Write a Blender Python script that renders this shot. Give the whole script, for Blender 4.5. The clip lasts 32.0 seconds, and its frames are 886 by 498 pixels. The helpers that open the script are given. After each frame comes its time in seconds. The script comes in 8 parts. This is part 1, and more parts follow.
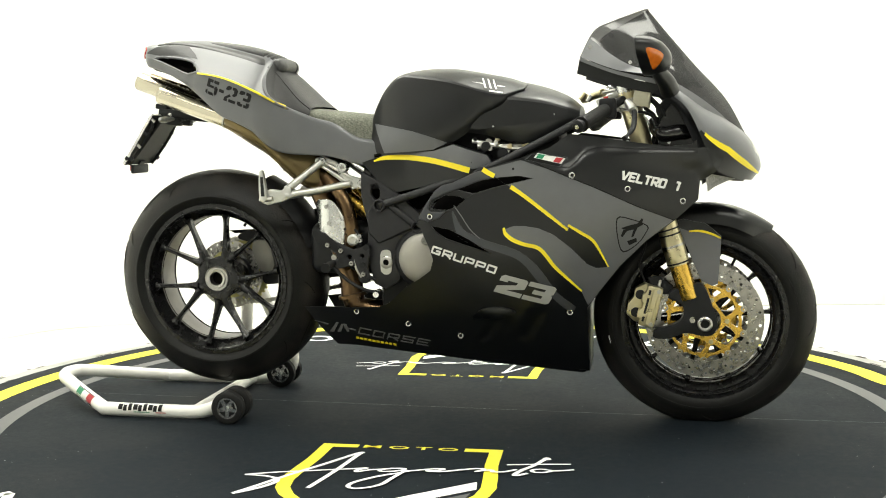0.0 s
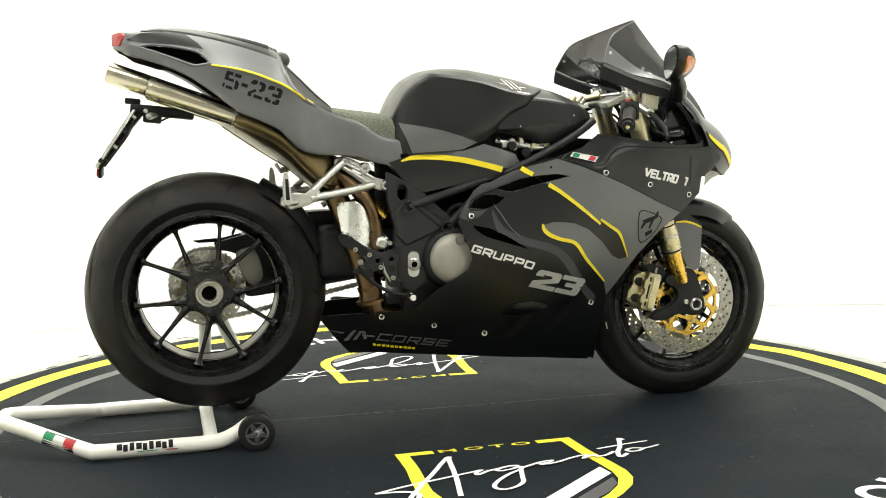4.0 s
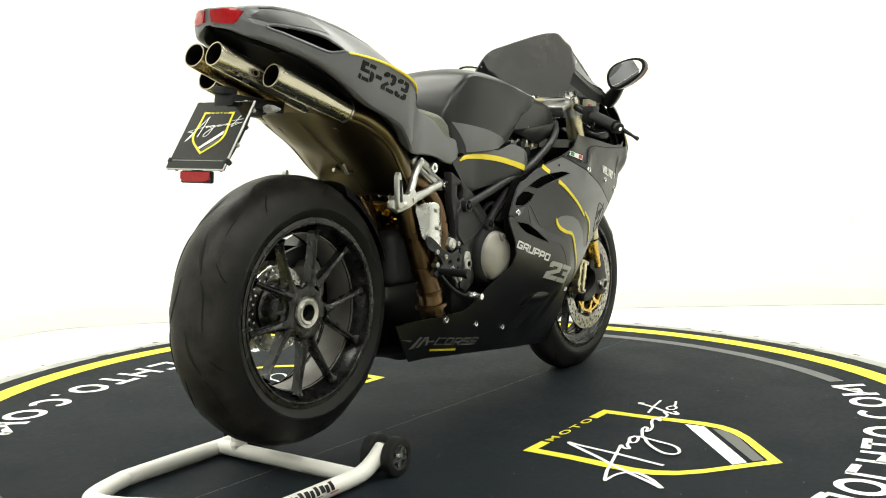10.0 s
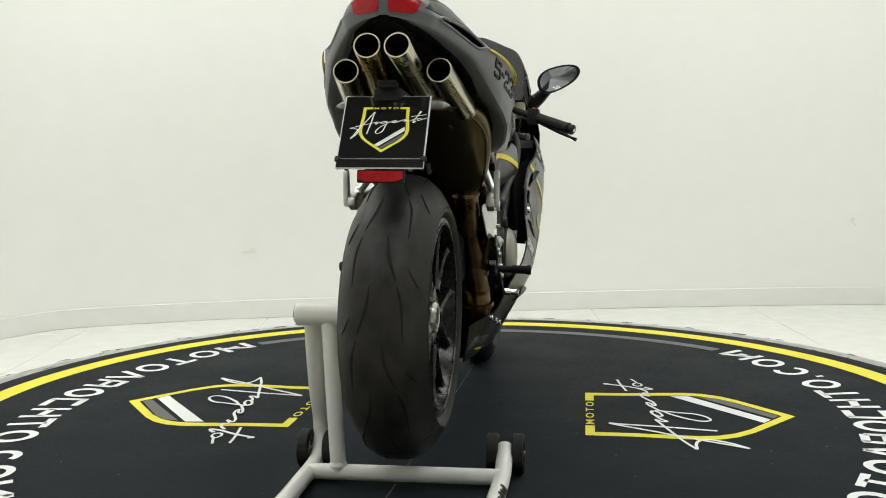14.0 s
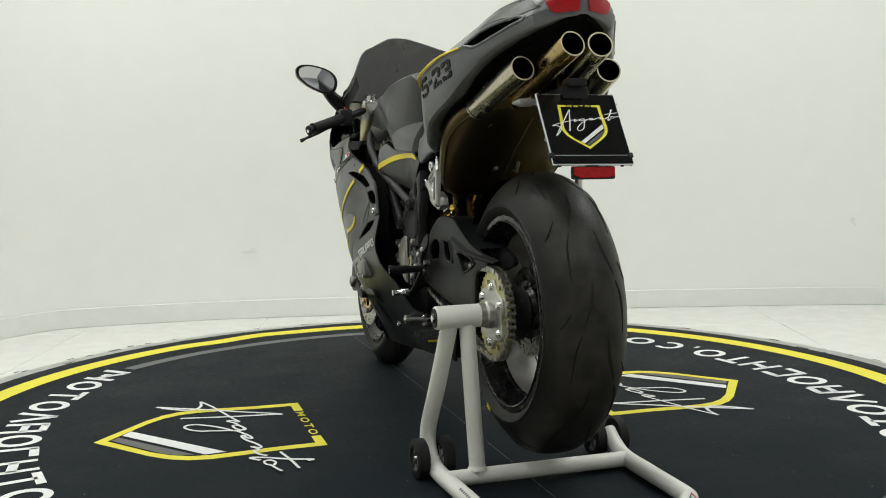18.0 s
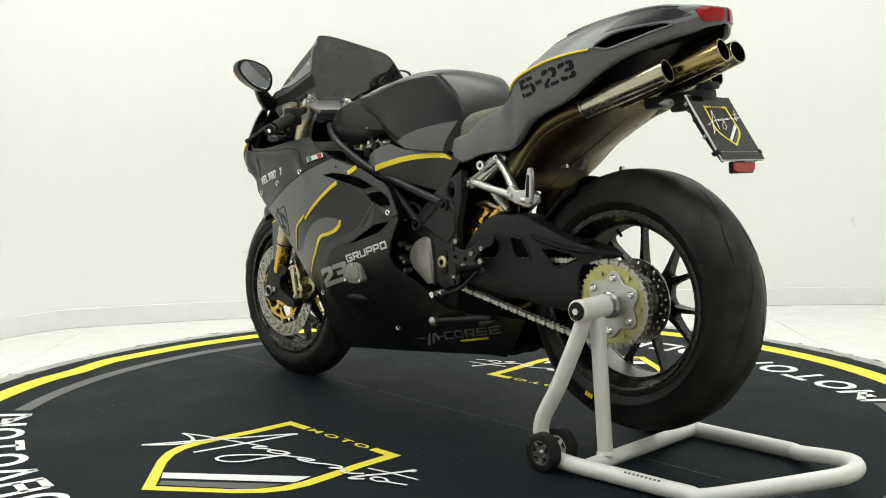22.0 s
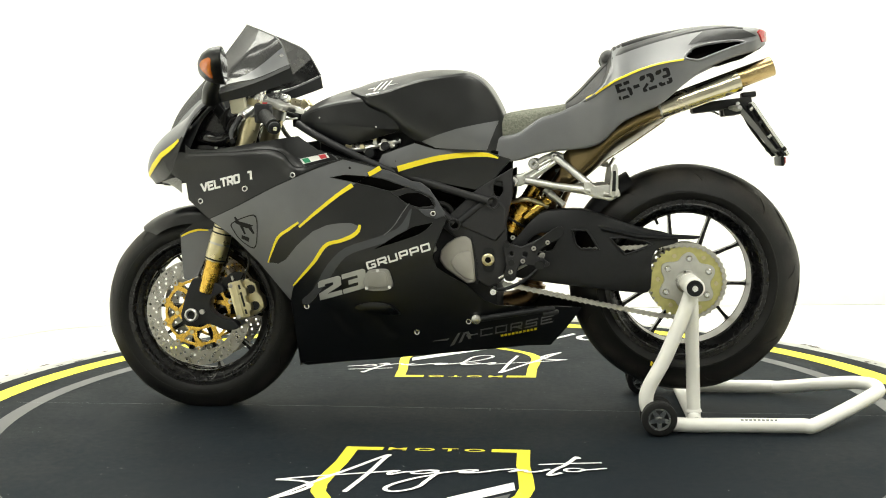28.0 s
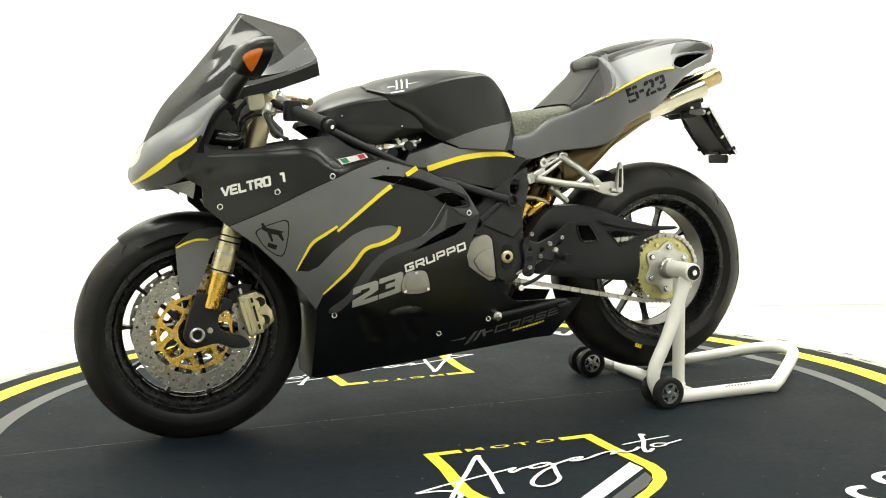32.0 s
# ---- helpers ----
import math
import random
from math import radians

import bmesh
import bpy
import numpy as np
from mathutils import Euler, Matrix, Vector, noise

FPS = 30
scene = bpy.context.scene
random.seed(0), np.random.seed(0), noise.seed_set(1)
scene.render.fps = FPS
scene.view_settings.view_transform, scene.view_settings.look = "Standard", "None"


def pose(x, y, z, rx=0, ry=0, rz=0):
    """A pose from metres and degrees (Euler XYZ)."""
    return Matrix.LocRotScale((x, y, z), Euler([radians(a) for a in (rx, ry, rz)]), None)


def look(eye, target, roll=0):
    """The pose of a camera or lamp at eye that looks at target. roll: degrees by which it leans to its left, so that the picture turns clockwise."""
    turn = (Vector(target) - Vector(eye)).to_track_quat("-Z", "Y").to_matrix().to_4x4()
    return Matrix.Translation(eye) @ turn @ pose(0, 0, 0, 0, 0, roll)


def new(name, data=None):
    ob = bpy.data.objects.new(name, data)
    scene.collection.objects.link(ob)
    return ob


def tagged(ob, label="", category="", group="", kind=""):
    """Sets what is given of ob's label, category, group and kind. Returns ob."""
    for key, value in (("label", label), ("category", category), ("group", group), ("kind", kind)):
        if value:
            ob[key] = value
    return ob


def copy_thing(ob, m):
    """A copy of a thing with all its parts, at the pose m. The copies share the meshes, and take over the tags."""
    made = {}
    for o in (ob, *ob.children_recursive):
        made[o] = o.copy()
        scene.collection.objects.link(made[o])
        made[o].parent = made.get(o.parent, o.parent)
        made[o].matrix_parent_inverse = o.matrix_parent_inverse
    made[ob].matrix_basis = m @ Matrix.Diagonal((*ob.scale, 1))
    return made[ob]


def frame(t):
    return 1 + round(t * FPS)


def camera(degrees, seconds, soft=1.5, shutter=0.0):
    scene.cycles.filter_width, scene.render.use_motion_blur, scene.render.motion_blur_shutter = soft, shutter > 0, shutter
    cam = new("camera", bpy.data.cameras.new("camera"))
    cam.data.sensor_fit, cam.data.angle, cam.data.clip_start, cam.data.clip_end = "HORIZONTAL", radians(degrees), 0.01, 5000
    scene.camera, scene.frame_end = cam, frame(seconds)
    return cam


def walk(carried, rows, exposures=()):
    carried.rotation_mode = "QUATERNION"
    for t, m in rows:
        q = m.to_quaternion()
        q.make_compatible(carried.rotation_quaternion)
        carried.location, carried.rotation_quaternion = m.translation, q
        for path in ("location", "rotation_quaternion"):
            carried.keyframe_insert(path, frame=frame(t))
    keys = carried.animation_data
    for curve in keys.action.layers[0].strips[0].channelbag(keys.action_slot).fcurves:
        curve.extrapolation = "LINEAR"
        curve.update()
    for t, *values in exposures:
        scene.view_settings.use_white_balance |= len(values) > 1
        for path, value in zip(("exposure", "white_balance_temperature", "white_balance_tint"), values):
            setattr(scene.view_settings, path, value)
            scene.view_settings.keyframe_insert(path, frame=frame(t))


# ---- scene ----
import itertools
from mathutils.bvhtree import BVHTree
from mathutils.geometry import delaunay_2d_cdt

# The camera stands on a tripod; the turntable carries motorcycle and stand round.
cam = camera(46.08, 32.0, soft=1.0)
EYE = Vector((0.0, -3.033, 0.785))
YAW, PITCH = radians(-0.136), radians(5.829)
AIM = EYE + Vector((math.sin(YAW) * math.cos(PITCH), math.cos(YAW) * math.cos(PITCH), -math.sin(PITCH)))
STAND = look(EYE, AIM, -0.85)
walk(cam, [(0.0, STAND), (32.0, STAND)],
     exposures=[(0, -0.28, 6700, 8.5), (6, -0.30, 6700, 8.5), (9, -0.40, 6650, 8.5), (11, -0.70, 6550, 9), (12, -0.95, 6450, 9), (14, -1.27, 6350, 9.5), (17, -1.42, 6300, 9.5), (19, -1.34, 6300, 9.5), (21, -1.12, 6350, 9.5), (22, -1.06, 6400, 9.5), (23, -0.86, 6450, 9), (25, -0.68, 6550, 9), (28, -0.30, 6700, 8.5), (32, -0.28, 6700, 8.5)])

# Light: assumed, unseen rows of long ceiling luminaires with diffusers, in a white showroom.
world = bpy.data.worlds.new("showroom")
scene.world = world
world.use_nodes = True
world.node_tree.nodes["Background"].inputs[0].default_value = (1.0, 0.99, 0.95, 1)
world.node_tree.nodes["Background"].inputs[1].default_value = 0.05
FLOOR = -0.10
CEIL = 3.3


def panel_light(x, y, sx, sy, watts):
    lamp = bpy.data.lights.new("ceiling_lamp", "AREA")
    lamp.shape, lamp.size, lamp.size_y, lamp.energy = "RECTANGLE", sx, sy, watts
    lamp.color = (0.985, 1.0, 0.93)
    ob = new("ceiling_lamp", lamp)
    ob.matrix_world = pose(x, y, CEIL - 0.06)
    return ob


# The last pair is added to brighten the sides facing the camera.
LAMPS = [(-1.5, 1.2), (1.6, 1.2), (-1.5, 0.05), (1.6, 0.05), (-1.5, -2.4), (1.6, -2.4)]
for lx, ly in LAMPS:
    panel_light(lx, ly, 2.2, 0.6, 60 if ly > 1 else 50 if ly > -2 else 72)


# ---- geometry kit ----
class Geo:
    """Vertices and faces of one mesh."""

    def __init__(self):
        self.v, self.f = [], []

    def add(self, verts, faces):
        n = len(self.v)
        self.v += [tuple(p) for p in verts]
        self.f += [tuple(i + n for i in q) for q in faces]
        return self

    def join(self, other, m=None):
        return self.add([m @ Vector(p) for p in other.v] if m else other.v, other.f)

    def mirrored(self):
        g = Geo()
        g.v = [(x, -y, z) for x, y, z in self.v]
        g.f = [tuple(reversed(q)) for q in self.f]
        return g

    def moved(self, m):
        g = Geo()
        g.v, g.f = [tuple(m @ Vector(p)) for p in self.v], list(self.f)
        return g


def part(name, geo, material, parent=None, label="", sharp=38, at=None):
    """One mesh object from a Geo or a bmesh, under its thing."""
    me = bpy.data.meshes.new(name)
    if isinstance(geo, Geo):
        me.from_pydata(geo.v, [], geo.f)
        me.validate()
    else:
        geo.to_mesh(me)
        geo.free()
    me.materials.append(material)
    me.polygons.foreach_set("use_smooth", [True] * len(me.polygons))
    me.set_sharp_from_angle(angle=radians(sharp))
    me.update()
    ob = new(name, me)
    if at is not None:
        ob.matrix_basis = at
    if parent:
        ob.parent = parent
    if label:
        ob["label"] = label
    return ob


def fixed(geo):
    """A bmesh of a Geo with welded points and normals turned outwards."""
    bm = bmesh.new()
    vs = [bm.verts.new(p) for p in geo.v]
    for q in geo.f:
        if len(set(q)) == len(q):
            try:
                bm.faces.new([vs[i] for i in q])
            except ValueError:
                pass
    bmesh.ops.remove_doubles(bm, verts=bm.verts, dist=1e-5)
    bmesh.ops.recalc_face_normals(bm, faces=bm.faces)
    return bm


def softened(geo, width, segments=2, angle=35):
    """The same with its sharp edges rounded."""
    bm = fixed(geo)
    edges = [e for e in bm.edges if len(e.link_faces) == 2 and e.calc_face_angle(0) > radians(angle)]
    bmesh.ops.bevel(bm, geom=edges, offset=width, segments=segments, profile=0.5, affect="EDGES", clamp_overlap=True)
    return bm


def catmull(pts, n, closed=False):
    """A smooth line through pts with n steps from point to point."""
    p = [Vector(q) for q in pts]
    out, k = [], len(p)
    for i in range(k if closed else k - 1):
        if closed:
            a, b, c, d = p[(i - 1) % k], p[i], p[(i + 1) % k], p[(i + 2) % k]
        else:
            b, c = p[i], p[i + 1]
            a = p[i - 1] if i else b * 2 - c
            d = p[i + 2] if i + 2 < k else c * 2 - b
        for j in range(n):
            t = j / n
            out.append(0.5 * (2 * b + (c - a) * t + (2 * a - 5 * b + 4 * c - d) * t * t + (3 * b - a - 3 * c + d) * t ** 3))
    if not closed:
        out.append(p[-1])
    return out


def patch(net, nu=4, nv=4):
    """A smooth skin through a net of points."""
    rows = [catmull(r, nv) for r in net]
    cols = [catmull(c, nu) for c in zip(*rows)]
    g, h = Geo(), len(cols[0])
    g.v = [tuple(c[i]) for i in range(h) for c in cols]
    w = len(cols)
    g.f = [(i * w + j, i * w + j + 1, (i + 1) * w + j + 1, (i + 1) * w + j) for i in range(h - 1) for j in range(w - 1)]
    return g


def creased_loft(sections, nu, nv, crease):
    """The same as loft, with a sharp edge along the point numbered crease of every half section."""
    rows = []
    for x, sec in sections:
        half = [(x, y, z) for y, z in sec]
        crown = [(px, -y, z) for px, y, z in reversed(half[1:crease + 1])] + half[:crease + 1]
        lower = catmull(half[crease:], nv)[1:]
        rows.append([Vector((p.x, -p.y, p.z)) for p in reversed(lower)] + catmull(crown, nv) + lower)
    cols = [catmull(c, nu) for c in zip(*rows)]
    g, h, w = Geo(), len(cols[0]), len(cols)
    g.v = [tuple(c[i]) for i in range(h) for c in cols]
    g.f = [(i * w + j, i * w + j + 1, (i + 1) * w + j + 1, (i + 1) * w + j) for i in range(h - 1) for j in range(w - 1)]
    g.f += [tuple(range(w - 1, -1, -1)), tuple(range(len(g.v) - w, len(g.v)))]
    return g


def loft(sections, nu=4, nv=4, caps=True):
    """A skin over half sections (x, [(y, z), ...]) and their mirror images."""
    net = []
    for x, sec in sections:
        half = [(x, y, z) for y, z in sec]
        net.append([(px, -y, z) for px, y, z in reversed(half)] + (half[1:] if half[0][1] == 0 else half))
    g = patch(net, nu, nv)
    w = (len(net[0]) - 1) * nv + 1
    if caps:
        g.f += [tuple(range(w - 1, -1, -1)), tuple(range(len(g.v) - w, len(g.v)))]
    return g


def ring_frame(d):
    d = d.normalized()
    up = Vector((0, 0, 1)) if abs(d.z) < 0.9 else Vector((1, 0, 0))
    s = d.cross(up).normalized()
    return s, s.cross(d)


def tube(path, radius, seg=12, caps=True, flat=1.0):
    """A round bar along a line; radius: one, or one a point."""
    p = [Vector(q) for q in path]
    r = radius if isinstance(radius, (list, tuple)) else [radius] * len(p)
    g = Geo()
    s, u = ring_frame(p[1] - p[0])
    for i, q in enumerate(p):
        d = ((p[min(i + 1, len(p) - 1)] - q).normalized() + (q - p[max(i - 1, 0)]).normalized()).normalized()
        s = (s - d * s.dot(d)).normalized()
        u = s.cross(d)
        g.v += [tuple(q + r[i] * (s * math.cos(2 * math.pi * k / seg) + u * (flat * math.sin(2 * math.pi * k / seg)))) for k in range(seg)]
    for i in range(len(p) - 1):
        g.f += [(i * seg + k, i * seg + (k + 1) % seg, (i + 1) * seg + (k + 1) % seg, (i + 1) * seg + k) for k in range(seg)]
    if caps:
        g.f += [tuple(range(seg - 1, -1, -1)), tuple(range(len(g.v) - seg, len(g.v)))]
    return g


def smooth_tube(path, radius, n=6, seg=12, caps=True):
    return tube(catmull(path, n), radius, seg, caps)


def lathe(profile, seg=48, centre=(0, 0, 0), axis="y", closed=True):
    """A body of revolution; profile: (radius, place on the axis)."""
    g, c, k = Geo(), Vector(centre), len(profile)
    for i in range(seg):
        a = 2 * math.pi * i / seg
        for r, h in profile:
            q = {"y": (r * math.cos(a), h, r * math.sin(a)), "z": (r * math.cos(a), r * math.sin(a), h), "x": (h, r * math.cos(a), r * math.sin(a))}[axis]
            g.v.append(tuple(c + Vector(q)))
    for i in range(seg):
        j = (i + 1) % seg
        for m in range(k if closed else k - 1):
            n = (m + 1) % k
            g.f.append((i * k + m, i * k + n, j * k + n, j * k + m))
    return g


def disc(r, h0, h1, seg=24, centre=(0, 0, 0), axis="y"):
    return lathe([(1e-4, h0), (r, h0), (r, h1), (1e-4, h1)], seg, centre, axis)


def block(a, b):
    g = Geo()
    xs = list(itertools.product(*zip(a, b)))
    g.v = xs
    g.f = [(0, 1, 3, 2), (4, 6, 7, 5), (0, 4, 5, 1), (2, 3, 7, 6), (0, 2, 6, 4), (1, 5, 7, 3)]
    return g


def inside(x, y, loop):
    hit = False
    for i in range(len(loop)):
        (x0, y0), (x1, y1) = loop[i - 1][:2], loop[i][:2]
        if (y0 > y) != (y1 > y) and x < (x1 - x0) * (y - y0) / (y1 - y0) + x0:
            hit = not hit
    return hit


def dense(loop, step):
    out = []
    for i in range(len(loop)):
        a, b = Vector(loop[i - 1][:2]), Vector(loop[i][:2])
        n = max(1, math.ceil((b - a).length / step))
        out += [tuple(a.lerp(b, k / n)) for k in range(n)]
    return out


def filled(loop, holes=(), step=0.02, grid=True):
    """Triangles that fill a flat outline with holes: points, triangles, border loops."""
    loops = [dense(q, step) for q in (loop, *holes)]
    pts, edges, borders = [], [], []
    for q in loops:
        n = len(pts)
        pts += [Vector(p) for p in q]
        idx = list(range(n, len(pts)))
        borders.append(idx)
        edges += [(idx[i - 1], idx[i]) for i in range(len(idx))]
    nb = len(pts)
    if grid:
        xs, ys = [p[0] for p in loop], [p[1] for p in loop]
        for i in range(int((max(xs) - min(xs)) / step) + 1):
            for j in range(int((max(ys) - min(ys)) / step) + 1):
                x, y = min(xs) + (i + 0.5 + 0.25 * (j % 2)) * step, min(ys) + (j + 0.5) * step
                if inside(x, y, loops[0]) and not any(inside(x, y, h) for h in loops[1:]):
                    if all((x - p.x) ** 2 + (y - p.y) ** 2 > (0.5 * step) ** 2 for p in pts[:nb]):
                        pts.append(Vector((x, y)))
    vs, _, fs, orig, _, _ = delaunay_2d_cdt(pts, edges, [], 0, 1e-7)
    back = {}
    for i, o in enumerate(orig):
        for q in o:
            back[q] = i
    tris = []
    for q in fs:
        cx, cy = sum(vs[i].x for i in q) / 3, sum(vs[i].y for i in q) / 3
        if inside(cx, cy, loops[0]) and not any(inside(cx, cy, h) for h in loops[1:]):
            tris.append(tuple(q))
    return vs, tris, [[back[i] for i in b] for b in borders]


def shell(loop, place, thick, holes=(), step=0.02, grid=True):
    """A sheet of that thickness over a flat outline; place(x, z) gives the outer face's distance from the middle plane (side y > 0)."""
    vs, tris, borders = filled(loop, holes, step, grid)
    n, g = len(vs), Geo()
    ys = [place(p.x, p.y) for p in vs]
    g.v = [(p.x, y, p.y) for p, y in zip(vs, ys)] + [(p.x, y - thick, p.y) for p, y in zip(vs, ys)]
    g.f = [(a, c, b) for a, b, c in tris] + [(a + n, b + n, c + n) for a, b, c in tris]
    for b in borders:
        g.f += [(b[i - 1], b[i], b[i] + n, b[i - 1] + n) for i in range(len(b))]
    return g


def plate(loop, y0, y1, holes=(), step=0.05):
    return shell(loop, lambda x, z: y1, y1 - y0, holes, step, False)


def circle(cx, cz, r, n=16, turn=0.0):
    return [(cx + r * math.cos(2 * math.pi * i / n + turn), cz + r * math.sin(2 * math.pi * i / n + turn)) for i in range(n)]


def smooth_loop(pts, n=4):
    return [(p.x, p.y) for p in catmull([(x, y, 0) for x, y in pts], n, True)]


def band(line, width, n=5):
    """The outline of a painted line of that width (one, or one a point)."""
    p = catmull([(x, y, 0) for x, y in line], n)
    k = len(p)
    ws = width if isinstance(width, (list, tuple)) else [width] * len(line)
    left, right = [], []
    for i, q in enumerate(p):
        d = (p[min(i + 1, k - 1)] - p[max(i - 1, 0)]).normalized()
        s = i / (k - 1) * (len(ws) - 1)
        j = min(int(s), len(ws) - 2)
        w = ws[j] + (ws[j + 1] - ws[j]) * (s - j)
        left.append((q.x - d.y * w / 2, q.y + d.x * w / 2))
        right.append((q.x + d.y * w / 2, q.y - d.x * w / 2))
    return left + right[::-1]


class Skin:
    """Finds the outer face of meshes seen square from the side, to lay paint and lettering on them."""

    def __init__(self, *geos):
        g = Geo()
        for q in geos:
            g.join(q)
        self.tree = BVHTree.FromPolygons([Vector(p) for p in g.v], g.f)

    def y(self, x, z, default=0.2):
        for dx, dz in ((0, 0), (0.004, 0), (-0.004, 0), (0, 0.004), (0, -0.004), (0.01, 0.01), (-0.01, -0.01)):
            hit = self.tree.ray_cast(Vector((x + dx, 1.0, z + dz)), Vector((0, -1, 0)))
            if hit[0] is not None:
                return hit[0].y
        return default


def laid(loop, skin, lift=0.0012, holes=(), step=0.012):
    """A thin coat of paint on a skin (side y > 0)."""
    return shell(loop, lambda x, z: skin.y(x, z) + lift, lift + 0.0004, holes, step)


def letters(text, bold=0.0, spacing=1.0):
    """Flat letters in the xy plane, one unit high and starting at the origin: points, faces, width."""
    cu = bpy.data.curves.new("letters", "FONT")
    cu.body, cu.size, cu.offset, cu.space_character, cu.resolution_u = text, 1.4, bold, spacing, 3
    ob = bpy.data.objects.new("letters", cu)
    me = bpy.data.meshes.new_from_object(ob)
    vs = [tuple(v.co) for v in me.vertices]
    fs = [tuple(q.vertices) for q in me.polygons]
    bpy.data.objects.remove(ob)
    bpy.data.curves.remove(cu)
    bpy.data.meshes.remove(me)
    x0, x1 = min(v[0] for v in vs), max(v[0] for v in vs)
    return [((v[0] - x0) / (x1 - x0), v[1]) for v in vs], fs


def material(name, colour, rough=0.5, metal=0.0, grain=0.0, scale=40.0, bump=0.0, bump_scale=None, coat=0.0, vary_rough=0.0, colour2=None, mottle=0.25, spec=0.5, island=0.0):
    """A surface with variation at two scales in colour and gloss, and fine relief."""
    m = bpy.data.materials.new(name)
    m.use_nodes = True
    t = m.node_tree
    b = t.nodes["Principled BSDF"]
    b.inputs["Metallic"].default_value = metal
    b.inputs["Specular IOR Level"].default_value = spec
    b.inputs["Coat Weight"].default_value = coat
    b.inputs["Coat Roughness"].default_value = 0.15
    at = t.nodes.new("ShaderNodeTexCoord")
    fine, broad = t.nodes.new("ShaderNodeTexNoise"), t.nodes.new("ShaderNodeTexNoise")
    fine.inputs["Scale"].default_value, fine.inputs["Detail"].default_value = scale, 5
    broad.inputs["Scale"].default_value, broad.inputs["Detail"].default_value = scale / 14, 3
    for q in (fine, broad):
        t.links.new(at.outputs["Object"], q.inputs["Vector"])
    mix = t.nodes.new("ShaderNodeMath")
    mix.operation = "MULTIPLY_ADD"
    mix.inputs[1].default_value = mottle
    t.links.new(broad.outputs["Fac"], mix.inputs[0])
    half = t.nodes.new("ShaderNodeMath")
    half.operation = "MULTIPLY"
    half.inputs[1].default_value = 1 - mottle
    t.links.new(fine.outputs["Fac"], half.inputs[0])
    t.links.new(half.outputs[0], mix.inputs[2])
    ramp = t.nodes.new("ShaderNodeValToRGB")
    c = Vector(colour)
    lo = c * (1 - grain)
    hi = Vector(colour2) if colour2 else c * (1 + grain)
    ramp.color_ramp.elements[0].position, ramp.color_ramp.elements[1].position = 0.3, 0.7
    ramp.color_ramp.elements[0].color, ramp.color_ramp.elements[1].color = (*lo, 1), (*[min(1, v) for v in hi], 1)
    t.links.new(mix.outputs[0], ramp.inputs["Fac"])
    t.links.new(ramp.outputs["Color"], b.inputs["Base Color"])
    rr = t.nodes.new("ShaderNodeMapRange")
    rr.inputs["To Min"].default_value, rr.inputs["To Max"].default_value = max(0.02, rough - vary_rough), min(1, rough + vary_rough)
    rr.inputs["From Min"].default_value, rr.inputs["From Max"].default_value = 0.3, 0.7
    t.links.new(mix.outputs[0], rr.inputs["Value"])
    t.links.new(rr.outputs[0], b.inputs["Roughness"])
    if bump:
        bp = t.nodes.new("ShaderNodeBump")
        bp.inputs["Strength"].default_value, bp.inputs["Distance"].default_value = bump, 0.002
        if bump_scale:
            bn = t.nodes.new("ShaderNodeTexNoise")
            bn.inputs["Scale"].default_value, bn.inputs["Detail"].default_value = bump_scale, 4
            t.links.new(at.outputs["Object"], bn.inputs["Vector"])
            t.links.new(bn.outputs["Fac"], bp.inputs["Height"])
        else:
            t.links.new(mix.outputs[0], bp.inputs["Height"])
        t.links.new(bp.outputs["Normal"], b.inputs["Normal"])
    return m


WALL = material("wall_paint", (0.85, 0.85, 0.82), 0.65, grain=0.012, scale=9, bump=0.08, bump_scale=160)
SKIRT = material("skirting_stone", (0.80, 0.80, 0.77), 0.3, grain=0.03, scale=14)
TILE = material("floor_tile", (0.80, 0.80, 0.76), 0.16, grain=0.02, scale=10, vary_rough=0.05)
JOINT = material("tile_joint", (0.62, 0.60, 0.55), 0.8, grain=0.1, scale=60)
BACK_WALL = material("unseen_wall_grey", (0.40, 0.40, 0.39), 0.8, grain=0.05, scale=9)
CEILING = material("unseen_ceiling_grey", (0.34, 0.34, 0.33), 0.8, grain=0.01, scale=8)
LAMP_CASE = material("luminaire_case", (0.75, 0.75, 0.74), 0.4, grain=0.02)
MAT = material("rubber_mat", (0.0064, 0.0100, 0.0138), 0.7, grain=0.22, scale=55, bump=0.25, bump_scale=420, vary_rough=0.1, mottle=0.55, spec=0.11)
MAT_YELLOW = material("mat_yellow", (0.78, 0.70, 0.035), 0.6, grain=0.05, scale=50, bump=0.1, bump_scale=300)
MAT_GREY = material("mat_grey", (0.088, 0.088, 0.092), 0.38, grain=0.06, scale=50, spec=0.28)
MAT_WHITE = material("mat_white", (0.80, 0.80, 0.80), 0.6, grain=0.03, scale=50)
SPECK = material("dust", (0.34, 0.35, 0.36), 0.8, grain=0.3, scale=300)
RIM_METAL = material("table_rim", (0.36, 0.36, 0.335), 0.5, grain=0.28, scale=22, bump=0.3, mottle=0.5)
RIM_DIRT = material("rim_scuff", (0.10, 0.09, 0.08), 0.8, grain=0.4, scale=60)
BLACK = material("satin_black_paint", (0.0040, 0.0045, 0.0054), 0.33, grain=0.12, scale=30, vary_rough=0.05, bump=0.04, bump_scale=900, spec=0.48)
GREY = material("satin_grey_paint", (0.097, 0.100, 0.107), 0.36, grain=0.06, scale=28, vary_rough=0.05, bump=0.04, bump_scale=900, spec=0.75)
DGREY = material("dark_grey_paint", (0.055, 0.057, 0.063), 0.40, grain=0.06, scale=28, vary_rough=0.05, spec=0.26)
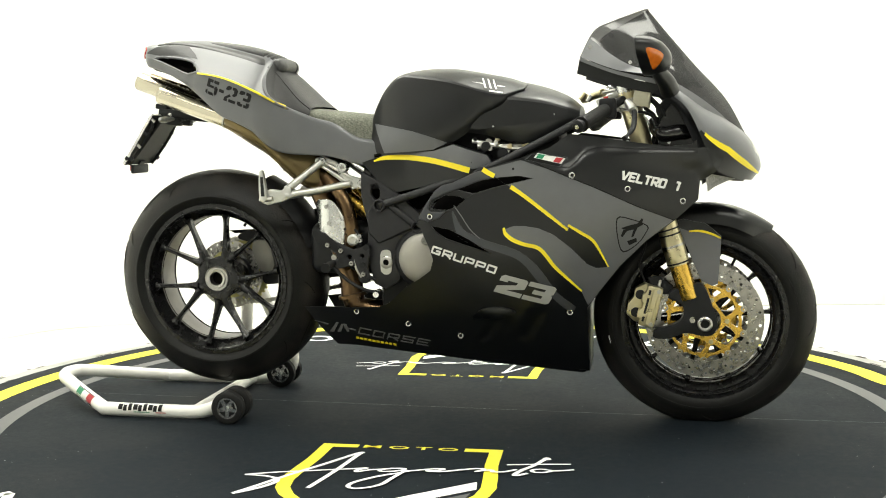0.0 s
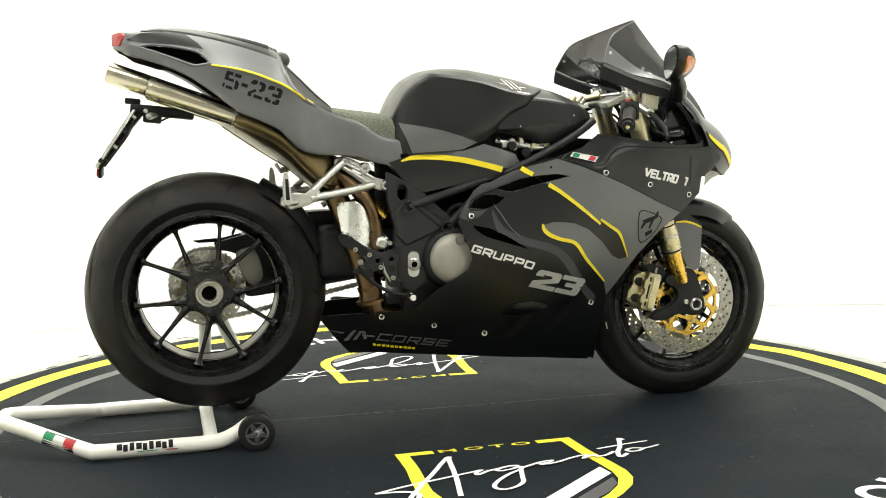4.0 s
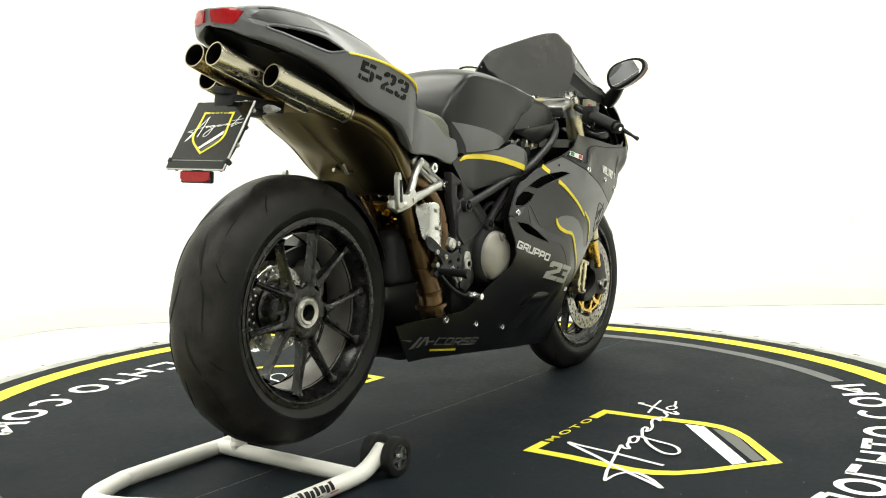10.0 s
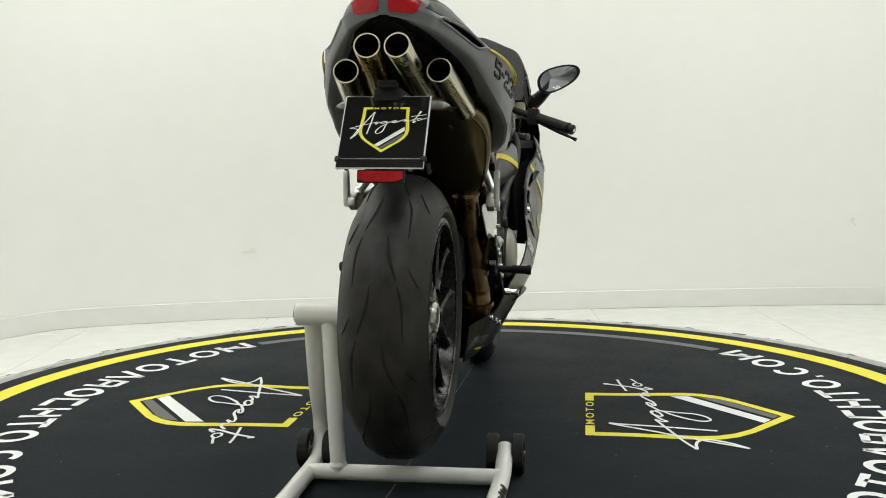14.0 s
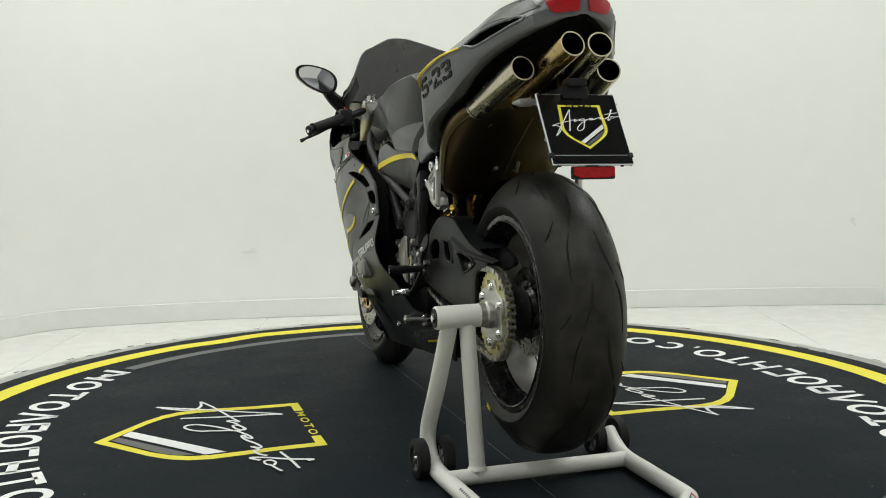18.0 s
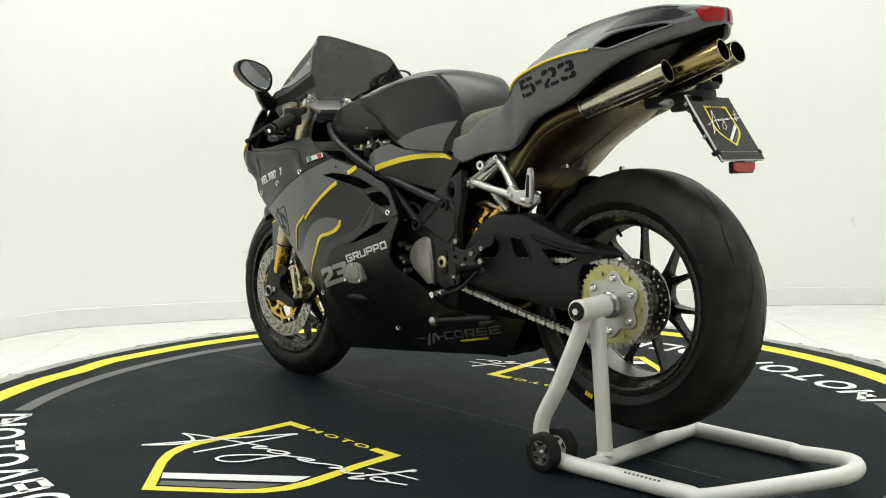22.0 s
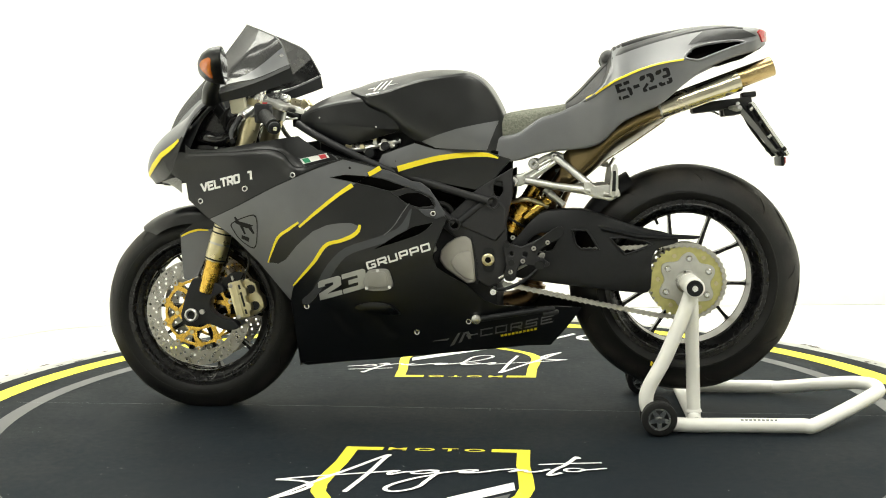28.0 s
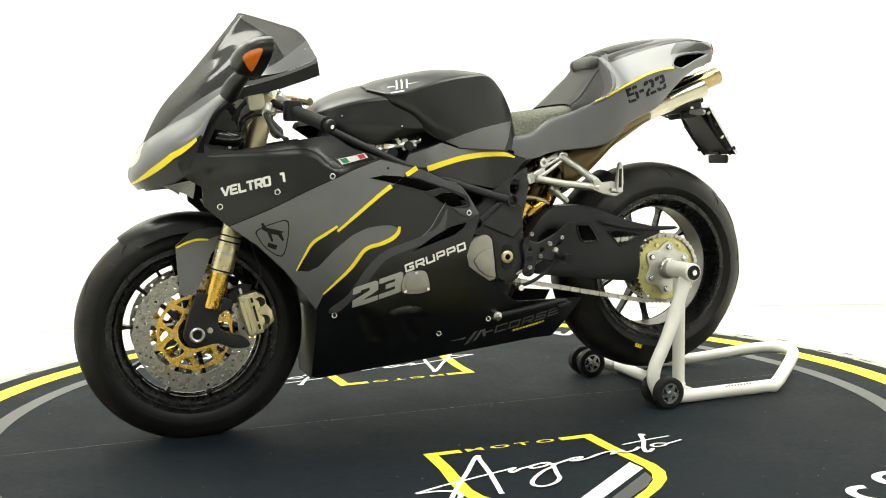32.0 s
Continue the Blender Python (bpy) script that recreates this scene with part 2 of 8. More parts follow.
YELLOW = material("yellow_stripe", (0.82, 0.66, 0.02), 0.4, grain=0.04, scale=40)
WHITE = material("white_decal", (0.74, 0.74, 0.72), 0.45, grain=0.05, scale=40)
SILVER_DECAL = material("silver_decal", (0.40, 0.40, 0.39), 0.45, metal=0.3, grain=0.06, scale=40)
DIM_DECAL = material("dim_grey_decal", (0.13, 0.13, 0.135), 0.35, metal=0.0, grain=0.1, scale=40)
RED = material("red_decal", (0.45, 0.02, 0.03), 0.45, grain=0.05)
GREEN = material("green_decal", (0.01, 0.22, 0.10), 0.45, grain=0.05)
BLACK_DECAL = material("black_decal", (0.006, 0.006, 0.0065), 0.5, grain=0.05, spec=0.2)
def worn_tyre():
    """Black sidewalls, and a tread worn to a dull brown-grey."""
    m = material("tyre_rubber", (0.0042, 0.0045, 0.0047), 0.46, grain=0.35, scale=24, bump=0.35, bump_scale=240, vary_rough=0.12, mottle=0.65, colour2=(0.011, 0.011, 0.0105), spec=0.22)
    t = m.node_tree
    b = t.nodes["Principled BSDF"]
    base = b.inputs["Base Color"].links[0].from_socket
    at, flat_xz, reach = t.nodes.new("ShaderNodeTexCoord"), t.nodes.new("ShaderNodeVectorMath"), t.nodes.new("ShaderNodeVectorMath")
    flat_xz.operation, reach.operation = "MULTIPLY", "LENGTH"
    flat_xz.inputs[1].default_value = (1, 0, 1)
    patches, share, mix = t.nodes.new("ShaderNodeTexNoise"), t.nodes.new("ShaderNodeMapRange"), t.nodes.new("ShaderNodeMix")
    patches.inputs["Scale"].default_value = 16
    patches.inputs["Detail"].default_value = 6
    share.inputs["From Min"].default_value, share.inputs["From Max"].default_value = 0.262, 0.290
    ramp = t.nodes.new("ShaderNodeValToRGB")
    ramp.color_ramp.elements[0].color, ramp.color_ramp.elements[1].color = (0.0085, 0.0085, 0.0083, 1), (0.031, 0.028, 0.0245, 1)
    ramp.color_ramp.elements[0].position, ramp.color_ramp.elements[1].position = 0.34, 0.68
    mix.data_type = "RGBA"
    t.links.new(at.outputs["Object"], flat_xz.inputs[0])
    t.links.new(flat_xz.outputs["Vector"], reach.inputs[0])
    t.links.new(reach.outputs["Value"], share.inputs["Value"])
    t.links.new(at.outputs["Object"], patches.inputs["Vector"])
    t.links.new(patches.outputs["Fac"], ramp.inputs["Fac"])
    t.links.new(share.outputs[0], mix.inputs["Factor"])
    t.links.new(base, mix.inputs[6])
    t.links.new(ramp.outputs["Color"], mix.inputs[7])
    t.links.new(mix.outputs[2], b.inputs["Base Color"])
    return m


TYRE = worn_tyre()
GROOVE_SHADE = material("tyre_groove_shade", (0.0022, 0.0022, 0.0022), 0.9, grain=0.1)
RIM = material("wheel_black", (0.0055, 0.0055, 0.006), 0.27, grain=0.08, scale=40, vary_rough=0.03, spec=0.42)
MAGNESIUM = material("wheel_barrel", (0.30, 0.29, 0.28), 0.42, metal=0.6, grain=0.15, scale=25)
STEEL = material("brushed_steel", (0.45, 0.44, 0.42), 0.32, metal=1.0, grain=0.18, scale=60, vary_rough=0.1)
DISC = material("brake_steel", (0.34, 0.33, 0.31), 0.30, metal=1.0, grain=0.2, scale=70, vary_rough=0.12)
ALU = material("bright_aluminium", (0.70, 0.70, 0.69), 0.24, metal=1.0, grain=0.05, scale=40, vary_rough=0.1)
CAST = material("cast_aluminium", (0.54, 0.54, 0.52), 0.38, metal=0.95, grain=0.08, scale=60, bump=0.2, bump_scale=500)
ENGINE = material("engine_cover", (0.33, 0.315, 0.285), 0.5, metal=0.35, grain=0.08, scale=30)
CAP_GREY = material("engine_cap_grey", (0.24, 0.235, 0.215), 0.45, metal=0.3, grain=0.08, scale=30)
GOLD = material("gold_anodised", (0.66, 0.42, 0.085), 0.26, metal=1.0, grain=0.03, scale=60, vary_rough=0.08)
BRASS = material("pale_gold_cast", (0.56, 0.50, 0.32), 0.32, metal=0.95, grain=0.04, scale=60, vary_rough=0.08)
TITAN = material("titanium_tip", (0.52, 0.48, 0.38), 0.22, metal=1.0, grain=0.05, scale=18, vary_rough=0.1)
TITAN_BROWN = material("browned_titanium", (0.36, 0.24, 0.09), 0.24, metal=1.0, grain=0.08, scale=18, vary_rough=0.06, colour2=(0.44, 0.34, 0.18))
BRONZE = material("heat_tinted_steel", (0.150, 0.106, 0.054), 0.36, metal=1.0, grain=0.35, scale=5, vary_rough=0.06, colour2=(0.20, 0.158, 0.078), mottle=0.9)
HEADER = material("header_pipe", (0.100, 0.058, 0.034), 0.30, metal=1.0, grain=0.2, scale=20, vary_rough=0.1, colour2=(0.165, 0.108, 0.056))
# Soot in the exhaust tips; elsewhere black painted for shade in gaps, vents, bores.
SOOT_SHADE = material("soot_and_painted_shade", (0.0045, 0.0042, 0.004), 0.95, grain=0.3, spec=0.05)
TIP_EDGE = material("tip_edge", (0.42, 0.38, 0.28), 0.5, metal=1.0, grain=0.1, scale=40)
PLASTIC = material("black_plastic", (0.0100, 0.0105, 0.0118), 0.5, grain=0.15, scale=60, bump=0.1, bump_scale=600, spec=0.25)
RUBBER = material("grip_rubber", (0.012, 0.012, 0.012), 0.6, grain=0.2, scale=120, bump=0.5, bump_scale=500, spec=0.25)
SWING = material("swingarm_black", (0.0115, 0.0122, 0.0138), 0.45, grain=0.15, scale=60, bump=0.12, bump_scale=700, spec=0.25)
FRAME = material("frame_grey", (0.024, 0.024, 0.026), 0.4, grain=0.12, scale=50, bump=0.1, bump_scale=700, spec=0.25)
SUEDE = material("seat_suede", (0.16, 0.165, 0.135), 0.95, grain=0.35, scale=180, bump=0.5, bump_scale=500, spec=0.1)
weave = SUEDE.node_tree
cells = weave.nodes.new("ShaderNodeTexVoronoi")
cells.inputs["Scale"].default_value = 170
weave.links.new([n for n in weave.nodes if n.type == "TEX_COORD"][0].outputs["Object"], cells.inputs["Vector"])
knit = [n for n in weave.nodes if n.type == "BUMP"][0]
knit.inputs["Strength"].default_value = 0.9
weave.links.new(cells.outputs["Distance"], knit.inputs["Height"])
LEATHER = material("pad_leather", (0.016, 0.016, 0.016), 0.45, grain=0.15, scale=70, bump=0.25, bump_scale=350, spec=0.25)
STICKER = material("gloss_black_film", (0.004, 0.004, 0.0045), 0.10, grain=0.05, spec=0.32)
GLOSS_BLACK = material("gloss_black_plastic", (0.006, 0.006, 0.0064), 0.16, grain=0.08, scale=40, vary_rough=0.04, spec=0.5)
SCUFF = material("wall_scuff", (0.76, 0.76, 0.73), 0.8, grain=0.15, scale=200)
ROLL = material("grey_leather", (0.060, 0.060, 0.060), 0.42, grain=0.12, scale=90, bump=0.2, bump_scale=350, spec=0.4)
STANDW = material("white_powder_coat", (0.80, 0.79, 0.75), 0.35, grain=0.05, scale=16, bump=0.06, bump_scale=300)
PLATE_W = material("plate_white", (0.75, 0.75, 0.75), 0.35, grain=0.02)
RED_LENS = material("red_lens", (0.34, 0.006, 0.009), 0.2, grain=0.25, scale=120, coat=0.15, spec=0.3)
ORANGE_LENS = material("orange_lens", (0.55, 0.13, 0.012), 0.16, grain=0.15, scale=90, coat=0.5)
MESH_GREY = material("intake_mesh", (0.28, 0.28, 0.28), 0.5, metal=0.4, grain=0.4, scale=250)
CHAIN = material("chain_steel", (0.46, 0.45, 0.42), 0.36, metal=1.0, grain=0.3, scale=120)
SPROCKET = material("sprocket_gold", (0.50, 0.47, 0.20), 0.36, metal=0.8, grain=0.15, scale=60)
RED_PLASTIC = material("red_switch", (0.5, 0.02, 0.02), 0.4, grain=0.05)
DIRTY_FLUID = material("reservoir_plastic", (0.42, 0.40, 0.30), 0.35, grain=0.1, scale=30)


def mirror_glass():
    m = bpy.data.materials.new("mirror_glass")
    m.use_nodes = True
    b = m.node_tree.nodes["Principled BSDF"]
    b.inputs["Base Color"].default_value = (0.86, 0.87, 0.88, 1)
    b.inputs["Metallic"].default_value, b.inputs["Roughness"].default_value = 1.0, 0.03
    return m


def clear_glass(name, tint, gloss=0.06, ior=1.4, haze=0.0, edge=1.0):
    """A thin pane: it lets a tinted part of the light through and mirrors the rest."""
    m = bpy.data.materials.new(name)
    m.use_nodes = True
    t = m.node_tree
    t.nodes.remove(t.nodes["Principled BSDF"])
    tr, gl, mx, fr = t.nodes.new("ShaderNodeBsdfTransparent"), t.nodes.new("ShaderNodeBsdfGlossy"), t.nodes.new("ShaderNodeMixShader"), t.nodes.new("ShaderNodeLayerWeight")
    tr.inputs["Color"].default_value = (*tint, 1)
    gl.inputs["Roughness"].default_value = gloss
    fr.inputs["Blend"].default_value = 0.18
    lift = t.nodes.new("ShaderNodeMapRange")
    lift.inputs["To Min"].default_value, lift.inputs["To Max"].default_value = ((ior - 1) / (ior + 1)) ** 2, edge
    t.links.new(fr.outputs["Facing"], lift.inputs["Value"])
    t.links.new(lift.outputs[0], mx.inputs[0])
    if haze:
        df, hz, no = t.nodes.new("ShaderNodeBsdfDiffuse"), t.nodes.new("ShaderNodeMixShader"), t.nodes.new("ShaderNodeTexNoise")
        df.inputs["Color"].default_value = (0.42, 0.42, 0.43, 1)
        no.inputs["Scale"].default_value = 9
        rg = t.nodes.new("ShaderNodeMapRange")
        rg.inputs["To Min"].default_value, rg.inputs["To Max"].default_value = haze * 0.8, haze * 1.2
        t.links.new(no.outputs["Fac"], rg.inputs["Value"])
        t.links.new(rg.outputs[0], hz.inputs[0])
        t.links.new(tr.outputs[0], hz.inputs[1])
        t.links.new(df.outputs[0], hz.inputs[2])
        t.links.new(hz.outputs[0], mx.inputs[1])
    else:
        t.links.new(tr.outputs[0], mx.inputs[1])
    t.links.new(gl.outputs[0], mx.inputs[2])
    t.links.new(mx.outputs[0], t.nodes["Material Output"].inputs["Surface"])
    return m


MIRROR = mirror_glass()
SMOKE = clear_glass("smoked_screen", (0.085, 0.085, 0.088), 0.08, 1.45, 0.085, 0.16)
SMOKE_EDGE = material("screen_edge", (0.10, 0.10, 0.102), 0.25, grain=0.05, scale=60)
LENS = clear_glass("clear_lens", (0.9, 0.9, 0.9))


def glow(name, colour, strength):
    m = bpy.data.materials.new(name)
    m.use_nodes = True
    b = m.node_tree.nodes["Principled BSDF"]
    b.inputs["Base Color"].default_value = (*colour, 1)
    b.inputs["Emission Color"].default_value = (*colour, 1)
    b.inputs["Emission Strength"].default_value = strength
    return m


DIFFUSER = glow("lamp_diffuser", (1.0, 0.985, 0.94), 3.0)

# ---- showroom ----
# The wall runs round the turntable with rounded corners.
WALL_LINE = [(-3.3, -5.2), (-3.3, -2.5), (-3.1, -0.6), (-2.75, 0.6), (-2.32, 1.45), (-2.08, 1.80), (-1.92, 2.01), (-1.72, 2.10), (-1.41, 2.19), (-1.05, 2.27), (-0.3, 2.35), (0.62, 2.41), (1.29, 2.44), (2.30, 2.42), (3.1, 2.2), (3.7, 1.5), (3.9, 0.4), (3.9, -2.5), (3.9, -5.2)]


def wall_strip(line, z0, z1, inner, outer):
    """A standing strip along a line, from the distance inner to outer behind it."""
    p = [Vector((x, y, 0)) for x, y in line]
    g, k = Geo(), len(p)
    for i, q in enumerate(p):
        d = (p[min(i + 1, k - 1)] - p[max(i - 1, 0)]).normalized()
        n = Vector((-d.y, d.x, 0))
        g.v += [tuple(q + n * inner + Vector((0, 0, z0))), tuple(q + n * inner + Vector((0, 0, z1))), tuple(q + n * outer + Vector((0, 0, z1))), tuple(q + n * outer + Vector((0, 0, z0)))]
    for i in range(k - 1):
        g.f += [(4 * i + j, 4 * i + (j + 1) % 4, 4 * i + 4 + (j + 1) % 4, 4 * i + 4 + j) for j in range(4)]
    g.f += [(3, 2, 1, 0), (4 * k - 4, 4 * k - 3, 4 * k - 2, 4 * k - 1)]
    return g


line = [(p.x, p.y) for p in catmull([(x, y, 0) for x, y in WALL_LINE], 5)]
wall = tagged(part("wall_curved", fixed(wall_strip(line, FLOOR, CEIL, 0.0, 0.2)), WALL), "smooth white painted showroom wall with rounded corners", "wall", kind="structure")
for x, y, z, turn, w, h in ((-1.003, 2.275, 0.243, 6.1, 0.045, 0.008), (-0.985, 2.277, 0.256, 6.1, 0.018, 0.006), (2.136, 2.423, 0.349, -1.1, 0.012, 0.020), (2.150, 2.423, 0.325, -1.1, 0.006, 0.010)):
    mark = Geo().add([(-w, 0, -h * 0.3), (-w * 0.3, 0, -h), (w * 0.6, 0, -h * 0.5), (w, 0, h * 0.2), (w * 0.2, 0, h), (-w * 0.7, 0, h * 0.4)], [(0, 1, 2, 3, 4, 5)])
    scuff = part("scuff", mark, SCUFF, wall, "faint grey scuff on the wall")
    scuff.matrix_basis = pose(x, y - 0.010, z, 0, 0, turn)
# Unseen wall behind the camera, its grey chosen to darken reflections and fill.
back = tagged(part("wall_back", block((-3.5, -5.4, FLOOR), (4.1, -5.2, CEIL)), BACK_WALL), "unseen grey wall added to close the showroom and darken reflections", "wall", kind="structure")
skirt = tagged(part("baseboard", softened(wall_strip(line, FLOOR, FLOOR + 0.095, -0.014, -0.001), 0.003, 1), SKIRT), "pale stone skirting along the foot of the wall", "baseboard", kind="structure")
# Unseen ceiling, its grey chosen so that gloss black mirrors less.
tagged(part("ceiling", block((-3.6, -5.5, CEIL), (4.2, 2.9, CEIL + 0.15)), CEILING), "unseen ceiling, grey to keep reflections dark", "ceiling", kind="structure")
floor = tagged(part("floor", block((-3.6, -5.5, FLOOR - 0.12), (4.2, 2.9, FLOOR - 0.006)), JOINT), "floor of large glossy white tiles with thin joints", "floor", kind="structure")

lamp_root = None
for i, (lx, ly) in enumerate(LAMPS):
    if lamp_root is None:
        lamp_root = tagged(new("ceiling_light"), "assumed long white ceiling luminaire with an opal diffuser, out of view", "lamp", group="luminaires on the ceiling")
        case = Geo().join(block((-1.14, -0.34, -0.05), (1.14, -0.31, 0))).join(block((-1.14, 0.31, -0.05), (1.14, 0.34, 0)))
        case.join(block((-1.14, -0.31, -0.05), (-1.11, 0.31, 0))).join(block((1.11, -0.31, -0.05), (1.14, 0.31, 0)))
        part("frame", fixed(case), LAMP_CASE, lamp_root)
        part("diffuser", block((-1.11, -0.31, -0.02), (1.11, 0.31, -0.004)), DIFFUSER, lamp_root)
        lamp_root.matrix_basis = pose(lx, ly, CEIL)
    else:
        copy_thing(lamp_root, pose(lx, ly, CEIL))

# ---- turntable ----
turntable = tagged(new("turntable"), "round turntable with a dark printed rubber mat and worn metal rim", "turntable")
R_MAT, R_RIM = 1.56, 1.655
part("platform", softened(lathe([(1e-4, FLOOR), (R_RIM, FLOOR), (R_RIM, -0.012), (R_RIM - 0.02, -0.006), (1e-4, -0.006)], 160, axis="z"), 0.002, 1), RIM_METAL, turntable, "worn light metal rim")
mat_top = part("mat", lathe([(1e-4, -0.005), (R_MAT, -0.005), (R_MAT, -0.001), (R_MAT - 0.002, 0.0), (1e-4, 0.0)], 160, axis="z"), MAT, turntable, "dark blue-black rubber mat")


def ring(r0, r1, a0, a1, z, n):
    g = Geo()
    for i in range(n + 1):
        a = radians(a0 + (a1 - a0) * i / n)
        g.v += [(r0 * math.cos(a), r0 * math.sin(a), z), (r1 * math.cos(a), r1 * math.sin(a), z)]
    g.f = [(2 * i, 2 * i + 1, 2 * i + 3, 2 * i + 2) for i in range(n)]
    return g


def wavy(r, a):
    """The mat's edge lies a little uneven in one place."""
    return r - 0.013 * math.exp(-((a - 21) / 3.5) ** 2) + 0.012 * math.exp(-((a - 13) / 3.5) ** 2)


def mat_ring(r0, r1, a0, a1, n):
    g = Geo()
    for i in range(n + 1):
        a = a0 + (a1 - a0) * i / n
        c, d = math.cos(radians(a)), math.sin(radians(a))
        g.v += [(wavy(r0, a) * c, wavy(r0, a) * d, 0.0012), (wavy(r1, a) * c, wavy(r1, a) * d, 0.0012)]
    g.f = [(2 * i, 2 * i + 1, 2 * i + 3, 2 * i + 2) for i in range(n)]
    return g


part("yellow_ring", mat_ring(1.407, 1.484, -180, 180, 240), MAT_YELLOW, mat_top, "broad yellow ring")
part("grey_arc", ring(1.257, 1.308, -44, 43, 0.0012, 60), MAT_GREY, mat_top, "grey arc")
part("grey_arc", ring(1.257, 1.308, 136, 224, 0.0012, 60), MAT_GREY, mat_top, "grey arc")

# Scuffs and flakes along the rim.
scuffs = Geo()
rng = random.Random(4)
for i in range(150):
    a, r = rng.uniform(0, 360), rng.choice((rng.uniform(1.57, 1.60), rng.uniform(1.63, 1.652)))
    w, l = rng.uniform(0.003, 0.012), rng.uniform(0.3, 2.2)
    scuffs.join(ring(r - w, r + w * rng.random(), a, a + l, -0.0052, 4))
part("rim_scuffs", scuffs, RIM_DIRT, turntable, "dark scuff marks on the rim")["kind"] = "stuff"

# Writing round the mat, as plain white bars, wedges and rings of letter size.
MARKS = "porowkoenro.coq"


def bar_glyph(ch):
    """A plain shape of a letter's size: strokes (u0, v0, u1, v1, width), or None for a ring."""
    kinds = {"p": [(0.08, 0, 0.08, 1, 0.16), (0.92, 0, 0.92, 1, 0.16), (0.10, 0.95, 0.90, 0.30, 0.16), (0.5, 0.3, 0.5, 0.62, 0.2)],
             "r": [(0, 0.92, 1, 0.92, 0.16), (0.5, 0, 0.5, 0.9, 0.17)],
             "w": [(0.05, 0, 0.5, 1, 0.17), (0.95, 0, 0.5, 1, 0.17)],
             "k": [(0.1, 0, 0.1, 1, 0.17), (0.1, 0.92, 0.85, 0.92, 0.16), (0.1, 0.48, 0.85, 0.48, 0.15), (0.85, 0.92, 0.85, 0.0, 0.17)],
             "e": [(0.1, 0, 0.1, 1, 0.17), (0.1, 0.92, 0.9, 0.92, 0.16), (0.1, 0.08, 0.9, 0.08, 0.16)],
             "n": [(0.1, 0, 0.1, 1, 0.17), (0.9, 0, 0.9, 1, 0.17), (0.1, 0.55, 0.9, 0.45, 0.17)],
             "q": [(0.08, 0, 0.08, 1, 0.16), (0.92, 0, 0.92, 1, 0.16), (0.90, 0.95, 0.10, 0.30, 0.16), (0.5, 0.3, 0.5, 0.62, 0.2)],
             ".": [(0.3, 0.08, 0.6, 0.08, 0.18)]}
    return kinds.get(ch)


def ring_marks(az0, az1):
    widths = {"p": 1.25, "q": 1.25, ".": 0.5, "o": 1.1, "c": 1.05}
    total = sum(widths.get(c, 1.0) for c in MARKS)
    pos = 0.0
    for c in MARKS:
        w = widths.get(c, 1.0)
        a0, a1 = az0 + (az1 - az0) * (pos + 0.08 * w) / total, az0 + (az1 - az0) * (pos + 0.90 * w) / total
        pos += w

        def spot(u, v):
            a = a0 + (a1 - a0) * u
            off = (a - (az0 + az1) / 2) / 45
            r = 1.137 + 0.098 * off * off + (0.122 - 0.012 * off * off) * (1 - v)
            return (r * math.cos(radians(a)), r * math.sin(radians(a)), 0.0013)

        g = Geo()
        strokes = bar_glyph(c)
        if strokes is None:
            n, gap = 28, {"c": 0.13}.get(c, 0)
            for i in range(n + 1):
                t = 2 * math.pi * (gap + (1 - 2 * gap) * i / n)
                for k in (0.52, 0.31):
                    g.v.append(spot(0.5 + k * math.cos(t), 0.5 + (k + (0.02 if k < 0.5 else 0)) * math.sin(t)))
            g.f = [(2 * i, 2 * i + 1, 2 * i + 3, 2 * i + 2) for i in range(n)]
        else:
            for u0, v0, u1, v1, sw in strokes:
                d = Vector((u1 - u0, v1 - v0)).normalized() * sw * 0.62
                nx, ny = -d.y, d.x
                g.add([spot(u0 + nx, v0 + ny), spot(u0 - nx, v0 - ny), spot(u1 - nx, v1 - ny), spot(u1 + nx, v1 + ny)], [(0, 1, 2, 3)])
        part("ring_mark", g, MAT_WHITE, mat_top)


ring_marks(44.3, 135.2)
ring_marks(-135.5, -45.6)


# The emblem: a yellow shield with brackets, a word, a white flourish and two slanting bars.
SCRIPT = [(-0.171, -0.352), (-0.142, -0.217), (-0.122, -0.095), (-0.114, -0.069), (-0.130, -0.085), (-0.189, -0.183), (-0.226, -0.239), (-0.268, -0.308), (-0.300, -0.365), (-0.330, -0.413)]
SCRIPT_TAIL = [(-0.330, -0.413), (-0.286, -0.370), (-0.259, -0.325), (-0.266, -0.299), (-0.298, -0.284), (-0.350, -0.281)]
SCRIPT_LINE = [(-0.350, -0.281), (-0.282, -0.255), (-0.226, -0.239), (-0.152, -0.218), (-0.095, -0.202), (-0.071, -0.195), (-0.090, -0.212), (-0.088, -0.226), (-0.060, -0.208), (-0.030, -0.199), (0.007, -0.187), (0.024, -0.194), (-0.005, -0.190), (-0.034, -0.205), (-0.030, -0.217), (0.0, -0.212), (0.024, -0.200), (0.018, -0.222), (-0.013, -0.242), (-0.052, -0.277), (-0.078, -0.312), (-0.080, -0.336), (-0.061, -0.347), (-0.029, -0.334), (-0.006, -0.308), (0.003, -0.277), (0.014, -0.242), (0.025, -0.215), (0.056, -0.199), (0.092, -0.184), (0.116, -0.182), (0.104, -0.194), (0.078, -0.200), (0.092, -0.206), (0.128, -0.198), (0.165, -0.180), (0.200, -0.169), (0.212, -0.174), (0.195, -0.193), (0.216, -0.180), (0.232, -0.178), (0.236, -0.190), (0.262, -0.186), (0.290, -0.165)]
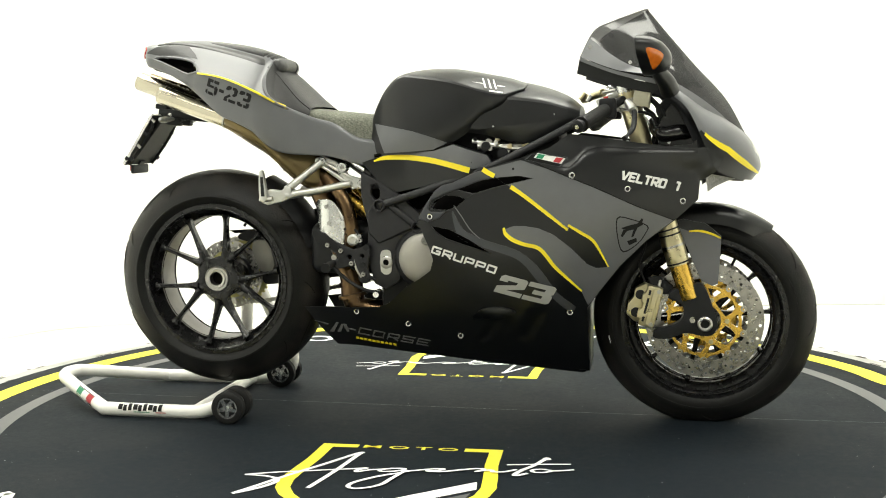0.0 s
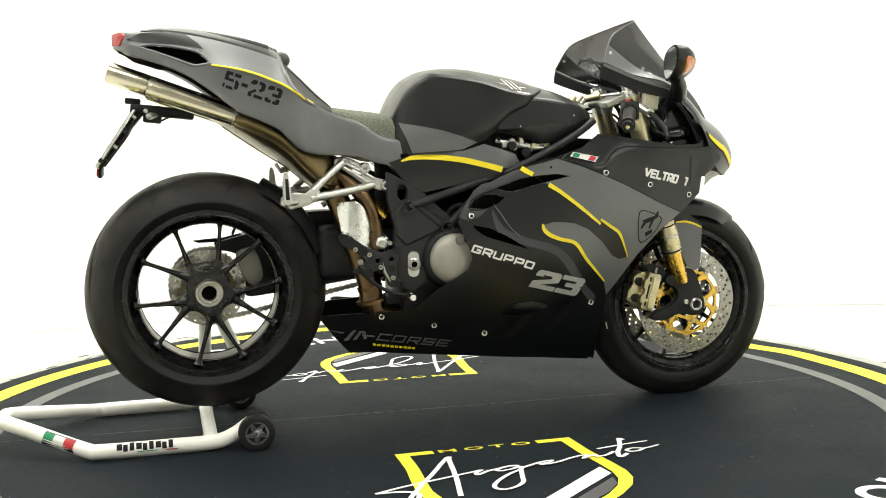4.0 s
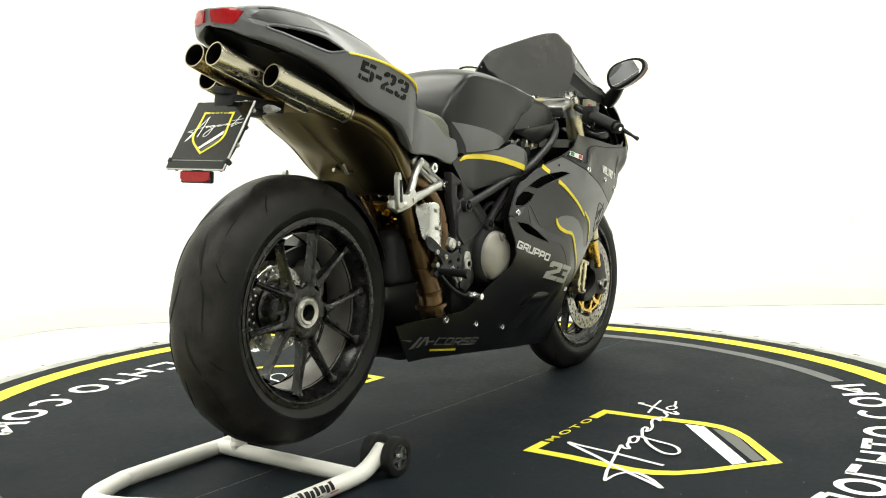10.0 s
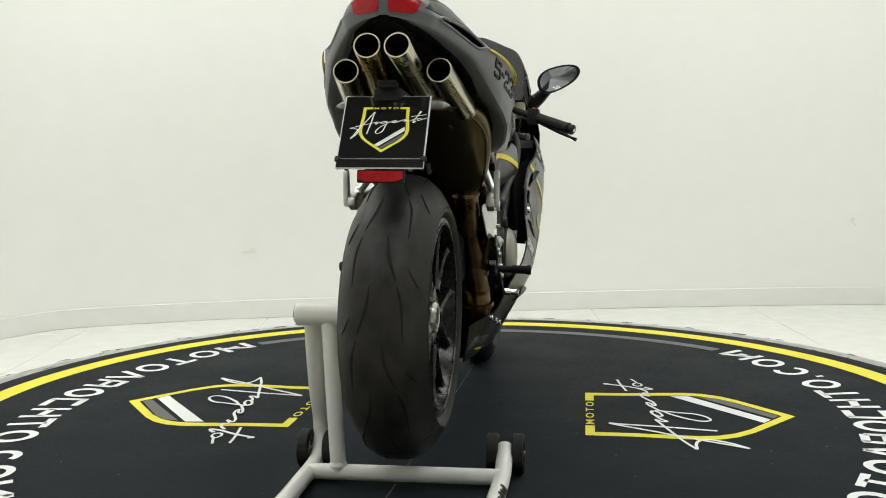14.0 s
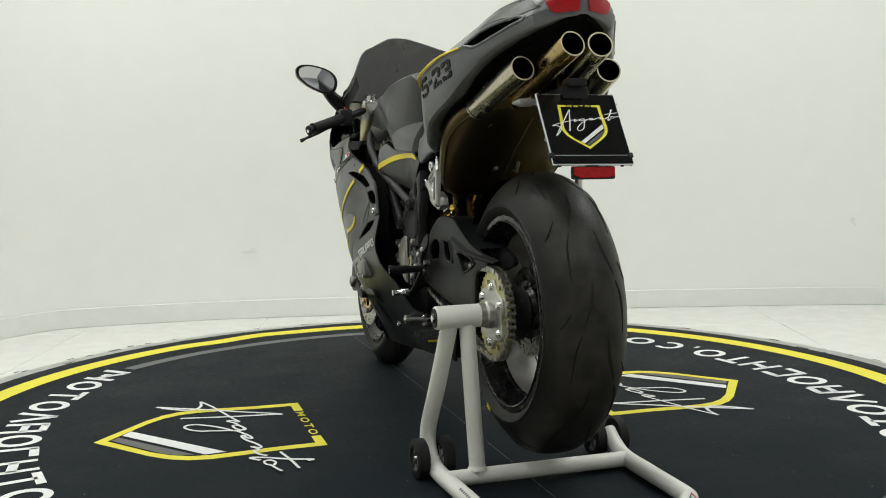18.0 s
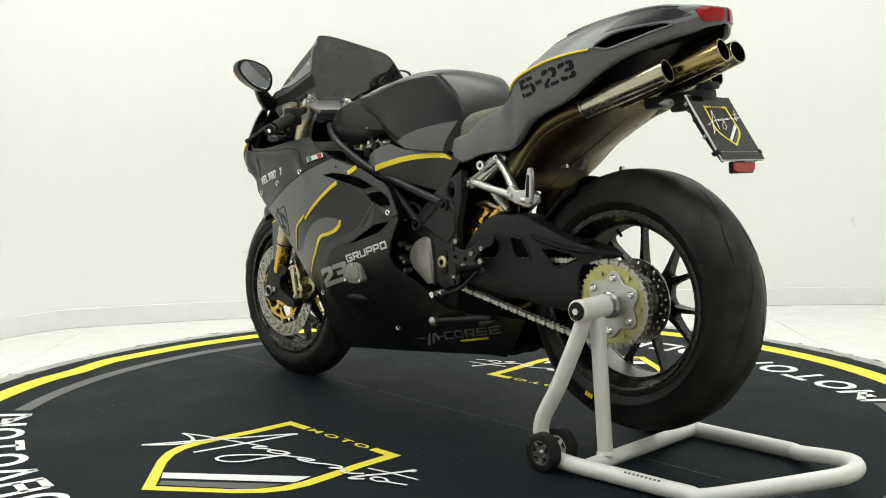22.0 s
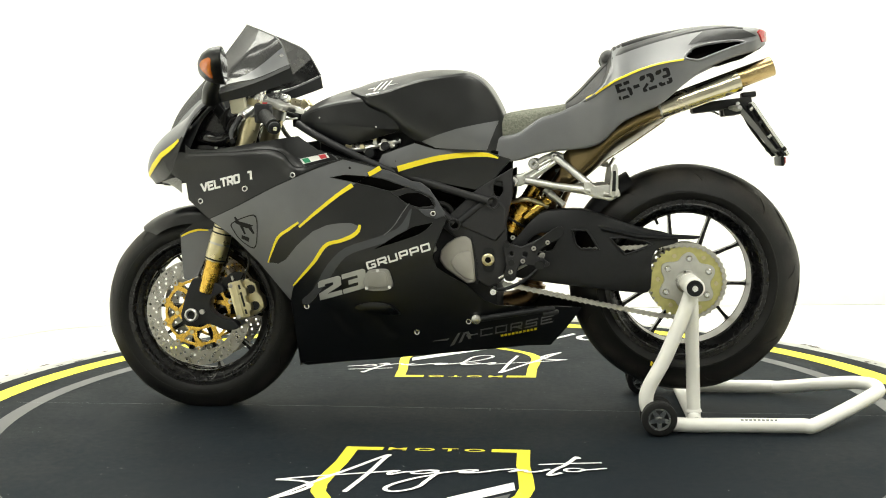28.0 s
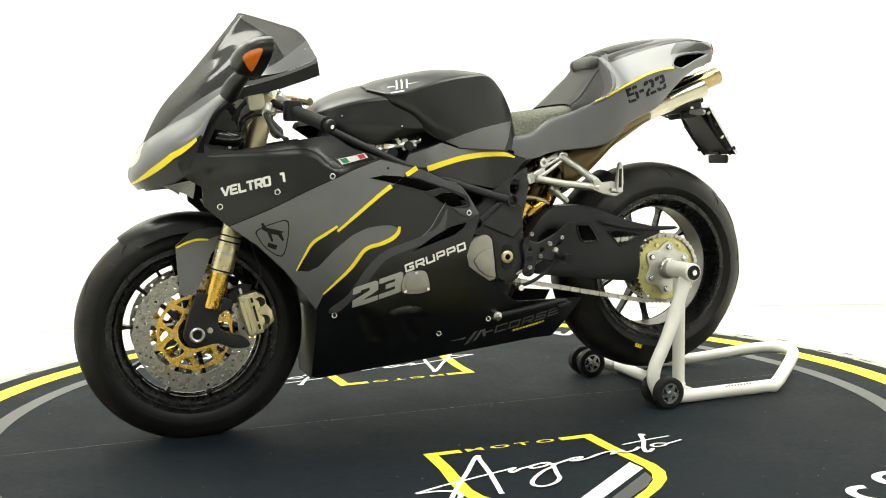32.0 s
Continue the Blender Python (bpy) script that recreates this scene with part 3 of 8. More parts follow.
SCRIPT_T = [(0.360, -0.075), (0.354, -0.060), (0.344, -0.085), (0.326, -0.126), (0.301, -0.166), (0.288, -0.200), (0.294, -0.206), (0.318, -0.186)]
SCRIPT_BAR = [(0.262, -0.128), (0.344, -0.113), (0.415, -0.104)]
SCRIPT_O = [(0.372, -0.160), (0.348, -0.152), (0.327, -0.162), (0.332, -0.177), (0.355, -0.177), (0.374, -0.164), (0.390, -0.160), (0.425, -0.148)]


def flat(loop, z=0.0013, step=0.05):
    vs, tris, _ = filled(loop, (), step, False)
    g = Geo()
    g.v, g.f = [(p.x, p.y, z) for p in vs], [tuple(q) for q in tris]
    return g


def ribbon(pts, width, z, n=6):
    p = catmull([(x, y, 0) for x, y in pts], n)
    g, k = Geo(), len(p)
    for i, q in enumerate(p):
        d = (p[min(i + 1, k - 1)] - p[max(i - 1, 0)]).normalized()
        w = width * (0.65 + 0.45 * abs(d.y))
        g.v += [(q.x - d.y * w / 2, q.y + d.x * w / 2, z + 1e-5 * i), (q.x + d.y * w / 2, q.y - d.x * w / 2, z + 1e-5 * i)]
    g.f = [(2 * i, 2 * i + 1, 2 * i + 3, 2 * i + 2) for i in range(k - 1)]
    return g


def emblem_parts():
    """The shapes of one emblem round its upper edge's middle, 0.47 m wide."""
    yellow = Geo()
    for s in (1, -1):
        rim = [(0.140, 0.0), (0.238, 0.0), (0.241, -0.13), (0.252, -0.225), (0.258, -0.30), (0.249, -0.355), (0.224, -0.402), (0.178, -0.450), (0.0, -0.588), (0.0, -0.552), (0.146, -0.442), (0.190, -0.396), (0.214, -0.350), (0.222, -0.30), (0.217, -0.225), (0.208, -0.13), (0.205, -0.026), (0.140, -0.026)]
        yellow.join(flat([(s * x, y) for x, y in rim]))
    white = flat([(0.208, -0.259), (0.214, -0.312), (-0.042, -0.514), (-0.078, -0.490)], 0.0017)
    grey = flat([(0.205, -0.338), (0.196, -0.383), (0.160, -0.425), (-0.002, -0.543), (-0.026, -0.523)], 0.0017)
    vs, fs = letters("MOTO", 0.03, 1.45)
    word = Geo()
    word.v, word.f = [(-0.126 + 0.250 * u, -0.0245 + 0.0235 * v, 0.0013) for u, v in vs], list(fs)
    script = Geo()
    for k, (line, width) in enumerate(((SCRIPT, 0.0115), (SCRIPT_TAIL, 0.012), (SCRIPT_LINE, 0.0105), (SCRIPT_T, 0.0115), (SCRIPT_BAR, 0.0105), (SCRIPT_O, 0.0095))):
        script.join(ribbon(line, width, 0.0021 + 0.0004 * k, 5))
    return [("shield_outline", yellow, 0), ("white_bar", white, 1), ("grey_bar", grey, 2), ("word", word, 0), ("flourish", script, 1)]


for m in (pose(-0.0225, -0.405, 0), pose(-0.0095, 0.4125, 0, 0, 0, 178.6)):
    for name, g, k in emblem_parts():
        part(name, g.moved(m), (MAT_YELLOW, MAT_WHITE, MAT_GREY)[k], mat_top)

# Specks of dust and a scratch on the mat.
specks = Geo()
for i in range(420):
    a, r, s = rng.uniform(0, 6.283), 1.4 * math.sqrt(rng.random()), rng.uniform(0.0007, 0.0022)
    x, y = r * math.cos(a), r * math.sin(a)
    specks.add([(x - s, y, 0.0015), (x, y - s * rng.random(), 0.0015), (x + s, y, 0.0015), (x, y + s * rng.random(), 0.0015)], [(0, 1, 2, 3)])
specks.join(ribbon([(-1.35, 0.055), (-0.4, 0.02), (0.5, -0.01), (1.35, -0.02)], 0.0011, 0.0014))
part("specks", specks, SPECK, mat_top, "pale specks of dust")["kind"] = "stuff"

# Floor tiles, a metre square, with recessed joints.
tile_mesh = None
for i in range(-4, 5):
    for j in range(-6, 4):
        x, y = 0.34 + 0.84 * i, 0.62 + 0.84 * j
        if abs(x) > 4 or y > 2.85 or y < -5.3:
            continue
        if tile_mesh is None:
            ob = part("tile", softened(block((-0.4188, -0.4188, -0.010), (0.4188, 0.4188, 0.0)), 0.0012, 1), TILE, floor)
            tile_mesh = ob.data
        else:
            ob = new("tile", tile_mesh)
            ob.parent = floor
        ob.location = (x, y, FLOOR)
# ---- motorcycle ----
# In its own space x points forward, y to its left side and z up; the origin lies on the turntable's axis.
bike = tagged(new("motorcycle"), "satin black and grey sport motorcycle with yellow stripes, standing still", "motorcycle")
REAR, FRONT = Vector((-0.682, 0, 0.392)), Vector((0.733, 0, 0.2945))


def both(name, geo, mat, parent=bike, label="", sharp=38, fix=False):
    """The same part on the left and, mirrored, on the right side."""
    a = part(name, fixed(geo) if fix else geo, mat, parent, label, sharp)
    g = geo.mirrored()
    b = part(name, fixed(g) if fix else g, mat, parent, label, sharp)
    return a, b


# Tail.
TAIL = [(-0.902, [(0, 1.080), (0.012, 1.079), (0.016, 1.066), (0.016, 1.060), (0.014, 1.042), (0.008, 1.044)]),
        (-0.884, [(0, 1.084), (0.046, 1.081), (0.056, 1.062), (0.057, 1.054), (0.050, 1.034), (0.025, 1.040)]),
        (-0.862, [(0, 1.087), (0.066, 1.083), (0.088, 1.052), (0.089, 1.044), (0.079, 1.020), (0.04, 1.030)]),
        (-0.83, [(0, 1.090), (0.074, 1.084), (0.104, 1.044), (0.106, 1.036), (0.094, 1.011), (0.05, 1.022)]),
        (-0.78, [(0, 1.095), (0.084, 1.087), (0.128, 1.028), (0.130, 1.020), (0.118, 0.994), (0.06, 1.008)]),
        (-0.715, [(0, 1.095), (0.097, 1.081), (0.160, 1.006), (0.162, 0.998), (0.154, 0.963), (0.09, 0.983)]),
        (-0.66, [(0, 1.089), (0.103, 1.071), (0.184, 0.996), (0.187, 0.988), (0.178, 0.925), (0.12, 0.95)]),
        (-0.60, [(0, 1.080), (0.107, 1.056), (0.202, 0.984), (0.205, 0.975), (0.20, 0.878), (0.14, 0.90)]),
        (-0.55, [(0, 1.069), (0.107, 1.042), (0.214, 0.970), (0.217, 0.960), (0.208, 0.856), (0.15, 0.88)]),
        (-0.50, [(0, 1.052), (0.107, 1.025), (0.222, 0.950), (0.226, 0.939), (0.212, 0.832), (0.16, 0.85)]),
        (-0.475, [(0, 1.035), (0.103, 1.008), (0.220, 0.937), (0.225, 0.926), (0.210, 0.808), (0.16, 0.83)]),
        (-0.445, [(0, 0.962), (0.095, 0.950), (0.206, 0.918), (0.214, 0.906), (0.200, 0.781), (0.15, 0.80)]),
        (-0.41, [(0, 0.890), (0.10, 0.886), (0.176, 0.895), (0.188, 0.884), (0.180, 0.768), (0.14, 0.79)]),
        (-0.37, [(0, 0.868), (0.10, 0.868), (0.152, 0.876), (0.164, 0.866), (0.163, 0.763), (0.12, 0.78)]),
        (-0.33, [(0, 0.852), (0.10, 0.854), (0.144, 0.860), (0.155, 0.850), (0.156, 0.760), (0.12, 0.775)]),
        (-0.28, [(0, 0.838), (0.10, 0.840), (0.140, 0.846), (0.151, 0.834), (0.152, 0.753), (0.12, 0.77)]),
        (-0.22, [(0, 0.808), (0.10, 0.808), (0.136, 0.808), (0.148, 0.797), (0.150, 0.734), (0.11, 0.75)]),
        (-0.17, [(0, 0.790), (0.10, 0.793), (0.130, 0.797), (0.142, 0.787), (0.142, 0.731), (0.10, 0.75)]),
        (-0.137, [(0, 0.775), (0.10, 0.776), (0.122, 0.776), (0.130, 0.768), (0.129, 0.756), (0.09, 0.76)])]
tail_geo = creased_loft(TAIL, 9, 6, 2)
SLOT = smooth_loop([(-0.832, 1.040), (-0.805, 1.046), (-0.749, 1.040), (-0.702, 1.030), (-0.680, 1.018), (-0.665, 0.998), (-0.685, 0.992), (-0.705, 0.992), (-0.747, 1.008), (-0.796, 1.027)], 4)
cut = Geo()
cut.v = tail_geo.v
REST_EDGE = [(-0.480, 1.050), (-0.4785, 1.02), (-0.474, 0.974), (-0.456, 0.930), (-0.428, 0.903), (-0.400, 0.888)]
REST_ZONE = REST_EDGE + [(-0.36, 0.90), (-0.36, 1.06)]
in_rest = lambda q: len(q) == 4 and inside(sum(tail_geo.v[i][0] for i in q) / 4, sum(tail_geo.v[i][2] for i in q) / 4, REST_ZONE)
cut.f = [q for q in tail_geo.f if not in_rest(q) and (len(q) > 4 or not (inside(sum(tail_geo.v[i][0] for i in q) / 4, sum(tail_geo.v[i][2] for i in q) / 4, SLOT) and abs(sum(tail_geo.v[i][1] for i in q)) / 4 > 0.06))]
tail = part("tail_fairing", fixed(cut), GREY, bike, "satin grey tail fairing", sharp=30)
tail_skin = Skin(tail_geo)
inner = Geo()
inner.v = [(x + 0.01, y * 0.80, z - 0.008 if z > 1.0 else z) for x, y, z in tail_geo.v]
inner.f = [q for q in tail_geo.f if len(q) == 4 and sum(tail_geo.v[i][0] for i in q) / 4 < -0.62]
part("air_duct_lining", fixed(inner), SOOT_SHADE, tail, "black duct lining")
for s in (1, -1):
    rim_line = [(x, s * (tail_skin.y(x, z, 0.12) - 0.001), z) for x, z in SLOT]
    part("duct_edge", tube(rim_line + rim_line[:1], 0.0035, 8, False), GREY, tail)
rest = Geo()
rest.v, rest.f = tail_geo.v, [q for q in tail_geo.f if in_rest(q)]
part("rest_side", fixed(rest), LEATHER, tail, "dark leather flank of the back rest")
for s in (1, -1):
    hem = [(x, s * (tail_skin.y(x, z, 0.15) - 0.001), z) for x, z in REST_EDGE[1:]]
    part("tail_hem", smooth_tube(hem, [0.003] * 5 + [0.0055] * 11 + [0.004] * 5, 5, 8), GREY, tail, "rolled grey edge beside the back rest")
# Dark upper deck, the edge under the lamp and the gap above the silencers.
deck = [(x, [(y * f, z + 0.0022) for (y, z), f in zip(sec[:2], (1, 0.98))] + [(sec[1][0] + (sec[2][0] - sec[1][0]) * 0.22, sec[1][1] + (sec[2][1] - sec[1][1]) * 0.22 + 0.0015)]) for x, sec in TAIL[3:11]]
part("tail_deck", loft(deck, 5, 5, False), BLACK, tail, "satin black upper deck")
under = [(x, [(0, sec[5][1] + 0.012), (sec[5][0] * 0.6, sec[5][1] + 0.008), (sec[4][0] - 0.008, sec[4][1] + 0.004)]) for x, sec in TAIL[1:14]]
part("undertray", loft(under, 3, 3, False), PLASTIC, tail, "black undertray")
tail_tree = BVHTree.FromPolygons([Vector(p) for p in tail_geo.v], tail_geo.f)
for s in (1, -1):
    vs, tris, borders = filled([(0.009, 1.076), (0.055, 1.081), (0.074, 1.072), (0.066, 1.051), (0.056, 1.046), (0.012, 1.050)], (), 0.008)
    g, n = Geo(), len(vs)
    for lift in (0.004, -0.001):
        for p in vs:
            hit = tail_tree.ray_cast(Vector((-1.5, s * p.x, p.y)), Vector((1, 0, 0)))[0]
            g.v.append(((hit.x if hit else -0.86) - lift, s * p.x, p.y))
    g.f = [tuple(q) for q in tris] + [tuple(i + n for i in q) for q in tris]
    for b in borders:
        g.f += [(b[i - 1], b[i], b[i] + n, b[i - 1] + n) for i in range(len(b))]
    part("tail_lamp", fixed(g), RED_LENS, tail, "red tail lamp lens")

both("tail_shoulder", laid([(-0.868, 1.060), (-0.83, 1.078), (-0.76, 1.082), (-0.72, 1.074), (-0.690, 1.050), (-0.676, 1.033), (-0.70, 1.040), (-0.745, 1.047), (-0.80, 1.048)], tail_skin, 0.0016), BLACK, tail, "satin black shoulder of the tail", fix=True)

# Pillion pad with its ribbed front roll, back rest, seat.
pad = part("pillion_pad", loft([(-0.735, [(0, 1.092), (0.04, 1.091), (0.06, 1.086)]), (-0.70, [(0, 1.093), (0.06, 1.090), (0.083, 1.080)]), (-0.62, [(0, 1.081), (0.07, 1.077), (0.088, 1.062)]), (-0.55, [(0, 1.067), (0.07, 1.063), (0.086, 1.046)]), (-0.505, [(0, 1.054), (0.07, 1.050), (0.080, 1.030)])], 4, 4), LEATHER, bike, "black leather pillion pad")
for k in range(4):
    part("rib", smooth_tube([(-0.520 + 0.011 * k, -0.078, 1.028 - 0.005 * k), (-0.520 + 0.011 * k, -0.05, 1.050 - 0.004 * k), (-0.520 + 0.011 * k, 0.05, 1.050 - 0.004 * k), (-0.520 + 0.011 * k, 0.078, 1.028 - 0.005 * k)], 0.0065, 5, 8), LEATHER, pad)
roll = tube(catmull([(-0.470, -0.058, 1.012), (-0.470, -0.053, 1.013), (-0.469, -0.03, 1.016), (-0.469, 0.03, 1.016), (-0.470, 0.053, 1.013), (-0.470, 0.058, 1.012)], 4), [0.012, 0.017, 0.019, 0.020] + [0.021] * 13 + [0.020, 0.019, 0.017, 0.012], 20)
part("front_roll", fixed(roll), ROLL, pad, "ribbed grey leather roll")
for s in (1, -1):
    end = lathe([(1e-4, 0.011), (0.012, 0.010), (0.018, 0.006), (0.021, -0.002), (0.021, -0.02), (1e-4, -0.02)], 22).moved(pose(-0.469, 0.062, 1.013, 0, 0, 8))
    part("roll_end", fixed(end if s > 0 else end.mirrored()), ROLL, pad, "pale end of the roll")
REST = [(-0.486, [(0, 1.022), (0.05, 1.020), (0.085, 1.010), (0.120, 0.985), (0.190, 0.945)]),
        (-0.455, [(0, 0.998), (0.06, 0.996), (0.098, 0.984), (0.135, 0.958), (0.198, 0.915)]),
        (-0.420, [(0, 0.962), (0.08, 0.960), (0.115, 0.948), (0.150, 0.920), (0.188, 0.886)]),
        (-0.385, [(0, 0.925), (0.09, 0.923), (0.128, 0.912), (0.156, 0.890), (0.168, 0.868)]),
        (-0.350, [(0, 0.893), (0.09, 0.892), (0.130, 0.884), (0.146, 0.870), (0.150, 0.850)])]
part("backrest", loft(REST, 4, 4, False), LEATHER, bike, "dark leather back rest")
for s in (1, -1):
    part("backrest_seam", smooth_tube([(-0.486, s * 0.086, 1.010), (-0.455, s * 0.099, 0.984), (-0.420, s * 0.116, 0.948), (-0.385, s * 0.129, 0.912), (-0.352, s * 0.131, 0.885)], 0.0016, 5, 6), RUBBER, bike, "stitched seam")
seat_geo = loft([(-0.400, [(0, 0.896), (0.09, 0.895), (0.135, 0.889), (0.142, 0.872)]), (-0.34, [(0, 0.886), (0.085, 0.885), (0.125, 0.876), (0.136, 0.852)]), (-0.28, [(0, 0.878), (0.085, 0.877), (0.122, 0.865), (0.134, 0.838)]), (-0.22, [(0, 0.870), (0.085, 0.869), (0.120, 0.850), (0.132, 0.802)]), (-0.175, [(0, 0.856), (0.080, 0.855), (0.114, 0.838), (0.128, 0.795)]), (-0.152, [(0, 0.80), (0.080, 0.80), (0.114, 0.797), (0.124, 0.788)])], 5, 5)
part("seat", fixed(seat_geo), SUEDE, bike, "grey-green suede seat")

# Fuel tank and the cover before it.
TANK = [(-0.186, [(0, 0.845), (0.05, 0.843), (0.085, 0.836), (0.095, 0.829), (0.103, 0.815), (0.118, 0.79), (0.118, 0.765)]),
        (-0.170, [(0, 0.893), (0.06, 0.889), (0.100, 0.880), (0.110, 0.872), (0.117, 0.852), (0.136, 0.79), (0.136, 0.758)]),
        (-0.135, [(0, 0.950), (0.06, 0.947), (0.112, 0.938), (0.124, 0.930), (0.131, 0.905), (0.152, 0.80), (0.150, 0.756)]),
        (-0.09, [(0, 0.982), (0.07, 0.979), (0.124, 0.973), (0.137, 0.965), (0.143, 0.940), (0.164, 0.81), (0.158, 0.757)]),
        (-0.03, [(0, 0.993), (0.07, 0.988), (0.136, 0.971), (0.150, 0.962), (0.154, 0.935), (0.172, 0.82), (0.164, 0.762)]),
        (0.04, [(0, 0.993), (0.08, 0.984), (0.146, 0.961), (0.160, 0.951), (0.162, 0.925), (0.174, 0.832), (0.160, 0.780)]),
        (0.09, [(0, 0.986), (0.08, 0.976), (0.152, 0.948), (0.166, 0.938), (0.167, 0.915), (0.168, 0.842), (0.154, 0.806)]),
        (0.14, [(0, 0.976), (0.08, 0.966), (0.155, 0.932), (0.168, 0.922), (0.169, 0.905), (0.164, 0.872), (0.152, 0.852)]),
        (0.20, [(0, 0.963), (0.08, 0.953), (0.150, 0.922), (0.164, 0.914), (0.164, 0.905), (0.158, 0.892), (0.145, 0.884)]),
        (0.252, [(0, 0.945), (0.06, 0.941), (0.095, 0.934), (0.103, 0.931), (0.104, 0.928), (0.10, 0.924), (0.09, 0.920)])]
tank_geo = creased_loft(TANK, 6, 5, 3)
tank = part("fuel_tank", fixed(tank_geo), BLACK, bike, "satin black fuel tank", sharp=26)
tank_skin = Skin(tank_geo)
both("tank_panel", laid([(-0.166, 0.842), (-0.110, 0.832), (-0.052, 0.820), (0.0, 0.804), (0.046, 0.787), (0.012, 0.769), (-0.06, 0.764), (-0.134, 0.760)], tank_skin), GREY, tank, "grey lower panel of the tank", fix=True)
COVER = [(0.09, [(0, 0.968), (0.09, 0.930), (0.146, 0.890), (0.154, 0.876), (0.154, 0.835), (0.146, 0.815)]),
         (0.17, [(0, 0.958), (0.09, 0.936), (0.146, 0.912), (0.155, 0.900), (0.160, 0.822), (0.146, 0.803)]),
         (0.24, [(0, 0.950), (0.088, 0.931), (0.144, 0.908), (0.154, 0.897), (0.160, 0.826), (0.144, 0.788)]),
         (0.31, [(0, 0.932), (0.085, 0.918), (0.138, 0.898), (0.149, 0.887), (0.156, 0.832), (0.142, 0.797)]),
         (0.365, [(0, 0.908), (0.075, 0.899), (0.121, 0.882), (0.132, 0.872), (0.138, 0.842), (0.128, 0.824)]),
         (0.400, [(0, 0.880), (0.06, 0.876), (0.096, 0.868), (0.105, 0.861), (0.112, 0.850), (0.104, 0.838)])]
cover_geo = creased_loft(COVER, 5, 5, 3)
part("airbox_cover", fixed(cover_geo), BLACK, bike, "satin black cover before the tank", sharp=22)
cover_skin = Skin(cover_geo)
lower_cover = [(0.110, 0.818), (0.20, 0.829), (0.29, 0.838), (0.385, 0.848), (0.372, 0.822), (0.31, 0.796), (0.25, 0.780), (0.18, 0.797)]
both("cover_flank", shell(lower_cover, lambda x, z: cover_skin.y(x, z, 0.13) + 0.004, 0.006, (), 0.02), BLACK, fix=True)
for s in (1, -1):
    part("screw", disc(0.0025, 0, 0.002, 10).moved(pose(0.335, s * 0.148, 0.858)), ALU, bike)
    part("screw", disc(0.0025, 0, 0.002, 10).moved(pose(0.172, s * 0.162, 0.829)), ALU, bike)
    # plain bars where a maker's mark stands on the tank
    for bar in ([(0.106, 0.951), (0.140, 0.9465), (0.140, 0.9445)], [(0.134, 0.9605), (0.138, 0.960), (0.154, 0.932), (0.149, 0.9325)], [(0.148, 0.9590), (0.152, 0.9585), (0.168, 0.9305), (0.163, 0.931)], [(0.162, 0.957), (0.166, 0.9565), (0.182, 0.9285), (0.177, 0.929)], [(0.180, 0.9395), (0.200, 0.9365), (0.200, 0.9345), (0.180, 0.9365)], [(0.163, 0.926), (0.200, 0.920), (0.200, 0.9165), (0.163, 0.9225)]):
        g = laid(bar, Skin(tank_geo), 0.0018, (), 0.01)
        part("tank_mark", fixed(g if s > 0 else g.mirrored()), WHITE, tank)

# Side covers under the tank.
SIDE_COVER = [(-0.200, 0.735), (-0.131, 0.757), (0.009, 0.766), (0.063, 0.783), (0.156, 0.753), (0.170, 0.728), (0.132, 0.703), (0.023, 0.678), (-0.102, 0.652), (-0.150, 0.678)]
bulge = lambda x, z: 0.150 + 0.036 * min(1.0, max(0.0, (x + 0.08) / 0.17)) - 0.35 * max(0, z - 0.745) ** 1.2 - 0.5 * max(0.0, 0.70 - z) ** 1.5 - 0.45 * max(0, x - 0.115)
side_geo = shell(SIDE_COVER, bulge, 0.05, (), 0.018)
both("side_cover", side_geo, BLACK, bike, "satin black side cover", fix=True)
side_skin = Skin(side_geo)
both("side_cover_top", laid([(-0.150, 0.752), (-0.131, 0.756), (0.009, 0.765), (0.063, 0.782), (0.155, 0.752), (0.168, 0.729), (0.150, 0.718), (0.117, 0.716), (0.03, 0.738), (-0.069, 0.749)], side_skin, 0.001), GREY, bike, "grey upper half of the side cover", fix=True)
both("stripe", laid(band([(-0.165, 0.739), (-0.131, 0.748), (-0.069, 0.748), (0.0, 0.740), (0.06, 0.726), (0.110, 0.712)], [0.004, 0.012, 0.014, 0.015, 0.015, 0.016]), side_skin, 0.0022), YELLOW, bike, "yellow stripe", fix=True)

# A black tube paints in the shaded gap between tank and side cover.
for s in (1, -1):
    seal = [(-0.165, 0.7525), (-0.131, 0.7595), (-0.06, 0.7640), (0.009, 0.7685), (0.063, 0.7855)]
    part("tank_gap_shade", smooth_tube([(x, s * (bulge(x, z - 0.004) - 0.006), z) for x, z in seal], 0.0048, 4, 8), SOOT_SHADE, bike, "black tube standing in for the shaded gap under the tank")

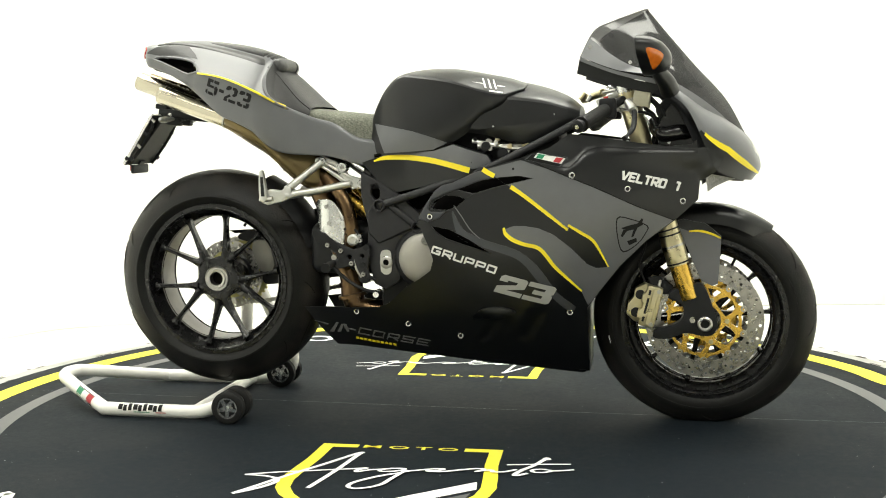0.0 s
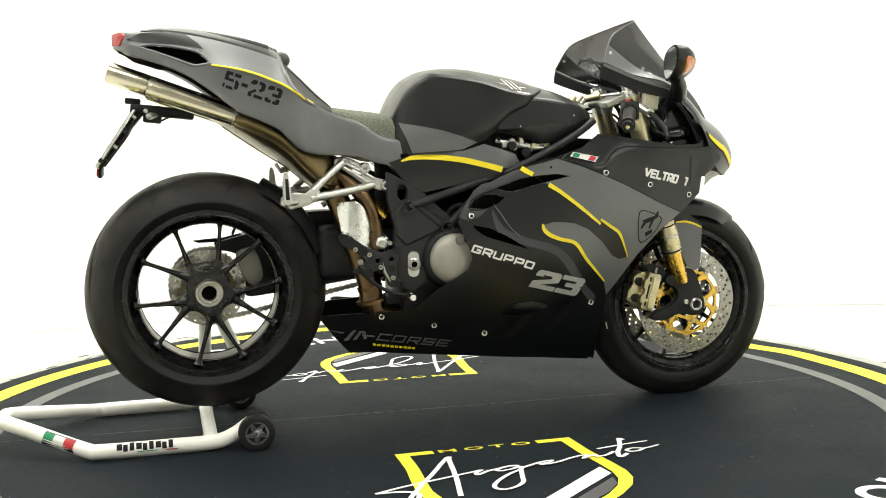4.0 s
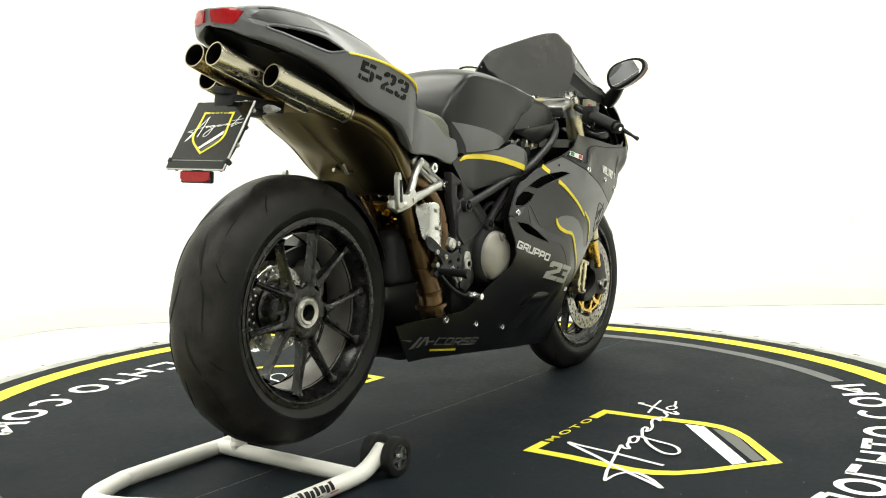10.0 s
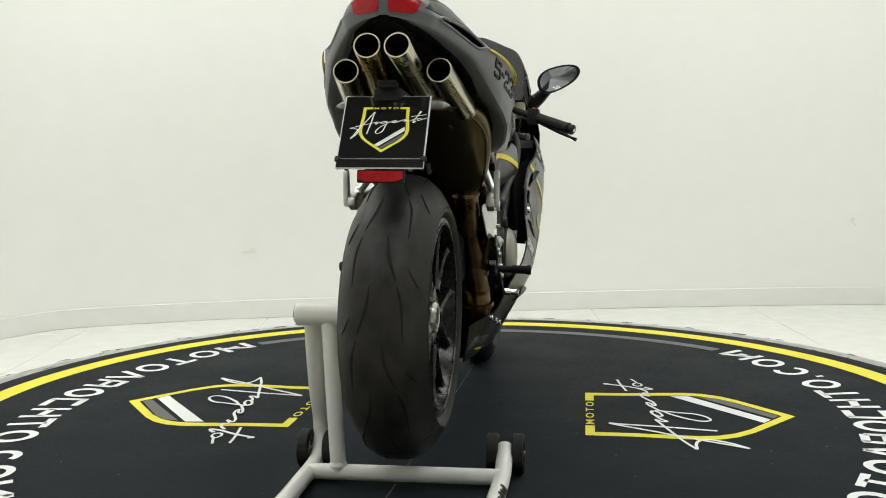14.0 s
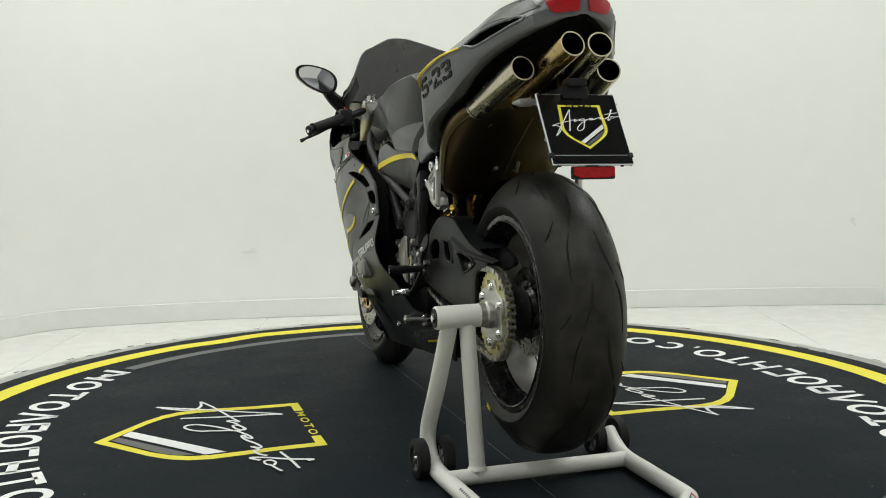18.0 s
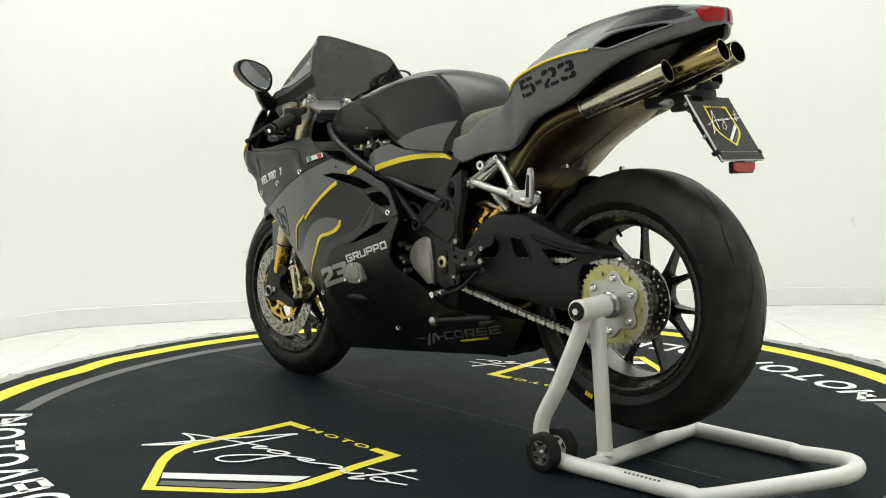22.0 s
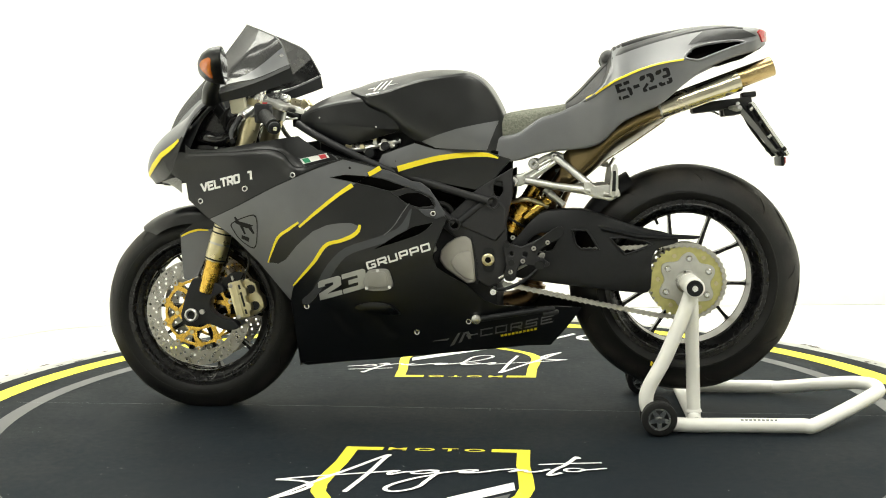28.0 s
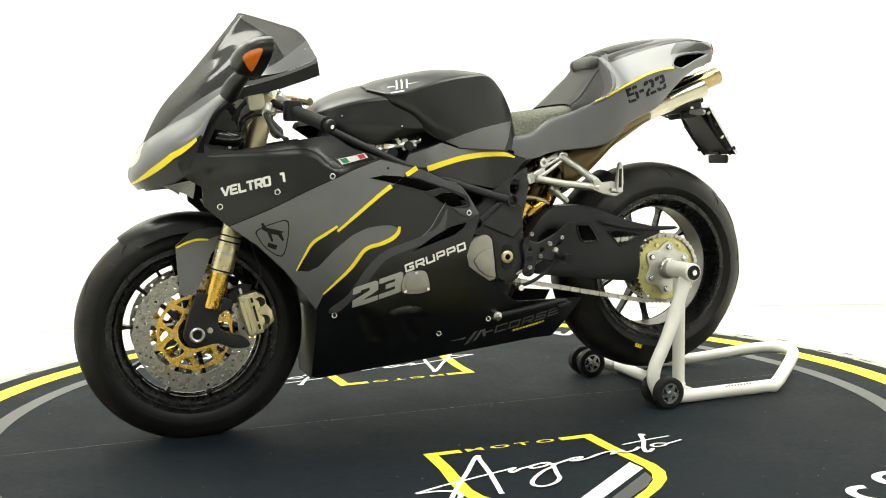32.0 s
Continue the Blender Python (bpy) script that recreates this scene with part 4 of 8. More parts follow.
# ---- side fairings: a smooth surface through a few known widths ----
WIDTHS = [(0.008, 0.589, 0.222), (0.39, 0.700, 0.243), (0.53, 0.663, 0.230), (0.671, 0.629, 0.193), (-0.227, 0.315, 0.146), (-0.078, 0.282, 0.142), (0.07, 0.250, 0.136), (0.013, 0.505, 0.226), (0.38, 0.328, 0.172), (0.315, 0.36, 0.205), (0.498, 0.583, 0.224), (0.483, 0.452, 0.194), (0.412, 0.389, 0.193), (0.21, 0.557, 0.237), (0.42, 0.16, 0.085), (0.0, 0.18, 0.090), (-0.30, 0.21, 0.085), (-0.39, 0.318, 0.110), (0.42, 0.24, 0.128), (0.13, 0.707, 0.216), (0.33, 0.77, 0.230), (0.40, 0.80, 0.215), (0.55, 0.778, 0.218), (0.72, 0.79, 0.210), (0.72, 0.70, 0.192), (0.65, 0.58, 0.188), (-0.08, 0.39, 0.185), (0.2, 0.25, 0.150), (0.16, 0.40, 0.214)]


def thin_plate(pts, stiff=2e-5):
    p = np.array(pts)
    n = len(p)
    d = np.sqrt(((p[:, None, :2] - p[None, :, :2]) ** 2).sum(-1)) + 1e-9
    a = np.zeros((n + 3, n + 3))
    a[:n, :n] = d * d * np.log(d) + stiff * np.eye(n)
    a[:n, n], a[:n, n + 1:n + 3] = 1, p[:, :2]
    a[n:, :n] = a[:n, n:].T
    w = np.linalg.solve(a, np.concatenate([p[:, 2], np.zeros(3)]))

    def value(x, z):
        r = np.sqrt((p[:, 0] - x) ** 2 + (p[:, 1] - z) ** 2) + 1e-9
        return float((w[:n] * r * r * np.log(r)).sum() + w[n] + w[n + 1] * x + w[n + 2] * z)

    return value


plain_flank = thin_plate(WIDTHS)
RIDGE = [(0.30, 0.738), (0.372, 0.722), (0.40, 0.737), (0.425, 0.762), (0.47, 0.773), (0.56, 0.767), (0.74, 0.765)]


def flank(x, z):
    """The flank's half width, with the raised shoulder under the upper edge."""
    top = float(np.interp(x, [p[0] for p in RIDGE], [p[1] for p in RIDGE]))
    rise = min(1.0, max(0.0, (top - z) / 0.012)) * min(1.0, max(0.0, (x - 0.33) / 0.05))
    low = min(1.0, max(0.0, (z - (top - 0.055)) / 0.05))
    y = plain_flank(x, z) + 0.0085 * rise * low
    for z0, z1, b0, b1, wide in ((0.235, 0.345, 0.267, 0.325, 0.065), (0.235, 0.315, 0.154, 0.199, 0.050)):
        # slanting air outlets, deepest towards the front
        f = (z - z0) / (z1 - z0)
        u = (x - (b0 + (b1 - b0) * f)) / wide + 1.0
        if 0.0 < f < 1.0 and 0.0 < u < 1.0:
            y -= 0.040 * u * u * (1.0 - u) * min(1.0, 5.0 * f, 5.0 * (1.0 - f))
    return y


FAIRING = [(0.131, 0.708), (0.195, 0.728), (0.252, 0.744), (0.328, 0.770), (0.381, 0.806), (0.43, 0.800), (0.479, 0.793), (0.555, 0.781), (0.630, 0.771), (0.691, 0.774), (0.704, 0.786), (0.708, 0.75), (0.708, 0.71), (0.714, 0.684), (0.710, 0.632), (0.651, 0.578), (0.580, 0.525), (0.512, 0.456), (0.460, 0.39), (0.424, 0.341), (0.424, 0.24), (0.425, 0.148), (0.405, 0.140), (0.270, 0.157), (0.016, 0.179), (-0.238, 0.206), (-0.306, 0.206), (-0.345, 0.250), (-0.371, 0.284), (-0.394, 0.318), (-0.32, 0.324), (-0.235, 0.326), (-0.16, 0.330), (-0.125, 0.345), (-0.076, 0.390), (-0.03, 0.418), (0.003, 0.442), (0.013, 0.473), (0.004, 0.505), (-0.012, 0.540), (-0.027, 0.575), (-0.008, 0.606), (0.026, 0.656), (0.069, 0.680)]
SLOT_HIGH = [(0.081, 0.662), (0.145, 0.685), (0.198, 0.695), (0.250, 0.699), (0.290, 0.692), (0.243, 0.681), (0.175, 0.665), (0.126, 0.652)]
SLOT_MID = [(0.006, 0.612), (0.018, 0.632), (0.048, 0.6475), (0.083, 0.646), (0.106, 0.637), (0.080, 0.617), (0.050, 0.608)]
SLOT_LOW = [(0.010, 0.566), (0.064, 0.555), (0.112, 0.531), (0.172, 0.494), (0.110, 0.513), (0.052, 0.532), (0.024, 0.550)]
fair_geo = shell(FAIRING, flank, 0.004, (SLOT_HIGH, SLOT_MID, SLOT_LOW), 0.010)
flank_l, flank_r = both("side_fairing", fair_geo, BLACK, bike, "satin black side fairing with painted flames", fix=True)
skin = Skin(shell(FAIRING, flank, 0.002, (), 0.010))
UPPER_GREY = [(0.140, 0.7105), (0.254, 0.740), (0.326, 0.716), (0.447, 0.666), (0.553, 0.616), (0.648, 0.578), (0.578, 0.525), (0.510, 0.457), (0.460, 0.392), (0.426, 0.346), (0.410, 0.388), (0.375, 0.423), (0.341, 0.458), (0.322, 0.488), (0.303, 0.505), (0.270, 0.516), (0.235, 0.532), (0.215, 0.545), (0.211, 0.558), (0.235, 0.567), (0.265, 0.567), (0.300, 0.562), (0.340, 0.545), (0.387, 0.507), (0.425, 0.465), (0.450, 0.452), (0.478, 0.455), (0.463, 0.490), (0.440, 0.526), (0.410, 0.548), (0.381, 0.568), (0.379, 0.556), (0.326, 0.598), (0.266, 0.644), (0.220, 0.674), (0.160, 0.712)]
WAVE = smooth_loop([(0.068, 0.607), (0.090, 0.570), (0.113, 0.548), (0.174, 0.524), (0.250, 0.500), (0.303, 0.453), (0.349, 0.383), (0.392, 0.345), (0.377, 0.330), (0.342, 0.362), (0.296, 0.419), (0.250, 0.474), (0.182, 0.500), (0.098, 0.527), (0.076, 0.560)], 3)
LINES = [band([(0.228, 0.6705), (0.265, 0.646), (0.325, 0.600), (0.378, 0.557)], [0.012, 0.010, 0.009, 0.006]),
         band([(0.379, 0.570), (0.410, 0.550), (0.442, 0.528), (0.464, 0.490), (0.481, 0.455)], [0.006, 0.008, 0.008, 0.005, 0.003]),
         band([(0.209, 0.562), (0.214, 0.546), (0.232, 0.531), (0.262, 0.519), (0.305, 0.506), (0.341, 0.460), (0.376, 0.424), (0.411, 0.389)], [0.006, 0.010, 0.011, 0.010, 0.010, 0.009, 0.007, 0.004])]
SHIELD = smooth_loop([(0.503, 0.587), (0.535, 0.586), (0.582, 0.566), (0.578, 0.545), (0.557, 0.516), (0.519, 0.494), (0.505, 0.53)], 3)
shield_in = [(0.538 + (x - 0.538) * 0.93, 0.545 + (z - 0.545) * 0.93) for x, z in SHIELD]
for s, root in ((1, flank_l), (-1, flank_r)):
    side = lambda g: fixed(g if s > 0 else g.mirrored())
    part("grey_panel", side(laid(UPPER_GREY, skin, 0.0010, (SLOT_HIGH, SLOT_LOW, SLOT_MID), 0.014)), GREY, root, "satin grey paint")
    part("grey_wave", side(laid(WAVE, skin, 0.0008, (SLOT_LOW, SLOT_MID), 0.014)), DGREY, root, "dark grey painted wave")
    for q in LINES:
        part("flame_line", side(laid(q, skin, 0.0022, (), 0.012)), YELLOW, root, "yellow pinstripe")
    part("crest", side(laid(SHIELD, skin, 0.0020, (shield_in,), 0.012)), BLACK_DECAL, root)
    for q in ([(0.514, 0.560), (0.532, 0.566), (0.566, 0.574), (0.570, 0.568), (0.548, 0.556), (0.530, 0.552)], [(0.556, 0.570), (0.566, 0.585), (0.571, 0.583), (0.566, 0.568)], [(0.520, 0.556), (0.513, 0.538), (0.518, 0.536), (0.530, 0.553)], [(0.546, 0.556), (0.540, 0.536), (0.545, 0.535), (0.556, 0.560)], [(0.530, 0.525), (0.553, 0.533), (0.555, 0.523), (0.534, 0.513)]):
        part("crest_mark", side(laid(q, skin, 0.0020, (), 0.012)), BLACK_DECAL, root)
    # seams between the painted panels
    part("seam", side(laid(band([(0.135, 0.712), (0.254, 0.742), (0.326, 0.718), (0.447, 0.668), (0.553, 0.618), (0.65, 0.578)], 0.0025), skin, 0.0014)), BLACK_DECAL, root)
    part("seam", side(laid(band([(0.255, 0.744), (0.285, 0.740), (0.372, 0.720), (0.40, 0.735), (0.425, 0.760), (0.47, 0.771), (0.56, 0.765), (0.70, 0.763)], 0.003), skin, 0.0014)), BLACK_DECAL, root)
    flag = [(0.290, 0.746), (0.299, 0.758), (0.374, 0.743), (0.362, 0.729)]
    inset = [(0.266, 0.7405), (0.284, 0.7555), (0.378, 0.7470), (0.358, 0.7215)]
    middle = sum((Vector(q) for q in inset), Vector((0, 0))) / 4
    part("flag_panel", side(laid(inset, skin, 0.0016, (), 0.012)), BLACK_DECAL, root, "black inset behind the flag")
    part("flag_frame", side(laid([tuple(middle + (Vector(q) - middle) * 1.02) for q in inset], skin, 0.0024, ([tuple(middle + (Vector(q) - middle) * 0.95) for q in inset],), 0.012)), DGREY, root)
    part("flag_border", side(laid(flag, skin, 0.0020, (), 0.012)), WHITE, root)
    for k, m in ((0, GREEN), (2, RED)) if s < 0 else ((0, RED), (2, GREEN)):
        a0, a1 = 0.04 + k * 0.31, 0.32 + k * 0.31
        cell = [Vector(flag[0]).lerp(Vector(flag[3]), a0), Vector(flag[1]).lerp(Vector(flag[2]), a0), Vector(flag[1]).lerp(Vector(flag[2]), a1), Vector(flag[0]).lerp(Vector(flag[3]), a1)]
        mid = sum(cell, Vector((0, 0))) / 4
        part("flag_field", side(laid([tuple(mid + (c - mid) * 0.82) for c in cell], skin, 0.0030, (), 0.012)), m, root)
    for bx, bz in ((0.008, 0.589), (0.390, 0.700), (0.531, 0.663), (0.671, 0.629), (-0.227, 0.315), (-0.078, 0.282), (0.07, 0.250), (0.378, 0.328)):
        y = skin.y(bx, bz)
        bolt = lathe([(1e-4, 0.0005), (0.0035, 0.0015), (0.005, 0.0045), (0.0075, 0.005), (0.0088, 0.002), (0.009, -0.004), (1e-4, -0.004)], 18)
        part("fairing_bolt", (bolt.moved(pose(bx, y, bz)) if s > 0 else bolt.moved(pose(bx, y, bz)).mirrored()), ALU, root, "bright bolt")
    # Dark discs paint the shade in the recesses of the bolt heads.
    for bx, bz in ((0.390, 0.700), (0.531, 0.663), (0.671, 0.629), (-0.227, 0.315), (-0.078, 0.282), (0.07, 0.250), (0.378, 0.328)):
        g = disc(0.0042, 0.0, 0.0026, 6).moved(pose(bx, skin.y(bx, bz), bz))
        part("socket_shade", fixed(g if s > 0 else g.mirrored()), SWING, root)
    # A flat black dot is painted in place of a hole.
    part("pin_hole", side(laid(circle(0.235, 0.717, 0.0035, 8), skin, 0.002)), BLACK_DECAL, root)
    scoop = shell(smooth_loop([(0.11, 0.305), (0.14, 0.335), (0.19, 0.343), (0.235, 0.330), (0.20, 0.312), (0.15, 0.303)], 4), lambda x, z: plain_flank(x, z) + 0.012 - 26 * (z - 0.325) ** 2, 0.014, (), 0.012)
    part("scoop", side(scoop), BLACK, root)

    # Added black sheet: keeps the vents dark where the white wall would show.
    backing_loop = [(0.0, 0.52), (0.0, 0.60), (0.05, 0.675), (0.13, 0.70), (0.20, 0.720), (0.33, 0.735), (0.40, 0.72), (0.40, 0.62), (0.24, 0.47), (0.05, 0.49)]
    part("vent_backing", side(shell(backing_loop, lambda x, z: flank(x, z) - 0.034, 0.003, (), 0.03)), SOOT_SHADE, root, "black sheet added behind the vents to darken them")
    cowl = shell([(-0.026, 0.586), (-0.003, 0.626), (0.019, 0.658), (0.042, 0.675), (0.068, 0.680), (0.100, 0.695), (0.131, 0.708), (0.160, 0.716), (0.170, 0.7135), (0.186, 0.6955), (0.145, 0.6865), (0.081, 0.6635), (0.046, 0.6515), (0.010, 0.635), (0.001, 0.6125), (0.008, 0.602), (0.050, 0.604), (0.030, 0.585), (0.0, 0.576)], lambda x, z: flank(x, z) + 0.004, 0.007, (), 0.014)
    part("vent_cowl", softened(cowl if s > 0 else cowl.mirrored(), 0.002, 2, 50), DGREY, root, "satin dark grey vent cowl")
    for lip_line in (((0.081, 0.661), (0.126, 0.6515), (0.175, 0.6645), (0.243, 0.6805), (0.290, 0.692)), ((0.003, 0.611), (0.050, 0.605), (0.080, 0.615), (0.106, 0.636), (0.126, 0.650))):
        lip = smooth_tube([(x, s * (flank(x, z) - 0.001), z) for x, z in lip_line], 0.0018, 4, 8)
        part("vent_lip", lip, BLACK, root, "rolled vent edge")
    stripe_top = shell(band([(0.152, 0.7165), (0.166, 0.708), (0.184, 0.6985)], [0.013, 0.013, 0.012]), lambda x, z: flank(x, z) + 0.0056, 0.002, (), 0.006)
    part("flame_line", side(stripe_top), YELLOW, root, "yellow pinstripe")
    vane = shell([(0.085, 0.649), (0.115, 0.637), (0.126, 0.6515), (0.081, 0.662), (0.055, 0.654)], lambda x, z: flank(x, z) - 0.004, 0.006, (), 0.02)
    part("vent_vane", side(vane), BLACK, root, "satin black vane between the vents")
    part("seam", side(laid(band([(0.073, 0.620), (0.095, 0.590), (0.118, 0.556), (0.144, 0.533)], 0.0022), skin, 0.0014)), DIM_DECAL, root)
    bolt2 = lathe([(1e-4, 0.0005), (0.003, 0.0015), (0.0045, 0.004), (0.0075, 0.0045), (0.009, 0.002), (0.009, -0.004), (1e-4, -0.004)], 16).moved(pose(0.008, flank(0.008, 0.589) + 0.005, 0.591))
    # Dark disc again for the shaded recess of this bolt.
    g = disc(0.0042, 0.0, 0.0030, 6).moved(pose(0.008, flank(0.008, 0.589) + 0.005, 0.591))
    part("socket_shade", fixed(g if s > 0 else g.mirrored()), SWING, root)
    part("fairing_bolt", bolt2 if s > 0 else bolt2.mirrored(), ALU, root, "bright bolt")

# Lettering.
BLOCKS = {"5": [[(0, 0.80), (0.46, 0.80), (0.46, 1), (0, 1)], [(0.58, 0.80), (1, 0.80), (1, 1), (0.58, 1)], [(0, 0.46), (0.24, 0.46), (0.24, 0.80), (0, 0.80)], [(0.24, 0.46), (0.62, 0.46), (0.62, 0.62), (0.24, 0.62)], [(0.72, 0.62), (0.72, 0.46), (0.76, 0.40), (0.76, 0.18), (0.86, 0.05), (1, 0.16), (1, 0.50), (0.86, 0.62)], [(0.24, 0), (0.74, 0), (0.64, 0.18), (0.24, 0.18)], [(0, 0.06), (0.14, 0), (0.14, 0.26), (0, 0.26)]],
          "-": [[(0, 0.40), (1, 0.40), (1, 0.60), (0, 0.60)]],
          "2": [[(0, 0.72), (0.24, 0.72), (0.42, 0.82), (0.42, 1), (0.14, 1), (0, 0.88)], [(0.54, 0.82), (0.70, 0.82), (0.74, 0.62), (0.60, 0.50), (0.78, 0.40), (1, 0.56), (1, 0.88), (0.84, 1), (0.54, 1)], [(0, 0), (0.30, 0), (0.24, 0.20), (0.52, 0.38), (0.38, 0.50), (0, 0.22)], [(0.42, 0), (1, 0), (1, 0.19), (0.42, 0.19)]],
          "3": [[(0, 0.74), (0.24, 0.74), (0.44, 0.82), (0.44, 1), (0.12, 1), (0, 0.90)], [(0.56, 0.82), (0.74, 0.80), (0.74, 0.60), (0.40, 0.60), (0.40, 0.42), (0.88, 0.42), (1, 0.52), (1, 0.90), (0.86, 1), (0.56, 1)], [(0.74, 0.34), (1, 0.34), (1, 0.10), (0.86, 0), (0.56, 0), (0.56, 0.18), (0.74, 0.18)], [(0, 0.10), (0.12, 0), (0.44, 0), (0.44, 0.18), (0.24, 0.18), (0.24, 0.26), (0, 0.26)]]}
SOLID = {"2": [[(0, 0.66), (0.30, 0.66), (0.30, 0.76), (0.66, 0.76), (0.66, 0.62), (0, 0.36), (0, 0), (1, 0), (1, 0.24), (0.36, 0.24), (1, 0.50), (1, 0.90), (0.90, 1), (0.10, 1), (0, 0.90)]],
         "3": [[(0, 1), (0, 0.76), (0.66, 0.76), (0.66, 0.62), (0.26, 0.62), (0.26, 0.40), (0.66, 0.40), (0.66, 0.24), (0, 0.24), (0, 0), (0.90, 0), (1, 0.10), (1, 0.44), (0.92, 0.51), (1, 0.58), (1, 0.90), (0.90, 1)]]}


def block_text(shapes, layout, start, end, height, surface, side, lift=0.0018, slant=0.0):
    """Numbers cut from straight-edged pieces, from start to end on a skin; layout: (sign, from, to)."""
    a, b = Vector(start), Vector(end)
    d = b - a
    up = Vector((-d.y, d.x)).normalized()
    up = up * height if up.y > 0 else up * -height
    g = Geo()
    for ch, u0, u1 in layout:
        for piece in shapes[ch]:
            loop = [tuple(a + d * (u0 + (u1 - u0) * u + slant * v) + up * v) for u, v in piece]
            q = laid(loop, surface, lift, (), 0.008)
            g.join(q if side > 0 else q.mirrored())
    return fixed(g)


STROKES = {"V": [(0, 1, 0.46, 0.04), (0.46, 0.04, 1, 1)], "E": [(0.1, 0, 0.1, 1), (0.1, 0.92, 1, 0.92), (0.1, 0.5, 0.9, 0.5), (0.1, 0.08, 1, 0.08)],
           "L": [(0.1, 0, 0.1, 1), (0.1, 0.08, 1, 0.08)], "T": [(0, 0.92, 1, 0.92), (0.5, 0, 0.5, 0.9)],
           "R": [(0.1, 0, 0.1, 1), (0.1, 0.92, 0.92, 0.92), (0.92, 0.96, 0.92, 0.40), (0.1, 0.42, 0.92, 0.42), (0.5, 0.42, 0.96, 0.0)],
           "O": [(0.1, 0.04, 0.1, 0.96), (0.05, 0.92, 0.95, 0.92), (0.9, 0.04, 0.9, 0.96), (0.05, 0.08, 0.95, 0.08)],
           "G": [(0.1, 0.04, 0.1, 0.96), (0.05, 0.92, 1, 0.92), (0.05, 0.08, 0.95, 0.08), (0.9, 0.06, 0.9, 0.5), (0.5, 0.48, 0.95, 0.48)],
           "U": [(0.1, 0.04, 0.1, 1), (0.05, 0.08, 0.95, 0.08), (0.9, 0.04, 0.9, 1)],
           "P": [(0.1, 0, 0.1, 1), (0.1, 0.92, 0.92, 0.92), (0.9, 0.94, 0.9, 0.38), (0.1, 0.40, 0.94, 0.40)],
           "C": [(0.1, 0.04, 0.1, 0.96), (0.05, 0.92, 1, 0.92), (0.05, 0.08, 1, 0.08)],
           "S": [(0.05, 0.92, 1, 0.92), (0.1, 0.92, 0.1, 0.5), (0.05, 0.5, 0.95, 0.5), (0.9, 0.5, 0.9, 0.08), (0, 0.08, 0.95, 0.08)],
           "1": [(0.12, 0.92, 0.62, 0.92), (0.62, 1, 0.62, 0)]}


def stroke_text(ch, start, end, height, surface, side, weight=0.2, slant=0.0):
    """A wide square letter of straight strokes, from start to end on a skin."""
    a, b = Vector(start), Vector(end)
    d = b - a
    up = Vector((-d.y, d.x)).normalized()
    up = up * height if up.y > 0 else up * -height
    aspect = d.length / height
    g, k = Geo(), 0
    for u0, v0, u1, v1 in STROKES[ch]:
        p, q = Vector((u0 * aspect, v0)), Vector((u1 * aspect, v1))
        side_way = Vector((-(q - p).y, (q - p).x)).normalized() * weight / 2
        loop = []
        for c in (p + side_way, q + side_way, q - side_way, p - side_way):
            w = a + d * ((c.x + slant * c.y) / aspect) + up * c.y
            loop.append((w.x, w.y))
        sheet = laid(loop, surface, 0.0016 + 0.00006 * (k % 7), (), 0.010)
        g.join(sheet if side > 0 else sheet.mirrored())
        k += 1
    return fixed(g)


def words(text, right, left, height, mat, surface, roots, weight=0.2, slant=0.0):
    cell = 1 / (len(text) - 0.14)
    for (a, b), side, root in ((right, -1, roots[1]), (left, 1, roots[0])):
        a, b = Vector(a), Vector(b)
        for n, ch in enumerate(text):
            if ch in STROKES:
                part("letter", stroke_text(ch, a.lerp(b, cell * n), a.lerp(b, cell * (n + 0.86)), height, surface, side, weight, slant), mat, root)


roots = (flank_l, flank_r)
words("VELTRO 1", ((0.513, 0.687), (0.662, 0.654)), ((0.664, 0.654), (0.505, 0.690)), 0.0235, WHITE, skin, roots, 0.25, 0.12)
words("GRUPPO", ((0.007, 0.494), (0.183, 0.437)), ((0.192, 0.438), (0.016, 0.492)), 0.0200, WHITE, skin, roots, 0.25, 0.08)
words("CORSE", ((-0.238, 0.244), (-0.031, 0.210)), ((-0.106, 0.234), (-0.313, 0.276)), 0.0215, DIM_DECAL, skin, roots, 0.17, 0.3)
for s in (-1, 1):
    ends = ((0.176, 0.388), (0.318, 0.352)) if s < 0 else ((0.334, 0.348), (0.200, 0.386))
    part("number", block_text(SOLID, (("2", 0.0, 0.50), ("3", 0.525, 1.02)), *ends, 0.054, skin, s, slant=0.10), SILVER_DECAL, roots[0] if s > 0 else roots[1], "silver number")
    ends = ((-0.637, 0.937), (-0.500, 0.887)) if s < 0 else ((-0.492, 0.885), (-0.633, 0.932))
    part("number", block_text(BLOCKS, (("5", 0.0, 0.26), ("-", 0.30, 0.41), ("2", 0.445, 0.70), ("3", 0.745, 1.0)), *ends, 0.043, tail_skin, s), BLACK_DECAL, tail, "black stencilled number")
